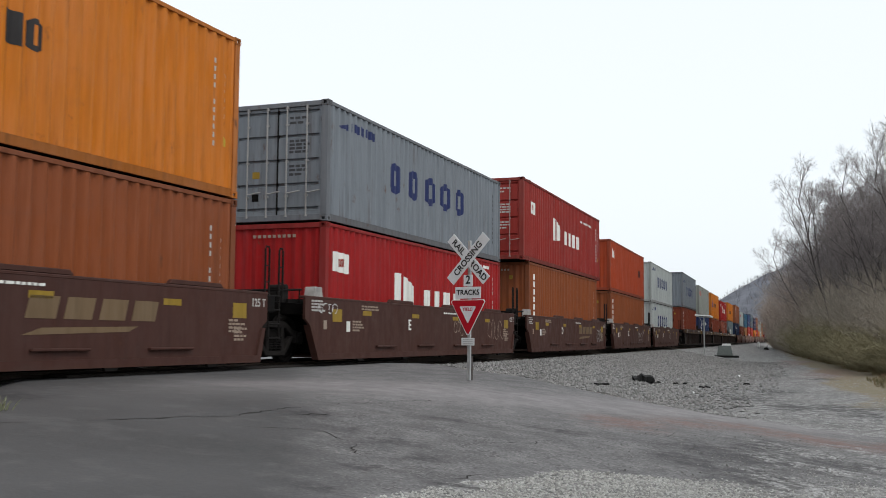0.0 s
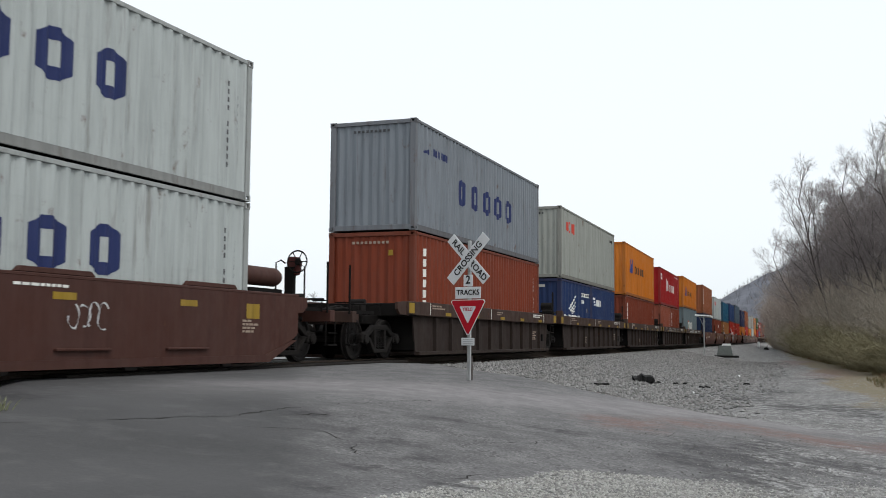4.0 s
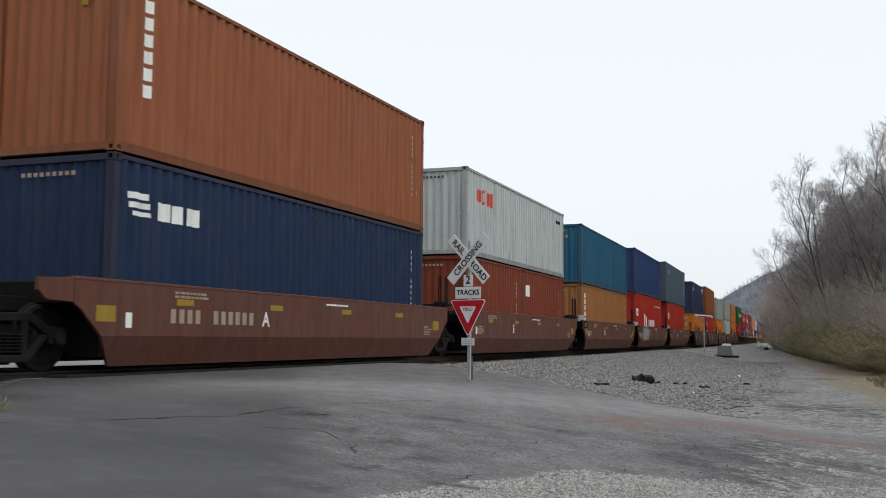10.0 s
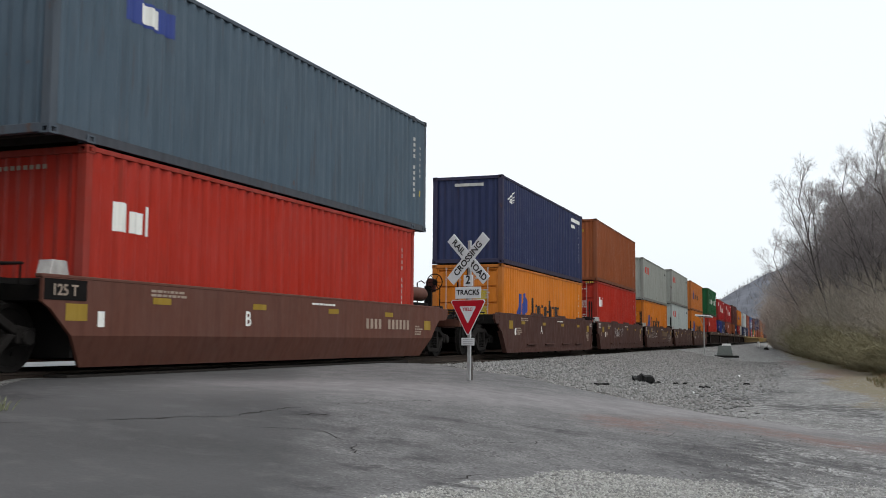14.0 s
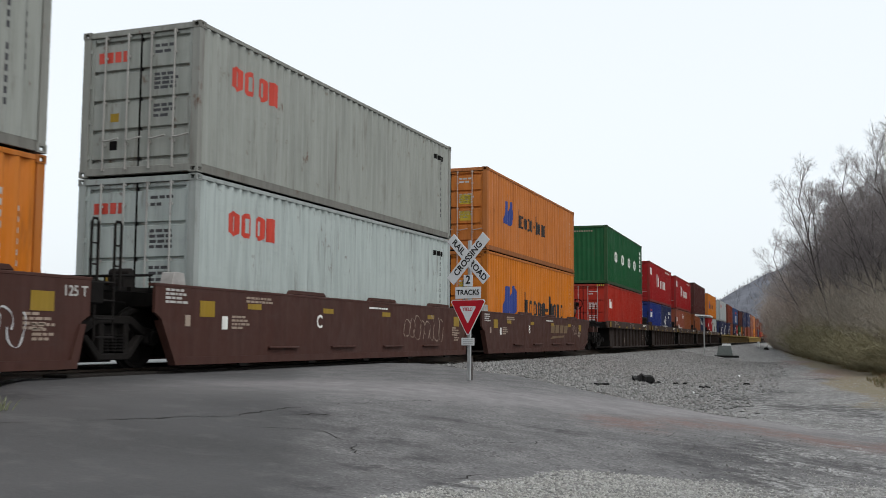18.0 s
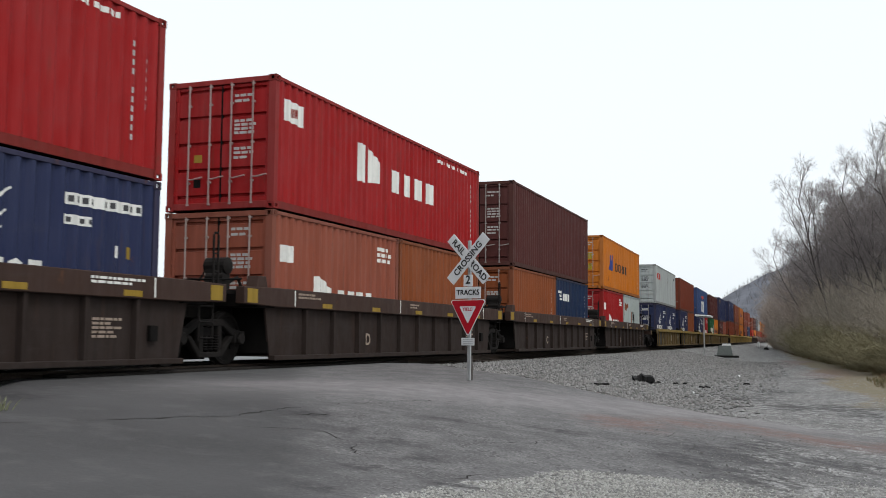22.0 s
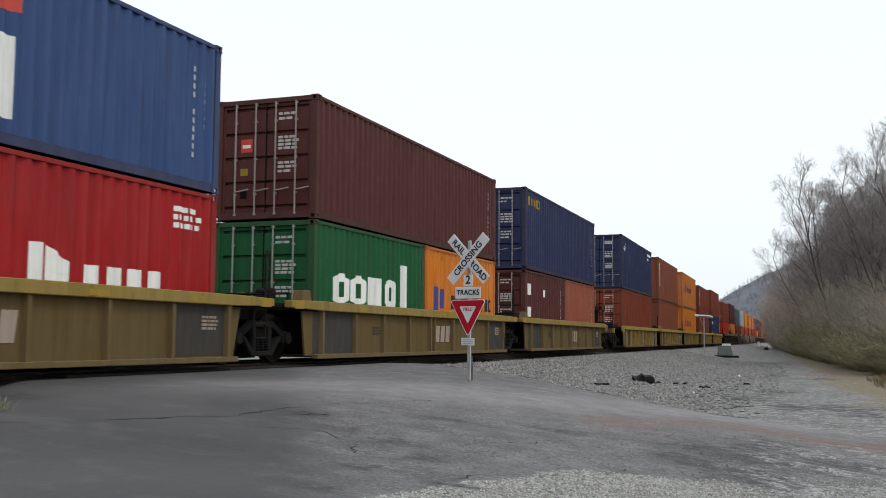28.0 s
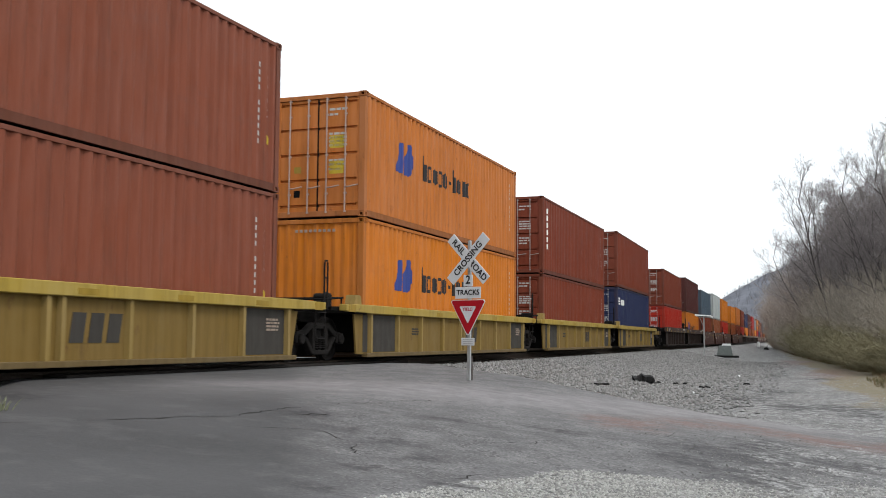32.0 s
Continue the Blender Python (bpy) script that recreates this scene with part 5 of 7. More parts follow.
SPRAY = {
    0: [(-1.2, 0.4, 0.9, 1.2, 31, M_PALE, 4)],
    1: [(1.0, 2.0, 0.55, 1.05, 32, M_PALE, 4), (-HALF - 0.5, -HALF + 0.3, 0.98, 1.2, 33, M_SPRAY, 4), (4.0, 5.6, 0.4, 1.1, 34, M_PALE, 5)],
    2: [(4.6, 5.5, 0.35, 1.0, 35, M_SPRAY, 4)], 3: [(1.6, 3.0, 0.3, 1.0, 36, M_SPRAY, 5), (3.2, 3.7, 0.75, 1.1, 37, M_SPRAY, 3)],
    4: [(-3.0, -2.4, 0.5, 1.1, 38, M_PALE, 3), (1.2, 2.0, 0.5, 1.0, 39, M_SPRAY, 4)],
    8: [(-3.9, -2.0, 1.08, 1.36, 41, M_SPRAY, 9), (-1.4, 0.2, 1.08, 1.36, 42, M_SPRAY, 7), (1.6, 2.2, 1.08, 1.36, 43, M_SPRAY, 4)],
    9: [(-1.35, -0.1, 1.10, 1.34, 46, M_SPRAY, 9), (2.75, 5.4, 1.10, 1.32, 47, M_SPRAY, 17), (-2.3, -0.9, 0.40, 0.72, 48, M_PALE, 8), (-4.9, -3.6, 0.55, 0.85, 49, M_SPRAY, 8), (2.6, 3.3, 0.35, 0.75, 50, M_PALE, 5)],
    13: [(-2.7, -1.9, 0.65, 1.15, 51, M_SPRAY, 4), (-5.1, -4.6, 0.4, 1.1, 53, M_SPRAY, 3), (0.6, 2.2, 0.55, 1.0, 54, M_SPRAY_BLUE, 5)],
    16: [(-3.0, -0.4, 0.55, 1.15, 55, M_SPRAY, 9)], 17: [(-4.8, -2.6, 0.5, 1.2, 56, M_SPRAY, 6), (4.2, 5.5, 0.3, 0.95, 57, M_SPRAY, 6)],
    18: [(2.2, 4.8, 0.35, 1.1, 58, M_PALE, 8)], 19: [(4.4, 5.6, 0.6, 1.1, 59, M_PALE, 6)],
}

MOVERS = []
for i, (u, kind, up, down) in enumerate(UNITS):
    first, last, letter = i % 5 == 0, i % 5 == 4, "AEDCB"[i % 5]
    if kind == "plain":
        car = plain_well(u, letter, first, last, {0: 1, 2: 1, 17: 1, 19: 1, 10: 2, 14: 2}.get(i, 0), SPRAY.get(i, []), 10 <= i < 15)
    else:
        car = ribbed_well(u, letter, first, last, kind == "yellow", SPRAY.get(i, []), 25 <= i < 30)
    if i == 9:
        for words, y, size in (("servo?", -3.55, 0.30), ("impeach?", -2.2, 0.30), ("are you there jah??", 1.6, 0.25)):
            part("handwriting", flat_text(words, size), M_SPRAY, car, "white sprayed handwriting", pose(SIDE + 0.024, y, 1.22))
    if i == 13:
        throw_up(car, -5.0, -2.9, 0.50, 1.21, SIDE + 0.004, 60)
    MOVERS.append((car, u, 0.0))
    z = 0.33
    for layer in (down, up):
        for k, (tone, H, brand, door, *size) in enumerate(layer):
            L = {20: 6.058, 45: 13.716}.get(size[0] if size else 40, 12.192)
            uu = u + ((-3.066, 3.066)[k] if len(layer) == 2 else 0.0)
            box = shipping_container(tone, L, H, brand, bool(door), z, i > 36)
            MOVERS.append((box, uu, z))
        z += layer[0][1] + 0.025


def motions():
    for ob, u, z in MOVERS:
        rows = []
        for k in range(33):
            x, y, th = track(u - rolled(k))
            rows.append((float(k), pose(x, y, z, 0, 0, math.degrees(th))))
        walk(ob, rows)
    for ws, a, u in WHEELS:
        # turning while it is near enough to be told
        times = [f / 30 for f in range(961) if 1.0 < u - rolled(f / 30) < 34.0]
        if len(times) < 4:
            continue
        turn = lambda t: math.degrees((rolled(t) - rolled(times[0])) / 0.465) % 360
        rows = [(0.0, pose(0, a, 0.465, 0))] if times[0] > 0.02 else []
        rows += [(t, pose(0, a, 0.465, turn(t))) for t in times]
        if times[-1] < 31.98:
            rows.append((32.0, pose(0, a, 0.465, turn(times[-1]))))
        walk(ws, rows)

# ---------------------------------------------------------------- ground
def smooth(a, b, x):
    t = min(1.0, max(0.0, (x - a) / (b - a)))
    return t * t * (3 - 2 * t)


def lerp_table(tab, x):
    for (x0, y0), (x1, y1) in zip(tab, tab[1:]):
        if x <= x1:
            return y0 + (y1 - y0) * max(0.0, (x - x0) / (x1 - x0))
    return tab[-1][1]


ROAD_Z = [(-7.0, -0.10), (-2.2, -0.085), (2.2, -0.085), (5.2, -0.24), (11.5, -0.95), (16.0, -1.0)]
BANK_Z = [(-40.0, -2.4), (-12.0, -1.4), (-7.3, -0.24), (2.3, -0.24), (3.1, -0.40), (6.3, -0.93), (9.0, -0.96), (16.0, -1.0)]


def crossing(d, y):
    """1 on the road's ramp to the rails, 0 off it."""
    left = 10.6 - 1.2 * max(0.0, d - 1.0)
    right = 22.3 - 0.75 * max(0.0, d - 2.0)
    return smooth(left - 0.8, left + 0.2, y) * (1 - smooth(right - 0.6, right + 2.0 + 0.25 * max(0.0, d), y))


def ground_z(x, y):
    d = x - track_x(y)
    k = crossing(d, y)
    z = k * lerp_table(ROAD_Z, d) + (1 - k) * lerp_table(BANK_Z, d)
    z += 0.035 * noise.noise((x * 0.22, y * 0.22, 0.3)) * smooth(2.5, 6.0, d)
    if d > 10 and y > 30:
        z += 0.5 * smooth(11.5, 22.0, d) * smooth(30, 45, y)
    if d < -12:
        z += 0.8 * noise.noise((x * 0.03, y * 0.03, 2.0))
    return z


def paved(x, y):
    """How far the ground is tarmac: the crossing, its apron and the drive along the track."""
    d = x - track_x(y)
    ramp = crossing(d, y) * smooth(0.8, 1.2, abs(d))
    apron = smooth(2.5, 4.5, d) * (1 - smooth(18.2 - 0.15 * d, 20.6 - 0.1 * d, y + 0.10 * (d - 5) ** 2 * 0.3))
    edge = min(7.1 + 3.5 * (d - 8.4), 8.7 + 0.95 * (d - 8.8)) + 0.35 * noise.noise((x * 1.3, y * 1.3, 3.0))
    loose = smooth(-0.4, 0.4, edge - y) * smooth(7.9, 8.4, d)
    rough = 0.50 * smooth(9.2, 10.6, d) * (1 - smooth(14.2, 16.8, y))
    drive = smooth(5.8, 7.0, d - 0.12 * (y - 24)) * (1 - smooth(9.0, 10.6, d - 0.07 * (y - 24))) * (1 - smooth(40, 60, y)) * smooth(16, 18, y)
    return max(max(ramp, apron) * (1 - max(0.95 * loose, rough)), 0.42 * drive)


def axis(pieces):
    out = []
    for a, b, step in pieces:
        out += list(np.arange(a, b, step))
    out.append(pieces[-1][1])
    return out


GX = axis([(-900, -200, 100), (-200, -60, 20), (-60, -16, 4), (-16, -3, 0.8), (-3, 18, 0.16), (18, 30, 0.8), (30, 80, 6), (80, 300, 40), (300, 900, 120)])
GY = axis([(-300, -40, 40), (-40, -4, 3), (-4, 4, 0.5), (4, 34, 0.17), (34, 70, 0.5), (70, 140, 2), (140, 400, 13), (400, 1600, 100)])
nx, ny = len(GX), len(GY)
gv = [(x, y, ground_z(x, y)) for y in GY for x in GX]
gf = [(j * nx + i, j * nx + i + 1, (j + 1) * nx + i + 1, (j + 1) * nx + i) for j in range(ny - 1) for i in range(nx - 1)]
gm = bpy.data.meshes.new("ground")
gm.from_pydata(gv, [], gf)
gm.polygons.foreach_set("use_smooth", [True] * len(gm.polygons))
att = gm.attributes.new("paved", "FLOAT", "POINT")
att.data.foreach_set("value", [paved(p[0], p[1]) if -4 < p[0] < 30 and -40 < p[1] < 70 else 0.0 for p in gv])
att = gm.attributes.new("verge", "FLOAT", "POINT")
att.data.foreach_set("value", [smooth(10.7, 12.6, p[0] - track_x(p[1]) + 0.030 * (p[1] - 30) + 0.9 * noise.noise((p[0] * 0.4, p[1] * 0.2, 0))) * smooth(21, 28, p[1]) if p[0] > -60 else 1.0 for p in gv])


# stained and darkened places on the ground: x, y and half-widths along both
BLOBS = {
    "soil": [(9.1, 14.9, 0.6, 0.7), (9.7, 15.6, 0.8, 0.5), (10.4, 15.3, 0.8, 0.7), (11.2, 15.1, 1.0, 0.8), (8.5, 13.6, 0.7, 0.9), (12.5, 15.6, 1.6, 0.6), (6.5, 24.5, 2.0, 1.2), (10.6, 50.0, 1.2, 9.0), (8.0, 74.0, 1.3, 14.0)],
    # blob at x 1.0, y 9.5 paints in shade by the rails
    "dark_patch": [(10.0, 11.9, 1.0, 0.9), (9.75, 10.9, 0.6, 0.6), (10.3, 13.2, 0.6, 0.9), (10.35, 10.5, 0.6, 0.7), (11.2, 12.6, 0.7, 0.5), (3.0, 8.3, 0.6, 0.7), (2.6, 7.4, 0.9, 0.9), (8.6, 26.8, 1.4, 1.9), (10.7, 23.9, 1.7, 1.6), (12.3, 22.4, 1.6, 1.3), (7.5, 25.4, 0.9, 1.0), (9.3, 31.0, 0.8, 2.2), (10.3, 41.5, 0.7, 1.6), (8.6, 45.0, 0.5, 5.0), (1.0, 9.5, 2.0, 1.5),
             (7.68, 7.3, 0.26, 0.22), (7.27, 8.7, 0.36, 0.32), (7.8, 8.2, 0.26, 0.3), (8.4, 7.25, 0.3, 0.16), (7.8, 6.3, 0.4, 0.16), (5.9, 9.7, 0.34, 0.4), (11.0, 11.5, 0.18, 0.12), (6.6, 9.0, 0.3, 0.25), (8.1, 11.6, 0.5, 0.25), (7.0, 11.0, 0.45, 0.2)],
}
for key, blobs in BLOBS.items():
    att = gm.attributes.new(key, "FLOAT", "POINT")
    att.data.foreach_set("value", [max(math.exp(-((p[0] - a) / c) ** 2 - ((p[1] - b) / d) ** 2) for a, b, c, d in blobs) if -3 < p[0] < 18 and 0 < p[1] < 80 else 0.0 for p in gv])
# where the tarmac has lost its binder and where wheels have polished it
att = gm.attributes.new("worn", "FLOAT", "POINT")
att.data.foreach_set("value", [smooth(5.7, 6.9, p[0] + 0.57 * (p[1] - 9.0)) if 0 < p[0] < 18 and -4 < p[1] < 60 else 0.0 for p in gv])
att = gm.attributes.new("wheelway", "FLOAT", "POINT")
att.data.foreach_set("value", [math.exp(-((p[1] - 14.3 - 0.82 * (p[0] - 5.8)) / 2.0) ** 2) * smooth(2.0, 4.0, p[0]) if 0 < p[0] < 30 and 5 < p[1] < 60 else 0.0 for p in gv])


def ground_material():
    nd = Nodes("tarmac_gravel_and_earth")
    P = nd.coords(world_space=True)
    att = {}
    for key in ("paved", "verge", "soil", "dark_patch", "worn", "wheelway"):
        at = nd.n("ShaderNodeAttribute")
        at.attribute_name = key
        att[key] = at.outputs["Fac"]
    big = nd.noise(P, 0.35, 4)
    mid = nd.noise(P, 1.7, 5, 0.6)
    small = nd.noise(P, 6.0, 5, 0.65)
    fine = nd.noise(P, 28, 6, 0.7)
    grain = nd.noise(P, 80, 4, 0.75)
    worn = nd.math("MULTIPLY", att["worn"], nd.ramp(mid, 0.35, 0.6, 0.45, 1.0))
    # tarmac: smooth and dark where whole, blotched and stony where worn
    blot = nd.noise(P, 2.6, 6, 0.62)
    tar = nd.mix(nd.ramp(big, 0.36, 0.66), (0.050, 0.049, 0.050), (0.080, 0.078, 0.080))
    tar = nd.mix(nd.ramp(mid, 0.44, 0.66, 0.0, 0.45), tar, (0.068, 0.067, 0.068))
    tar = nd.mix(nd.ramp(worn, 0.1, 0.9, 0.0, 0.68), tar, (0.166, 0.159, 0.162))
    tar = nd.mix(nd.math("MULTIPLY", nd.ramp(blot, 0.52, 0.60, 0.0, 0.78), nd.ramp(worn, 0.0, 1.0, 0.15, 1.0)), tar, (0.074, 0.071, 0.073))
    tar = nd.mix(nd.math("MULTIPLY", nd.ramp(blot, 0.46, 0.36, 0.0, 0.55), nd.ramp(worn, 0.0, 1.0, 0.2, 1.0)), tar, (0.200, 0.194, 0.192))
    tar = nd.mix(nd.math("MULTIPLY", nd.ramp(small, 0.52, 0.62, 0.0, 0.5), nd.ramp(worn, 0.0, 1.0, 0.2, 1.0)), tar, (0.080, 0.077, 0.078))
    tar = nd.mix(nd.math("MULTIPLY", nd.ramp(fine, 0.45, 0.65, 0.0, 0.40), nd.ramp(worn, 0.0, 1.0, 0.12, 1.0)), tar, (0.215, 0.207, 0.204))
    tar = nd.mix(nd.math("MULTIPLY", nd.ramp(grain, 0.50, 0.64, 0.0, 0.40), nd.ramp(worn, 0.0, 1.0, 0.2, 1.0)), tar, (0.052, 0.052, 0.054))
    way = nd.math("MULTIPLY", att["wheelway"], nd.ramp(mid, 0.3, 0.6, 0.55, 1.0))
    tar = nd.mix(nd.math("MULTIPLY", way, 0.70), tar, nd.mix(nd.ramp(small, 0.35, 0.7), (0.268, 0.250, 0.252), (0.195, 0.183, 0.186)))
    chip = nd.n("ShaderNodeTexVoronoi", Scale=42.0)
    nd.l(P, chip.inputs["Vector"])
    cc = nd.n("ShaderNodeSeparateColor")
    nd.l(chip.outputs["Color"], cc.inputs[0])
    bare = nd.math("MULTIPLY", worn, nd.ramp(way, 0.2, 0.7, 1.0, 0.15))
    tar = nd.mix(nd.math("MULTIPLY", nd.ramp(cc.outputs[0], 0.72, 0.95), nd.math("MULTIPLY", bare, 0.45)), tar, (0.27, 0.265, 0.255))
    tar = nd.mix(nd.math("MULTIPLY", nd.ramp(cc.outputs[1], 0.70, 0.9), nd.math("MULTIPLY", bare, 0.55)), tar, (0.036, 0.035, 0.034))
    # gravel: single stones by cells
    st = nd.n("ShaderNodeTexVoronoi", Scale=26.0)
    nd.l(P, st.inputs["Vector"])
    sc = nd.n("ShaderNodeSeparateColor")
    nd.l(st.outputs["Color"], sc.inputs[0])
    grv = nd.mix(sc.outputs[0], (0.115, 0.113, 0.113), (0.39, 0.386, 0.377))
    grv = nd.mix(nd.ramp(small, 0.44, 0.60, 0.0, 0.8), grv, (0.080, 0.076, 0.074))
    lane = nd.noise(nd.coords((1.6, 0.30, 1.0), world_space=True), 1.1, 5, 0.65)
    grv = nd.mix(nd.ramp(lane, 0.52, 0.68, 0.0, 0.65), grv, (0.105, 0.102, 0.102))
    grv = nd.mix(nd.ramp(lane, 0.46, 0.34, 0.0, 0.5), grv, (0.27, 0.262, 0.25))
    grv = nd.mix(nd.ramp(mid, 0.48, 0.66, 0.0, 0.55), grv, (0.125, 0.118, 0.112))
    # verge: dead grass and leaf litter
    ver = nd.mix(nd.ramp(mid, 0.3, 0.7), (0.130, 0.115, 0.075), (0.20, 0.155, 0.110))
    ver = nd.mix(nd.ramp(fine, 0.3, 0.75, 0.0, 0.7), ver, (0.20, 0.180, 0.120))
    edge = nd.math("ADD", att["paved"], nd.ramp(mid, 0.3, 0.7, -0.30, 0.30))
    edge = nd.math("ADD", edge, nd.ramp(fine, 0.3, 0.7, -0.22, 0.22))
    on = nd.ramp(edge, 0.42, 0.58)
    col = nd.mix(nd.ramp(nd.math("ADD", att["verge"], nd.ramp(mid, 0.3, 0.7, -0.3, 0.3)), 0.35, 0.65), grv, ver)
    col = nd.mix(on, col, tar)
    for key, tone, top in (("soil", (0.155, 0.090, 0.078), 0.70), ("dark_patch", (0.036, 0.034, 0.036), 0.80)):
        patch = nd.math("MULTIPLY", att[key], nd.ramp(nd.math("ADD", nd.math("MULTIPLY", mid, 0.4), nd.math("MULTIPLY", small, 0.6)), 0.38, 0.62, 0.15, 1.5))
        patch = nd.math("MULTIPLY", patch, nd.ramp(fine, 0.3, 0.7, 0.55, 1.4))
        col = nd.mix(nd.ramp(patch, 0.15, 0.95, 0.0, top), col, tone)
    hgt = nd.math("ADD", nd.math("MULTIPLY", nd.ramp(st.outputs["Distance"], 0.0, 0.6, 1.0, 0.0), nd.ramp(on, 0.0, 1.0, 1.0, 0.05)), nd.math("MULTIPLY", fine, 0.22))
    nd.bump(hgt, 0.5, 0.03)
    return nd.done(col, 0.9, 0.0, 0.25)


ground = part("ground", gm, ground_material())
tagged(ground, "worn grey tarmac running out into gravel and dead grass", "ground", kind="structure")

M_CRACK = plain("crack_dirt", (0.034, 0.032, 0.031), 0.95, 0.0, 0.4, 9.0, 0.1)


def road_crack(seed, ends, width):
    """A ragged open joint in the tarmac, wandering between its ends."""
    r = random.Random(seed)
    (x0, y0), (x1, y1) = ends
    n = max(6, int(math.hypot(x1 - x0, y1 - y0) / 0.10))
    nx_, ny_ = -(y1 - y0), x1 - x0
    ln = math.hypot(nx_, ny_)
    w, m = 0.0, MB()
    for i in range(n + 1):
        t = i / n
        w = w * 0.9 + r.uniform(-0.03, 0.03)
        off = w + 0.10 * noise.noise((t * 5, seed, 0.5))
        x, y = x0 + (x1 - x0) * t + nx_ / ln * off, y0 + (y1 - y0) * t + ny_ / ln * off
        h = 0.55 * width * math.sin(math.pi * min(0.98, max(0.02, t))) * r.uniform(0.15, 1.0)
        for s in (-1, 1):
            px, py = x + nx_ / ln * h * s, y + ny_ / ln * h * s
            m.v.append((px, py, ground_z(px, py) + 0.004))
    m.f += [(2 * i, 2 * i + 1, 2 * i + 3, 2 * i + 2) for i in range(n)]
    ob = part("road_crack", m, M_CRACK)
    tagged(ob, "thin ragged crack in the worn tarmac", "crack", kind="structure")


CRACKS = [(4.5, 5.9, 5.04, 7.05, 0.022), (5.04, 7.05, 5.64, 8.76, 0.034), (5.64, 8.76, 5.56, 9.55, 0.045), (5.56, 9.55, 5.62, 10.05, 0.03), (5.85, 8.15, 6.49, 8.72, 0.022), (6.49, 8.72, 7.05, 8.34, 0.03), (7.05, 8.34, 7.5, 7.7, 0.026), (5.83, 9.44, 6.08, 9.88, 0.05), (5.83, 11.88, 6.51, 13.64, 0.03), (5.6, 10.6, 5.9, 11.7, 0.02), (8.15, 10.03, 8.32, 10.83, 0.03), (7.9, 9.6, 8.15, 10.1, 0.018), (8.62, 8.1, 8.45, 7.4, 0.018)]
for k, (xa, ya, xb, yb, w) in enumerate(CRACKS):
    ends = ((xa, ya), (xb, yb))
    road_crack(400 + k, ends, w)

# ---------------------------------------------------------------- rails, sleepers, ballast
M_RAIL = plain("rail_steel", (0.055, 0.040, 0.032), 0.6, 0.4)
M_SHINE = plain("worn_railhead", (0.42, 0.40, 0.38), 0.25, 0.9, 0.15)
M_TIE = plain("creosoted_wood", (0.050, 0.040, 0.033), 0.9)


def rail(track_off, side, name="rail"):
    ss = axis([(-60, 0, 6), (0, 70, 2), (70, 420, 14)])
    prof = [(-0.07, -0.175), (0.07, -0.175), (0.07, -0.16), (0.012, -0.135), (0.012, -0.045), (0.037, -0.035), (0.037, -0.006), (0.028, -0.001), (-0.028, -0.001), (-0.037, -0.006), (-0.037, -0.035), (-0.012, -0.045), (-0.012, -0.135), (-0.07, -0.16)]
    m = MB()
    n = len(prof)
    for s in ss:
        for px, pz in prof:
            x, y, th = track(s, track_off + side + px)
            m.v.append((x, y, pz))
    for i in range(len(ss) - 1):
        m.f += [(i * n + k, i * n + (k + 1) % n, (i + 1) * n + (k + 1) % n, (i + 1) * n + k) for k in range(n)]
    return m


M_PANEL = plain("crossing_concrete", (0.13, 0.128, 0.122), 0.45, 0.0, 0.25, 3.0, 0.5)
# near-track panels: the train's shade put into a darker copy of the concrete
M_SHADEPANEL = plain("shaded_concrete", (0.032, 0.030, 0.028), 0.8, 0.0, 0.35, 3.0, 0.2)
panels = new("crossing_panels")
tagged(panels, "pale concrete panels between the rails of the road crossing", "level crossing", kind="structure")
for off, a, b in ((0.0, -0.66, 0.66), (-2.17, -1.28, 1.28), (-4.35, -0.66, 0.66), (-5.9, -0.72, 0.72)):
    for k in range(4):
        s0 = 11.2 + 3.0 * k
        x, y, th = track(s0 + 1.5, off)
        part("panel", cached(("crossing_panel", a), lambda m: m.box(a, b, -1.49, 1.49, -0.20, -0.012), 0.01), M_PANEL if off else M_SHADEPANEL, panels, at=pose(x, y, 0, 0, 0, math.degrees(th)))

# dark strips beside the near rail: its shadowed gap built as solid pieces
M_GAPSHADE = plain("rail_gap_shade", (0.022, 0.019, 0.017), 0.9, 0.0, 0.4, 9.0, 0.15)
for k in range(6):
    x, y, th = track(12.2 + 2.0 * k, 1.06)
    part("timber", cached(("rail_gap_shade",), lambda m: m.box(-0.22, 0.22, -0.995, 0.995, -0.22, -0.045), 0.012), M_GAPSHADE, panels, "dark strip in place of the rail gap's shade", at=pose(x, y, 0, 0, 0, math.degrees(th)))

for off in (0.0, -4.35):
    tr = new("railway_track")
    tagged(tr, "steel rails on dark wooden sleepers" if off == 0 else "second track of steel rails on wooden sleepers", "railway track", kind="structure")
    for side in (-0.755, 0.755):
        part("rail", rail(off, side), M_RAIL, tr)
        ss = axis([(-60, 0, 6), (0, 70, 2), (70, 420, 14)])
        m = MB()
        for s in ss:
            for px in (-0.022, 0.022):
                x, y, th = track(s, off + side + px)
                m.v.append((x, y, 0.0015))
        m.f += [(2 * i, 2 * i + 1, 2 * i + 3, 2 * i + 2) for i in range(len(ss) - 1)]
        part("railhead", m, M_SHINE, tr)
    tie = cached(("sleeper",), lambda m: m.box(-1.3, 1.3, -0.115, 0.115, -0.36, -0.18), 0.012)
    for k in range(150):
        s = 23.4 + 0.54 * k
        if off < 0 and k > 24:
            break
        x, y, th = track(s, off)
        part("sleeper", tie, M_TIE, tr, at=pose(x, y, 0, 0, 0, math.degrees(th)))
    for k in range(24):
        s = 10.2 - 0.54 * k
        x, y, th = track(s, off)
        part("sleeper", tie, M_TIE, tr, at=pose(x, y, 0, 0, 0, math.degrees(th)))


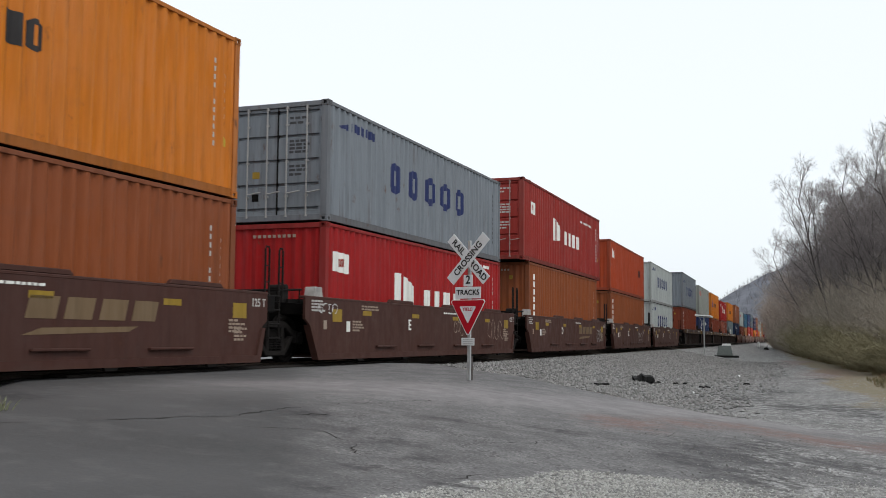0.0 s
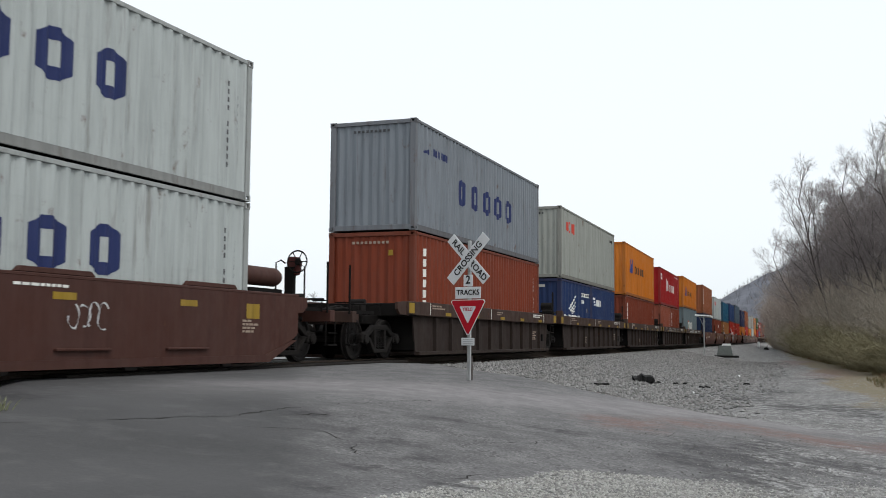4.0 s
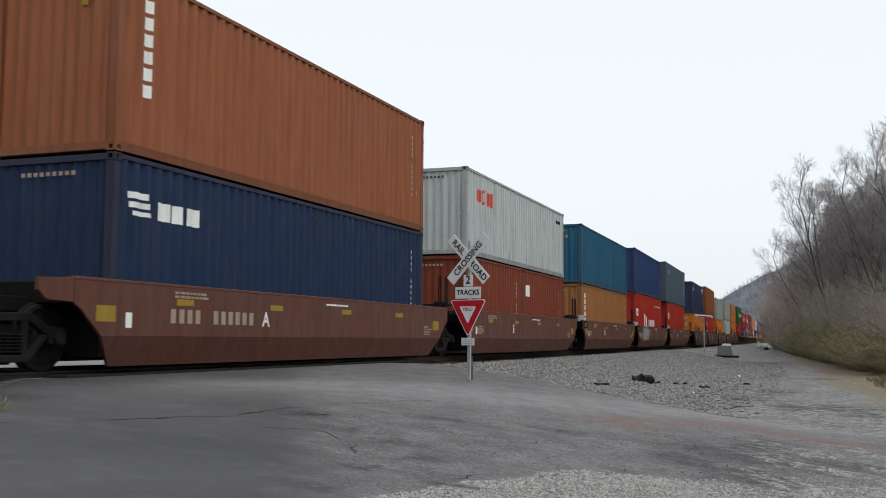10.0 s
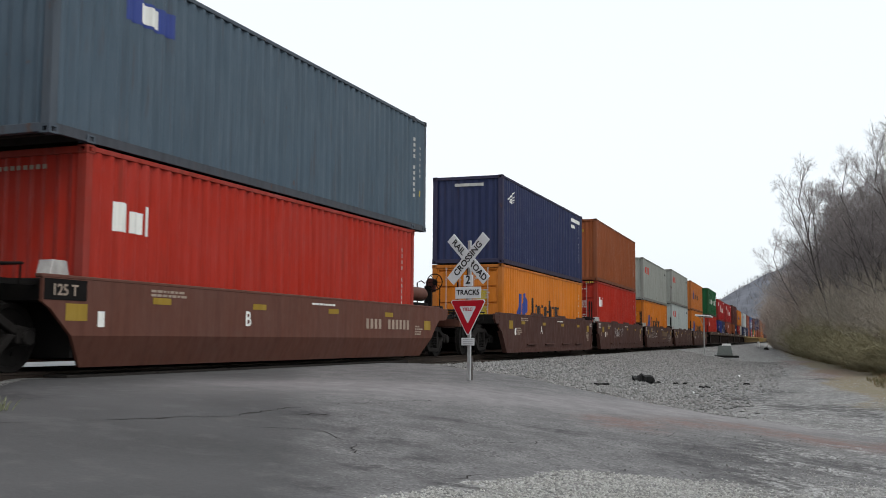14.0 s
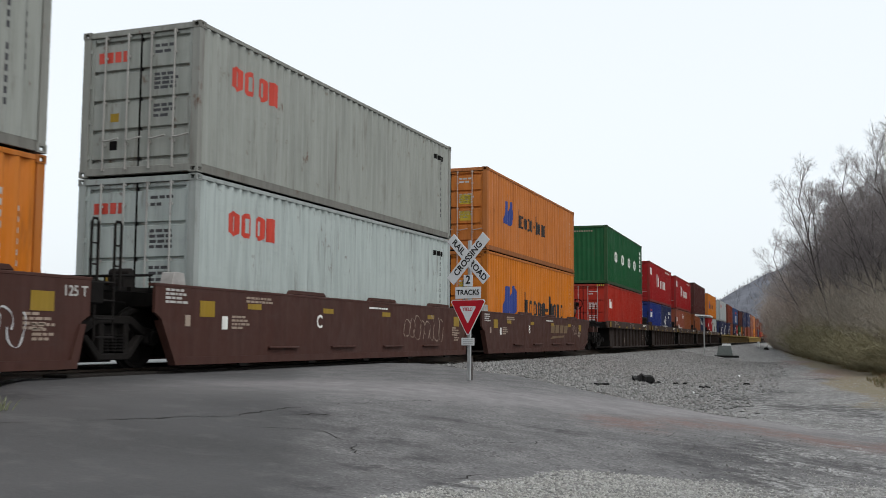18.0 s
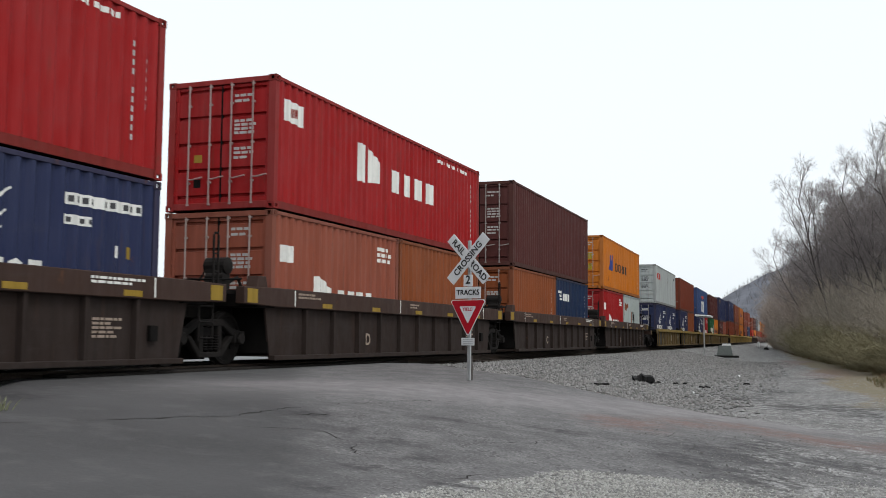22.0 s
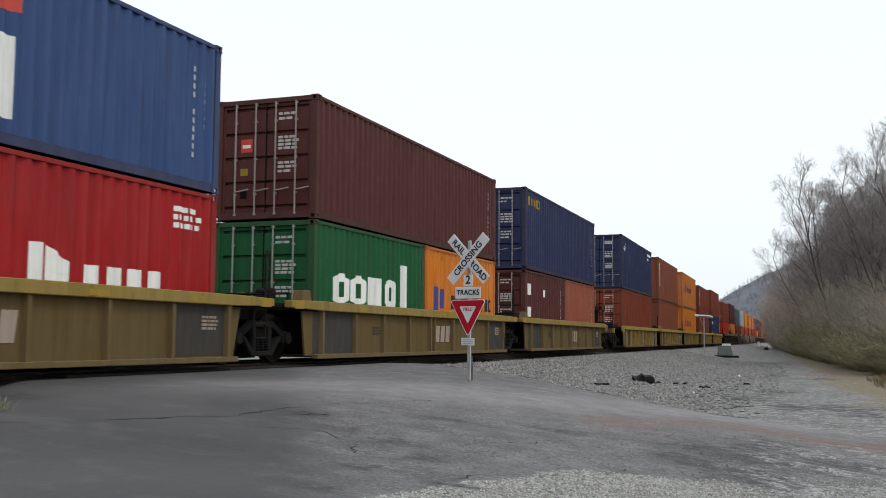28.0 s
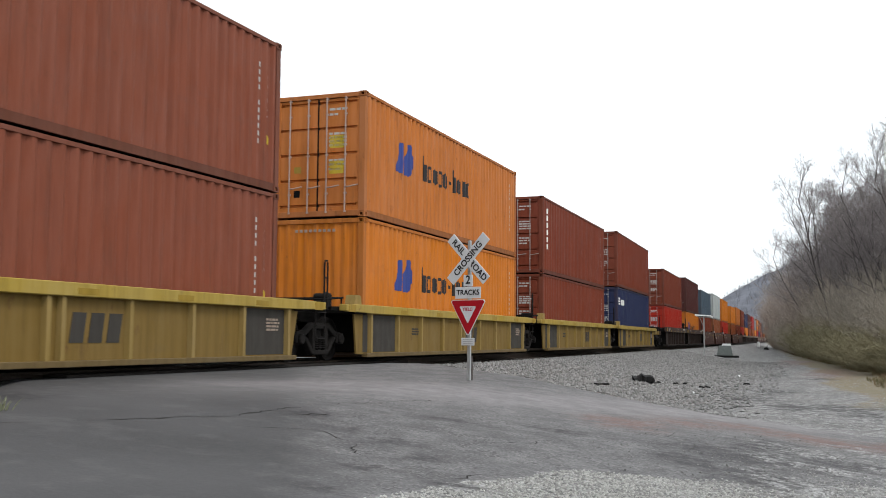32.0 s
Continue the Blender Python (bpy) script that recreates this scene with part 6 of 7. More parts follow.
def stones(name, label, count, place_fn, size, tone, seed):
    """Loose stones as one mesh of many small uneven lumps."""
    rng = np.random.default_rng(seed)
    base = np.array([(1, 0, 0), (-1, 0, 0), (0, 1, 0), (0, -1, 0), (0, 0, 1), (0, 0, -0.6)])
    tris = np.array([(0, 2, 4), (2, 1, 4), (1, 3, 4), (3, 0, 4), (2, 0, 5), (1, 2, 5), (3, 1, 5), (0, 3, 5)])
    V, F = [], []
    k = 0
    while k < count:
        p = place_fn(rng)
        if p is None:
            continue
        r = size * rng.uniform(0.5, 1.35)
        q = base * rng.uniform(0.65, 1.25, (6, 3)) * r * np.array((1, rng.uniform(0.6, 1.0), 0.7))
        a = rng.uniform(0, 6.28)
        c, s = math.cos(a), math.sin(a)
        q = np.stack([q[:, 0] * c - q[:, 1] * s, q[:, 0] * s + q[:, 1] * c, q[:, 2]], 1) + np.array(p) + np.array((0, 0, r * 0.25))
        V.append(q)
        F.append(tris + 6 * k)
        k += 1
    me = bpy.data.meshes.new(name)
    me.from_pydata(np.concatenate(V).tolist(), [], np.concatenate(F).tolist())
    nd = Nodes(name + "_stone")
    isl = nd.n("ShaderNodeNewGeometry").outputs["Random Per Island"]
    col = nd.mix(isl, mul(tone, 0.35), mul(tone, 1.5))
    col = nd.mix(nd.noise(nd.coords(world_space=True), 30, 4), col, mul(tone, 0.8))
    ob = part(name, me, nd.done(col, 0.9, 0.0, 0.25))
    return tagged(ob, label, "gravel", kind="stuff")


def dark_patch_at(x, y):
    return max(math.exp(-((x - a) / c) ** 2 - ((y - b) / d) ** 2) for a, b, c, d in BLOBS["dark_patch"])


def on_bank(rng):
    y = 18.0 + 54 * rng.random() ** 1.6
    d = rng.uniform(0.9, 9.8)
    x = d + track_x(y)
    if crossing(d, y) > 0.35 or paved(x, y) > 0.5 or rng.random() < (d - 5.2) / 4.5:
        return None
    return x, y, ground_z(x, y)


def on_left(rng):
    y, d = rng.uniform(4.5, 11.0), rng.uniform(-3, 3.2)
    if crossing(d, y) > 0.3 or paved(d + track_x(y), y) > 0.5:
        return None
    x = d + track_x(y)
    return x, y, ground_z(x, y)


def on_lot(rng):
    y, x = 10 + 34 * rng.random() ** 1.3, rng.uniform(3.5, 13.5)
    if dark_patch_at(x, y) > 0.35 * rng.random() + 0.15 or paved(x, y) > 0.45 or rng.random() > 0.25 + 0.75 * (noise.noise((x * 0.6, y * 0.6, 5)) > 0.05) or rng.random() > 14 / y:
        return None
    return x, y, ground_z(x, y)


def on_patch(rng):
    x, y = rng.uniform(8.0, 12.6), rng.uniform(6.2, 11.5)
    if paved(x, y) > 0.5 * rng.random() + 0.15 or dark_patch_at(x, y) > 0.5 * rng.random() or rng.random() < 0.75 * smooth(9.9, 10.9, x):
        return None
    return x, y, ground_z(x, y)


def on_crumble(rng):
    x, y = 10.4 + rng.normal() * 0.9, 11.9 + rng.normal() * 1.3
    if not 8.6 < x < 13 or y < 8.5:
        return None
    return x, y, ground_z(x, y)


stones("ballast", "grey crushed-stone ballast banked against the track", 21000, on_bank, 0.056, (0.225, 0.220, 0.213), 3)
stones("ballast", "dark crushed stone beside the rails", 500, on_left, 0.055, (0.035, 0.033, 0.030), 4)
stones("gravel", "pale loose gravel scattered over the lot", 9000, on_lot, 0.016, (0.30, 0.294, 0.284), 5)
stones("gravel", "pale loose gravel spread over the broken edge of the tarmac", 15000, on_patch, 0.0135, (0.36, 0.355, 0.335), 6)
stones("gravel", "dark crumbled tarmac and stones on the bare patch", 700, on_crumble, 0.013, (0.20, 0.195, 0.188), 7)

# ---------------------------------------------------------------- crossing sign
M_SHEET = plain("white_sign_sheeting", (0.60, 0.61, 0.62), 0.45, 0.0, 0.10)
M_SIGNINK = plain("black_sign_ink", (0.012, 0.012, 0.012), 0.5)
M_SIGNRED = plain("red_sign_sheeting", (0.38, 0.008, 0.018), 0.4, 0.0, 0.12)
M_GALV = plain("galvanised_post", (0.42, 0.43, 0.43), 0.45, 0.5, 0.2)
M_POST = plain("dark_wood_stub", (0.06, 0.05, 0.045), 0.9)

SIGN_X, SIGN_Y = 5.17, 16.60
SIGN_TURN = -103.0
sign = new("crossing_sign")
sign.matrix_basis = pose(SIGN_X, SIGN_Y, ground_z(SIGN_X, SIGN_Y) + 0.01, 0, 0, SIGN_TURN)
tagged(sign, "white crossbuck over a red and white yield sign on a post", "road sign")
part("post", cached(("sign_post",), lambda m: (m.box(-0.045, 0.0, -0.03, 0.03, 0, 2.42),), 0.006), M_GALV, sign, "galvanised steel post")
part("stub", cached(("sign_stub",), lambda m: m.box(-0.09, -0.05, -0.035, 0.035, 0, 0.42), 0.01), M_POST, sign, "dark lower stub")
for face, x in ((1, 0.02),):
    for k, tilt in enumerate((46.0, -46.0)):
        blade = part("crossbuck_blade", cached(("crossbuck_blade",), lambda m: m.box(-0.006, 0.006, -0.535, 0.535, -0.098, 0.098), 0.004), M_SHEET, sign, "white crossbuck blade", pose(x + face * 0.008 * k, 0, 2.10, -tilt if k == 0 else -tilt, 0, 0))
        if face > 0:
            words = (("RAIL", -0.29), ("ROAD", 0.29)) if k == 0 else (("CROSSING", 0.0),)
            for w, off in words:
                part("lettering", flat_text(w, 0.158, 0.002), M_SIGNINK, blade, "black lettering", pose(0.008, off, 0))
part("tracks_number_plate", cached(("number_plate",), lambda m: m.box(0.018, 0.028, -0.095, 0.095, 1.62, 1.82), 0.004), M_SHEET, sign)
part("lettering", flat_text("2", 0.20, 0.002), M_SIGNINK, sign, "black lettering", pose(0.030, 0, 1.73))
part("tracks_plate", cached(("tracks_plate",), lambda m: m.box(0.020, 0.030, -0.265, 0.265, 1.41, 1.61), 0.004), M_SHEET, sign)
part("lettering", flat_text("TRACKS", 0.128, 0.002), M_SIGNINK, sign, "black lettering", pose(0.032, 0, 1.512))


def tri_part(name, r, top, x0, x1, material, blunt, label):
    A, B, C = (-r, top), (r, top), (0.0, top - r * 1.732)
    pts = []
    for p, before, after in ((A, C, B), (B, A, C), (C, B, A)):
        for q in (before, after):
            pts.append((p[0] + (q[0] - p[0]) * blunt, p[1] + (q[1] - p[1]) * blunt))
    part(name, cached((name, r), lambda m: m.prism(pts, x0, x1, "x")), material, sign, label)


tri_part("yield_plate", 0.375, 1.390, 0.022, 0.030, M_SHEET, 0.06, "white-edged triangular plate")
tri_part("yield_field", 0.352, 1.378, 0.030, 0.033, M_SIGNRED, 0.055, "red triangle")
tri_part("yield_middle", 0.172, 1.275, 0.033, 0.036, M_SHEET, 0.05, "white middle triangle")
part("lettering", flat_text("YIELD", 0.080, 0.001), M_SIGNRED, sign, "red lettering", pose(0.038, 0, 1.222))
part("notice_plate", cached(("notice_plate",), lambda m: m.box(0.020, 0.028, -0.135, 0.135, 0.60, 0.73), 0.004), M_SHEET, sign, "small pale notice plate")
part("notice_bars", cached(("notice_bars",), lambda m: [m.box(0.028, 0.031, -0.10, 0.10, 0.625 + 0.035 * i, 0.637 + 0.035 * i) for i in range(3)]), M_GALV, sign, "plain bars in place of small writing")

# ---------------------------------------------------------------- trees, thicket, hill
M_BARK = plain("grey_bark", (0.105, 0.094, 0.090), 0.95, 0.0, 0.4, 5.0, 0.2)
M_TWIG = plain("bare_twigs", (0.225, 0.200, 0.197), 0.95, 0.0, 0.35, 1.5, 0.15)
M_BRUSH = plain("brown_brush", (0.370, 0.325, 0.270), 0.95, 0.0, 0.45, 0.9, 0.15)
M_OLIVE = plain("olive_brush", (0.250, 0.222, 0.135), 0.95, 0.0, 0.45, 0.9, 0.15)
M_RUSSET = plain("russet_brush", (0.340, 0.280, 0.240), 0.95, 0.0, 0.45, 0.9, 0.15)


def grow_tree(seed, height):
    """Bare tree: a trunk that parts into leaders, rising limbs, and sprays of fine twigs; wood in one mesh, twigs in another."""
    rng = random.Random(seed)
    wood, twig = MB(), MB()
    shape = {  # level: length over the tree's height, kids, spread, wander, steps, sides, radius
        0: (0.26, 4, 0.50, 0.10, 4, 8, 0.0115), 1: (0.58, 8, 0.80, 0.13, 6, 6, 0.0064), 2: (0.27, 7, 0.75, 0.20, 4, 5, 0.0028),
        3: (0.125, 6, 0.80, 0.26, 3, 4, 0.0013), 4: (0.060, 5, 0.80, 0.30, 2, 3, 0.0008), 5: (0.036, 0, 0, 0.3, 1, 3, 0.00045)}

    def branch(p, d, level, scale):
        ln, kids, spread, wander, n, sides, r = shape[level]
        length = height * ln * scale * rng.uniform(0.8, 1.15)
        pts, dd = [p], d
        for i in range(n):
            lift = 0.10 if level < 4 else 0.02
            dd = (dd + Vector((rng.uniform(-1, 1), rng.uniform(-1, 1), rng.uniform(-1, 1))) * wander + Vector((0, 0, lift))).normalized()
            pts.append(pts[-1] + dd * length / n)
        r0 = max(0.005, r * height * (0.6 + 0.4 * scale))
        (wood if level < 3 else twig).tube(pts, r0, sides, max(0.0025, r0 * (0.62 if level == 0 else 0.30)), level == 0)
        for k in range(kids):
            f = rng.uniform(0.75, 1.0) if level == 0 else 0.22 + 0.78 * (k + rng.random()) / kids
            j = min(n - 1, int(f * n))
            base = pts[j].lerp(pts[j + 1], f * n - j)
            along = (pts[j + 1] - pts[j]).normalized()
            a = 2.4 * k + rng.uniform(-0.5, 0.5)
            u = along.orthogonal().normalized()
            side = u * math.cos(a) + along.cross(u) * math.sin(a)
            branch(base, (along + side * spread * rng.uniform(0.7, 1.25)).normalized(), level + 1, 1.0 if level == 0 else (1.15 - 0.65 * f) * (0.75 + 0.25 * scale))
    branch(Vector((0, 0, -0.1)), Vector((-0.04, 0.0, 1)).normalized(), 0, 1.0)
    return wood.mesh("trunk", smooth=True), twig.mesh("crown")


def grow_brush(seed, w, h, stems, thick):
    """A tangle of thin stems, each forked, standing in a clump."""
    rng = random.Random(seed)
    m = MB()
    for k in range(stems):
        a, rr = rng.uniform(0, 6.28), w * math.sqrt(rng.random()) * 0.5
        p = Vector((rr * math.cos(a), rr * math.sin(a), -0.1))
        lean = 0.25 + 0.5 * rr / w
        d = Vector((lean * math.cos(a) + rng.uniform(-0.35, 0.35), lean * math.sin(a) + rng.uniform(-0.35, 0.35), 1.0)).normalized()
        L = h * rng.uniform(0.35, 1.0) * (1.0 - 0.35 * rr / w)
        pts, q, dd = [p], p, d
        for i in range(3):
            dd = (dd + Vector((rng.uniform(-1, 1), rng.uniform(-1, 1), rng.uniform(-0.6, 0.3))) * 0.34).normalized()
            q = q + dd * L / 3
            pts.append(q)
        m.tube(pts, 0.009 * thick, 3, 0.004 * thick, False)
        for j in range(11):
            f = rng.uniform(0.12, 1.0) * 2.99
            i = int(f)
            b = pts[i].lerp(pts[i + 1], f - i)
            e = b + Vector((rng.uniform(-1, 1), rng.uniform(-1, 1), rng.uniform(-0.5, 0.9))) * rng.uniform(0.25, 0.75)
            m.tube([b, e], 0.006 * thick, 3, 0.003 * thick, False)
    return m.mesh("bush")


def edge_x(y):
    """Where the thicket begins beside the drive."""
    return 14.3 - 0.096 * (min(y, 110) - 41) - 0.085 * max(0.0, y - 110)


rng = random.Random(8)
TREES = [grow_tree(100 + k, 12.0) for k in range(5)]
k = 0
for y, off, h in ((47, 4.5, 12.0), (53, 5.6, 13.2), (56, 2.2, 12.6), (58, 3.6, 13.8), (61, 5.4, 14.2), (64, 2.0, 13.0), (67, 3.6, 14.2), (70, 5.2, 14.2), (73, 1.8, 13.2), (77, 3.6, 14.4), (81, 5.4, 14.8), (84, 2.0, 13.8), (89, 0.3, 17.2), (91, 2.6, 15.5), (95, 4.4, 14.6), (100, 1.6, 14.6), (104, 0.6, 13.2), (108, 3.4, 13.0), (114, 1.2, 12.0), (124, 1.0, 11.0), (127, 4.2, 12.0), (138, 1.2, 10.5), (150, 1.2, 10.5), (162, 1.4, 10.5), (174, 3.4, 11.5), (188, 2.6, 11.0)):
    x = edge_x(y) + off
    tree = new("bare_tree")
    tree.matrix_basis = pose(x, y, ground_z(x, y), 0, 0, rng.uniform(0, 360)) @ Matrix.Diagonal((h / 12.0, h / 12.0, h / 12.0, 1))
    tagged(tree, "leafless grey tree with a dense twiggy crown above the thicket", "tree", "trees beside the drive")
    part("trunk", TREES[k % 5][0], M_BARK, tree)
    part("crown", TREES[k % 5][1], M_TWIG, tree)
    k += 1

BUSHES = [grow_brush(200 + k, 3.4, 4.6, 360, 1.3) for k in range(3)]
FAR_BUSHES = [grow_brush(210 + k, 3.4, 4.6, 250, 1.6) for k in range(3)]
k = 0
y = 46.0
while y < 200:
    for off in (0.7, 2.4, 4.8, 7.6):
        yy = y + rng.uniform(-0.9, 0.9)
        x = edge_x(yy) + off + rng.uniform(-0.5, 0.5)
        tall = rng.uniform(0.8, 1.12) * lerp_table([(46, 6.6), (70, 8.4), (100, 11.4), (140, 14.8), (200, 17.0)], yy) * {0.7: 0.40, 2.4: 0.80, 4.8: 1.0, 7.6: 1.1}[off] / 4.6
        wide = max(1.0, 0.62 * tall)
        b = part("bush", (BUSHES if yy < 85 else FAR_BUSHES)[k % 3], M_OLIVE if off < 1 and yy < 105 else M_RUSSET if yy > 95 and k % 2 else M_BRUSH, at=pose(x, yy, ground_z(x, yy), 0, 0, rng.uniform(0, 360)) @ Matrix.Diagonal((wide, wide, tall, 1)))
        tagged(b, "bare brown thicket shrub of tangled thin stems", "bush", "thicket beside the drive")
        k += 1
    y += 2.1 + 0.026 * (y - 46)


def tall_grass(count, seed):
    """Dead and greenish blades along the thicket's foot, bent over at the tip, one mesh."""
    r = random.Random(seed)
    V, F = [], []
    for k in range(count):
        y = 26 + 110 * r.random() ** 1.5
        q = r.random() ** 1.6
        near = smooth(46, 38, y)
        x = edge_x(y) - 1.0 - 1.2 * near + (3.2 + 1.5 * near) * q + 0.8 * noise.noise((y * 0.35, 2.0, k * 0.0001))
        z = ground_z(x, y)
        h = r.uniform(0.06, 0.20) + 1.15 * q * r.random() * (1 - 0.6 * near)
        a, w = r.uniform(0, 6.28), r.uniform(0.008, 0.018) * (1 + y / 90)
        lx, ly = r.uniform(-0.4, 0.4) * h, r.uniform(-0.4, 0.4) * h
        n = len(V)
        V += [(x - w * math.cos(a), y - w * math.sin(a), z - 0.02), (x + w * math.cos(a), y + w * math.sin(a), z - 0.02), (x + 0.4 * lx + 0.6 * w, y + 0.4 * ly, z + 0.65 * h), (x + lx, y + ly, z + h)]
        F += [(n, n + 1, n + 2), (n, n + 2, n + 3)]
    me = bpy.data.meshes.new("tall_grass")
    me.from_pydata(V, [], F)
    nd = Nodes("dead_grass")
    isl = nd.n("ShaderNodeNewGeometry").outputs["Random Per Island"]
    big = nd.noise(nd.coords(world_space=True), 0.25, 4)
    col = nd.mix(isl, (0.085, 0.082, 0.036), (0.195, 0.160, 0.098))
    col = nd.mix(nd.ramp(big, 0.42, 0.62, 0.0, 0.8), col, nd.mix(isl, (0.10, 0.065, 0.042), (0.20, 0.125, 0.080)))
    ob = part("tall_grass", me, nd.done(col, 0.9, 0.0, 0.15))
    tagged(ob, "dead yellow and greenish grass along the foot of the thicket", "grass", kind="stuff")


tall_grass(26000, 31)


def weed_tuft(x, y, seed, blades, h):
    r = random.Random(seed)
    m = MB()
    for k in range(blades):
        a, q = r.uniform(0, 6.28), r.random() ** 0.5
        p = Vector((0.16 * q * math.cos(a), 0.16 * q * math.sin(a), -0.02))
        d = Vector((math.cos(a) * 0.5 * q + r.uniform(-0.25, 0.25), math.sin(a) * 0.5 * q + r.uniform(-0.25, 0.25), 1.0)) * h * r.uniform(0.4, 1.0)
        m.tube([p, p + d * 0.6, p + d + Vector((0.3 * d.x, 0.3 * d.y, -0.1 * h))], 0.006, 3, 0.0015, False)
    ob = part("weed_tuft", m, M_WEED, at=pose(x, y, ground_z(x, y)))
    tagged(ob, "pale dry weeds at the crumbling edge of the road", "weeds", "weeds by the crossing")


M_WEED = plain("dry_weeds", (0.26, 0.27, 0.17), 0.9)
for k, (x, y, h) in enumerate(((3.95, 7.25, 0.16), (3.75, 7.0, 0.22), (3.45, 7.3, 0.20), (3.6, 6.7, 0.26), (3.2, 7.0, 0.3))):
    weed_tuft(x, y, 500 + k, 60, h)

# wooded ridge far behind; distance haze is put into its blue-grey
M_HILL = plain("hazed_winter_woods", (0.150, 0.155, 0.178), 1.0, 0.0, 0.35, 0.05, 0.1)


hill = MB()
hx = [-215 + 12 * i for i in range(60)]
rows = 14
for j in range(rows):
    f = j / (rows - 1)
    for x in hx:
        top = lerp_table([(-215, 0.0), (-178, 2.0), (-145, 10.0), (-111, 29.0), (-69, 61.0), (-30, 84.0), (60, 108.0), (500, 130.0)], x)
        top *= 0.92 + 0.05 * noise.noise((x * 0.03, 0, 4))
        prof = math.sin(f * math.pi * 0.5)
        hill.v.append((x + 10 * f, 720 + 260 * f + 20 * noise.noise((x * 0.01, f, 1)), -1.5 + top * prof + 2.2 * noise.noise((x * 0.11, f * 9, 7)) * (prof > 0.1)))
n = len(hx)
hill.f += [(j * n + i, j * n + i + 1, (j + 1) * n + i + 1, (j + 1) * n + i) for j in range(rows - 1) for i in range(n - 1)]
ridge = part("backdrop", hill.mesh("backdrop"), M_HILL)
tagged(ridge, "far hillside under bare woods, tinted with haze", "hill", kind="structure")


def far_woods(name, label, spots, seed, material, boughs=8, thin=1.0):
    """Many small bare crowns: tapered stems with a few boughs each, one mesh."""
    r = random.Random(seed)
    m = MB()
    for x, y, z, h in spots:
        m.tube([(x, y, z - 0.5), (x + r.uniform(-0.3, 0.3), y, z + h)], 0.03 * h * thin, 3, 0.004 * h, False)
        for k in range(boughs):
            f = r.uniform(0.2, 0.95)
            a = r.uniform(0, 6.28)
            e = h * (1.05 - f) * 0.55
            m.tube([(x, y, z + f * h), (x + e * math.cos(a) * 0.6, y + e * math.sin(a) * 0.6, z + f * h + e * 0.35), (x + e * math.cos(a), y + e * math.sin(a), z + f * h + e * r.uniform(0.5, 1.0))], 0.012 * h * thin, 3, 0.003 * h * thin, False)
    ob = part(name, m.mesh(name), material)
    return tagged(ob, label, "woods", kind="stuff")


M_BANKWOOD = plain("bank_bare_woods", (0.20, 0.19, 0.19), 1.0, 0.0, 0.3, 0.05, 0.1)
# far crowns carry the ridge's haze tint in their colour
M_FARWOOD = plain("hazed_bare_woods", (0.165, 0.165, 0.185), 1.0, 0.0, 0.3, 0.05, 0.1)
spots = []
r = random.Random(21)
for k in range(6500):
    i = r.uniform(0, n - 1.001)
    j = r.uniform(2.0, rows - 1.001)
    v0 = hill.v[int(j) * n + int(i)]
    v1 = hill.v[min(rows - 1, int(j) + 1) * n + int(i)]
    f = j - int(j)
    spots.append((v0[0] + (i - int(i)) * 12, v0[1] + (v1[1] - v0[1]) * f, v0[2] + (v1[2] - v0[2]) * f, r.uniform(3.0, 6.5)))
far_woods("hill_woods", "bare winter woods on the far hill, tinted with haze", spots, 22, M_FARWOOD)
spots = []
for k in range(650):
    a = r.uniform(0, 1)
    x = -62 - 70 * r.random() - 60 * a
    y = 20 + 300 * a
    spots.append((x, y, -2.4, r.uniform(9, 15) * (0.62 + 0.38 * abs(math.sin(0.043 * y + 0.02 * x)))))
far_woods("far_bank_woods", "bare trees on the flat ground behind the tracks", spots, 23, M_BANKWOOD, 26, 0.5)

# ---------------------------------------------------------------- lineside things
M_CABINET = plain("cabinet_grey", (0.17, 0.19, 0.18), 0.6, 0.0, 0.2)
M_PLASTIC = plain("white_lid", (0.78, 0.79, 0.78), 0.5, 0.0, 0.08)
M_RUBBER = plain("black_rubber", (0.012, 0.012, 0.012), 0.8)
M_SOLAR = plain("solar_glass", (0.020, 0.026, 0.045), 0.15, 0.0, 0.2)


def ground_pose(x, y, rz=0.0):
    return pose(x, y, ground_z(x, y), 0, 0, rz)


cab = new("equipment_cabinet")
cab.matrix_basis = ground_pose(3.25, 75.5, 8)
tagged(cab, "low grey trackside equipment cabinet with a white lid", "cabinet")
part("body", cached(("cabinet_body",), lambda m: m.prism([(-0.56, 0.14), (0.56, 0.14), (0.44, 0.84), (-0.40, 0.84)], -0.30, 0.30, "y"), 0.02), M_CABINET, cab)
part("lid", cached(("cabinet_lid",), lambda m: m.prism([(-0.20, 0.84), (0.46, 0.84), (0.40, 0.99), (-0.14, 0.99)], -0.32, 0.32, "y"), 0.015), M_PLASTIC, cab, "white sloped lid")
part("skid", cached(("cabinet_skid",), lambda m: m.box(-0.72, 0.98, -0.40, 0.40, 0.0, 0.15), 0.02), M_RUBBER, cab, "dark base skid")
for x in (-0.20, 0.20):
    part("door_panel", cached(("cabinet_door",), lambda m: (m.box(-0.18, 0.18, -0.315, -0.29, 0.20, 0.78), m.box(0.10, 0.14, -0.335, -0.315, 0.44, 0.52)), 0.004), M_CABINET, cab, at=pose(x, 0, 0))
pole = new("solar_pole")
pole.matrix_basis = ground_pose(2.45, 70.6, -12)
tagged(pole, "thin grey steel pole with a tilted solar panel", "pole")
part("mast", cached(("mast",), lambda m: m.tube([(0, 0, -0.1), (0, 0, 2.66)], 0.05, 10)), M_GALV, pole)
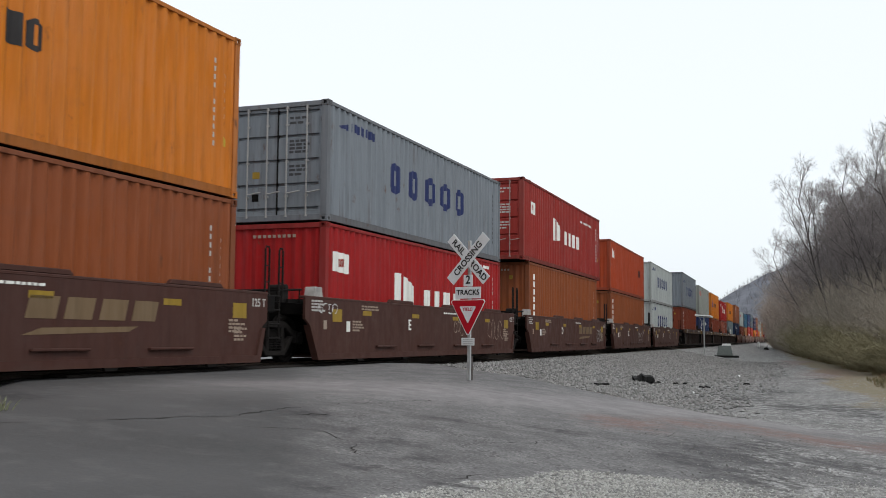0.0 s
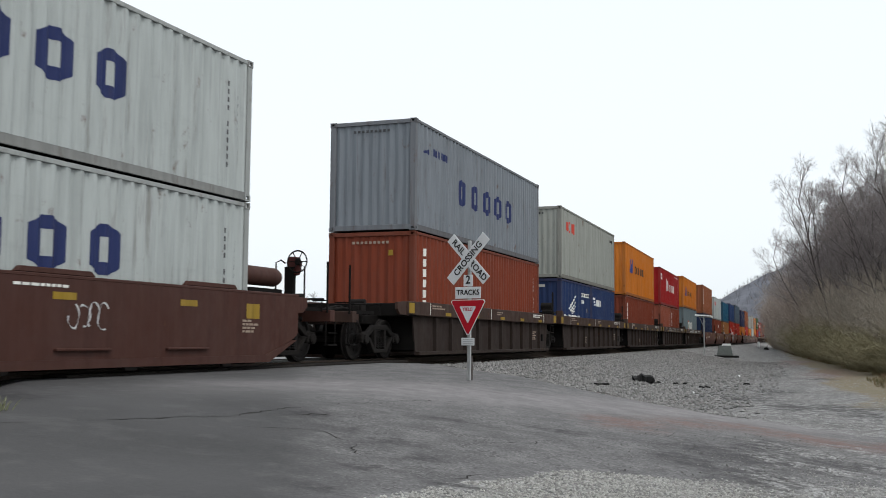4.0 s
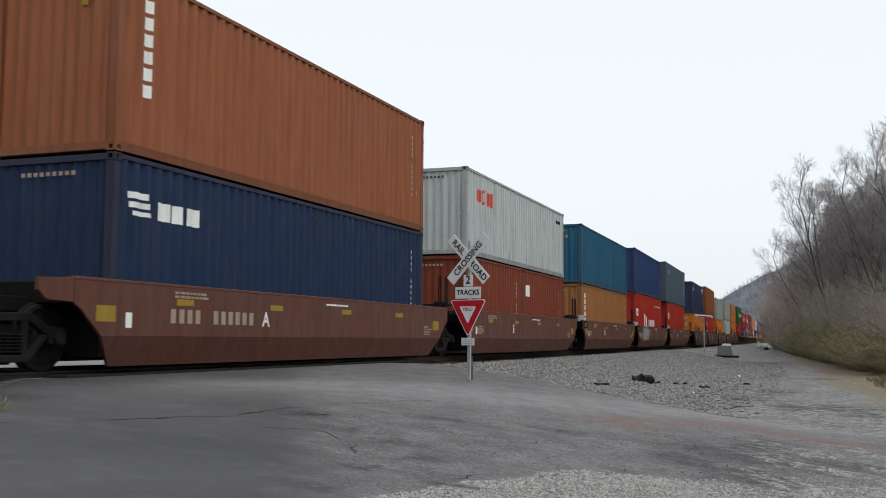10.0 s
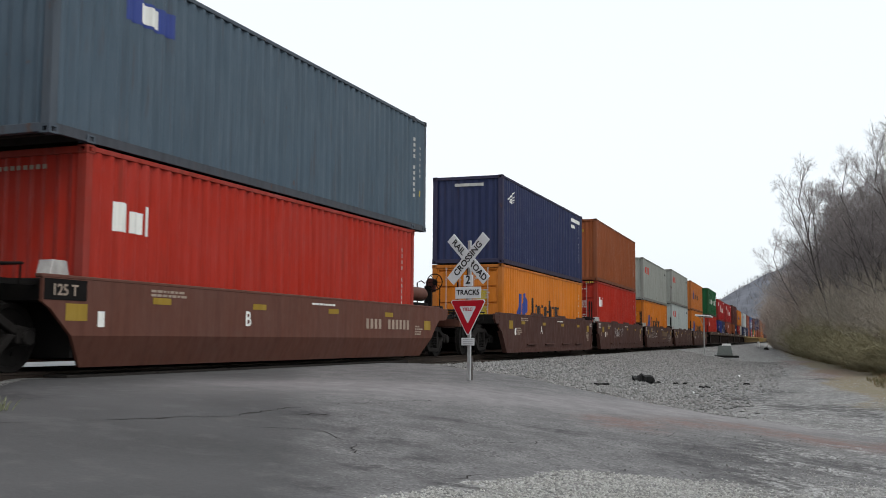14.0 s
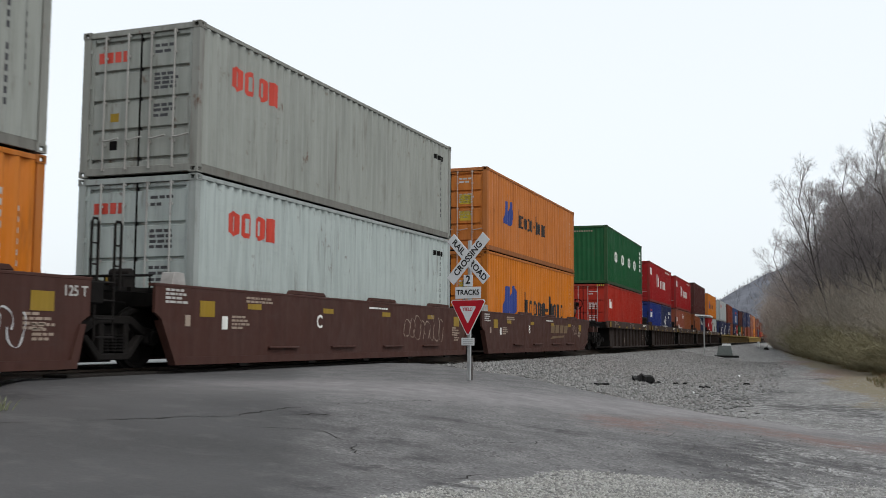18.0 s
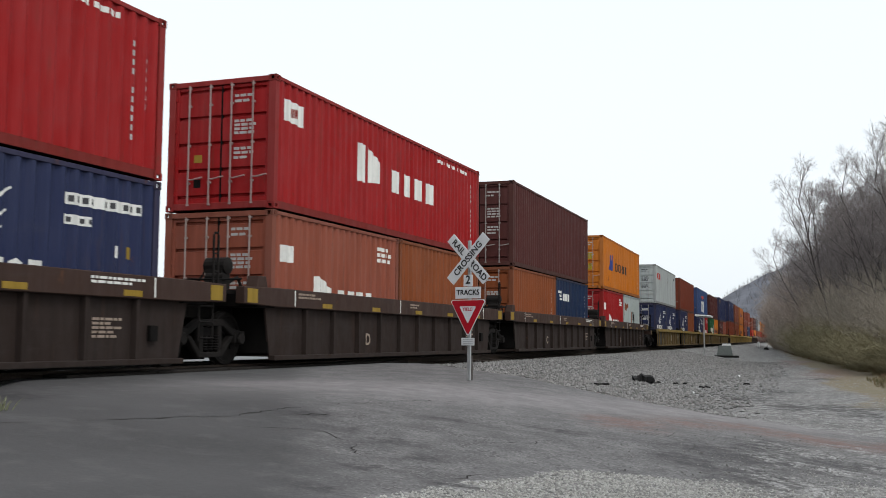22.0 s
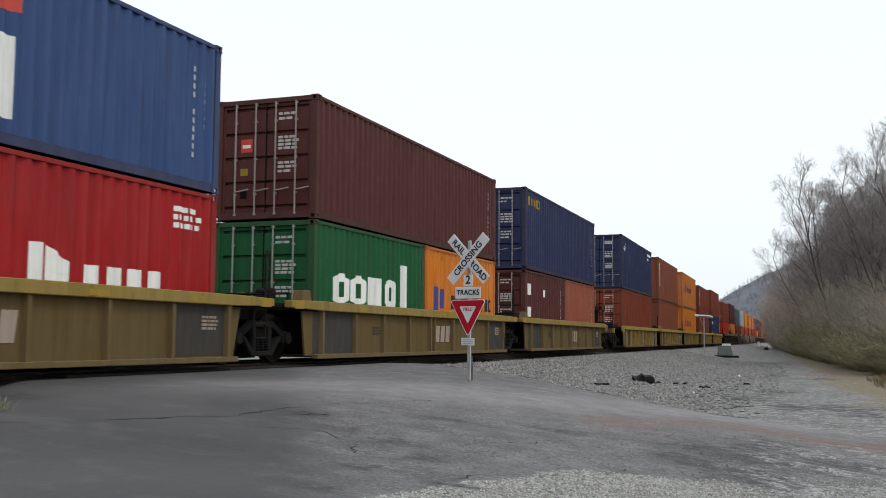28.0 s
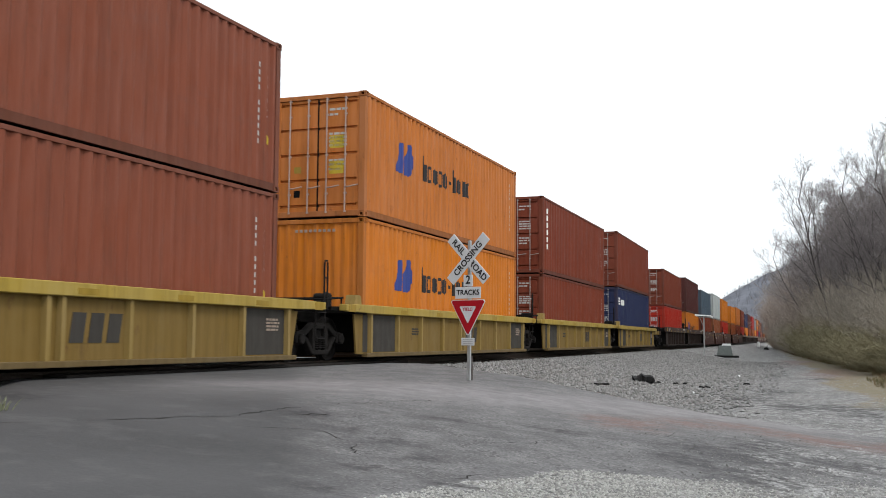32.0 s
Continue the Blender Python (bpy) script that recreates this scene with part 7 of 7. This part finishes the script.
part("panel", cached(("solar",), lambda m: m.box(-0.50, 0.50, -0.30, 0.30, 0, 0.035), 0.006), M_SOLAR, pole, "dark solar panel", pose(0, 0, 2.66, -8, 3, 0))
part("panel_frame", cached(("solar_frame",), lambda m: (m.box(-0.53, 0.53, -0.33, -0.29, -0.03, 0.06), m.box(-0.53, 0.53, 0.29, 0.33, -0.03, 0.06), m.box(-0.53, -0.49, -0.33, 0.33, -0.03, 0.06), m.box(0.49, 0.53, -0.33, 0.33, -0.03, 0.06))), M_PLASTIC, pole, "pale aluminium frame", pose(0, 0, 2.66, -8, 3, 0))
part("bracket", cached(("solar_bracket",), lambda m: m.tube([(0, 0, 1.9), (-0.30, 0, 2.60)], 0.02, 6)), M_GALV, pole)
box = new("relay_box")
box.matrix_basis = ground_pose(-0.46, 157.0, 5)
tagged(box, "small white relay box on a short post", "signal box")
part("body", cached(("relay_body",), lambda m: m.box(-0.17, 0.17, -0.14, 0.14, 0.25, 1.0), 0.02), M_PLASTIC, box)
part("post", cached(("relay_post",), lambda m: m.tube([(0, 0, -0.1), (0, 0, 0.3)], 0.06, 8)), M_GALV, box)
stand = new("switch_stand")
stand.matrix_basis = ground_pose(0.60, 157.0, 0)
tagged(stand, "squat black switch stand beside the track", "switch stand")
part("base", cached(("switch_base",), lambda m: m.prism([(-0.45, 0), (0.45, 0), (0.20, 0.35), (-0.20, 0.35)], -0.25, 0.25, "y"), 0.02), M_RUBBER, stand)
part("lever", cached(("switch_lever",), lambda m: m.tube([(0, 0, 0.3), (0.35, 0, 0.85)], 0.03, 6)), M_RUBBER, stand)


def scrap(seed, x, y, length, width, rz, lift):
    """A torn strip of tyre tread, curled and ragged."""
    r = random.Random(seed)
    m = MB()
    n = 7
    top, bot = [], []
    for i in range(n + 1):
        t = i / n
        w = width * (0.35 + 0.65 * math.sin(math.pi * min(0.97, max(0.05, t)))) * r.uniform(0.75, 1.15)
        h = lift * r.uniform(0.0, 1.0) + 0.005
        top.append(((t - 0.5) * length, -w / 2, h + 0.02 + 0.03 * r.random()))
        bot.append(((t - 0.5) * length, w / 2, h + 0.02 * r.random()))
    vs = top + bot + [(a, b, c + 0.022) for a, b, c in top + bot]
    k = n + 1
    fs = []
    for i in range(n):
        fs += [(i, i + 1, k + i + 1, k + i), (2 * k + i, 3 * k + i, 3 * k + i + 1, 2 * k + i + 1), (i, 2 * k + i, 2 * k + i + 1, i + 1), (k + i, k + i + 1, 3 * k + i + 1, 3 * k + i)]
    fs += [(0, k, 3 * k, 2 * k), (n, 2 * k + n, 3 * k + n, k + n)]
    m.add(vs, fs)
    ob = part("tyre_scrap", m.mesh("tyre_scrap"), M_RUBBER, at=ground_pose(x, y, rz))
    return tagged(ob, "torn black strip of tyre rubber lying on the gravel", "debris", "scrap on the gravel")


def place_on_ground(px, py):
    """Where a sight line at these tangents (right, down of the level line) meets the ground."""
    for r in np.arange(6, 120, 0.1):
        x, y = EYE[0] + r * (-math.sin(radians(YAW)) + px * math.cos(radians(YAW))), r * (math.cos(radians(YAW)) + px * math.sin(radians(YAW)))
        if EYE[2] - py * r < ground_z(x, y):
            return x, y
    return x, y


def tread_lump(x, y, rz):
    """A torn shell of tyre tread lying arched on the ground."""
    r = random.Random(77)
    m, n = MB(), 9
    for i in range(n + 1):
        a = radians(48 + 84 * i / n)
        w0, w1 = -0.22 * r.uniform(0.5, 1.3), 0.22 * r.uniform(0.5, 1.3)
        for rad in (0.60, 0.36):
            k = rad * r.uniform(0.82, 1.06)
            m.v += [(k * math.cos(a), w0, k * math.sin(a) - 0.34), (k * math.cos(a), 0.0, k * math.sin(a) - 0.29), (k * math.cos(a), w1, k * math.sin(a) - 0.34)]
    for i in range(n):
        b = 6 * i
        m.f += [(b, b + 1, b + 7, b + 6), (b + 1, b + 2, b + 8, b + 7), (b + 3, b + 9, b + 10, b + 4), (b + 4, b + 10, b + 11, b + 5), (b, b + 6, b + 9, b + 3), (b + 2, b + 5, b + 11, b + 8)]
    m.f += [(0, 3, 4, 1), (1, 4, 5, 2), (6 * n, 6 * n + 1, 6 * n + 4, 6 * n + 3), (6 * n + 1, 6 * n + 2, 6 * n + 5, 6 * n + 4)]
    ob = part("tyre_scrap", m.mesh("tyre_scrap"), M_RUBBER, at=ground_pose(x, y, rz))
    tagged(ob, "crumpled black shell of torn tyre tread on the gravel", "debris", "scrap on the gravel")


x, y = place_on_ground(0.196, 0.0415)
tread_lump(x, y, 15)
for k, (px, py, ln, w, rz, lift) in enumerate(((0.152, 0.0455, 0.75, 0.08, -25, 0.02), (0.206, 0.0435, 0.45, 0.14, 10, 0.03), (0.228, 0.0440, 0.16, 0.09, 0, 0.03), (0.237, 0.0440, 0.16, 0.09, 40, 0.03), (0.256, 0.0475, 0.34, 0.12, 15, 0.03), (0.297, 0.0440, 0.22, 0.08, 30, 0.02))):
    x, y = place_on_ground(px, py)
    scrap(300 + k, x, y, ln, w, rz, lift)
for k, (px, py, s) in enumerate(((0.188, 0.0480, 0.07), (0.245, 0.0520, 0.035), (0.290, 0.0360, 0.06))):
    x, y = place_on_ground(px, py)
    ob = part("litter", cached(("litter", k), lambda m: m.prism([(-s, -0.3 * s), (0.2 * s, -0.5 * s), (s, -0.1 * s), (0.6 * s, 0.5 * s), (-0.7 * s, 0.4 * s)], 0.0, 0.03 + 0.02 * k, "z"), 0.008), M_PLASTIC, at=ground_pose(x, y, 30 * k))
    tagged(ob, "crumpled piece of white litter on the gravel", "litter", "scrap on the gravel")


motions()
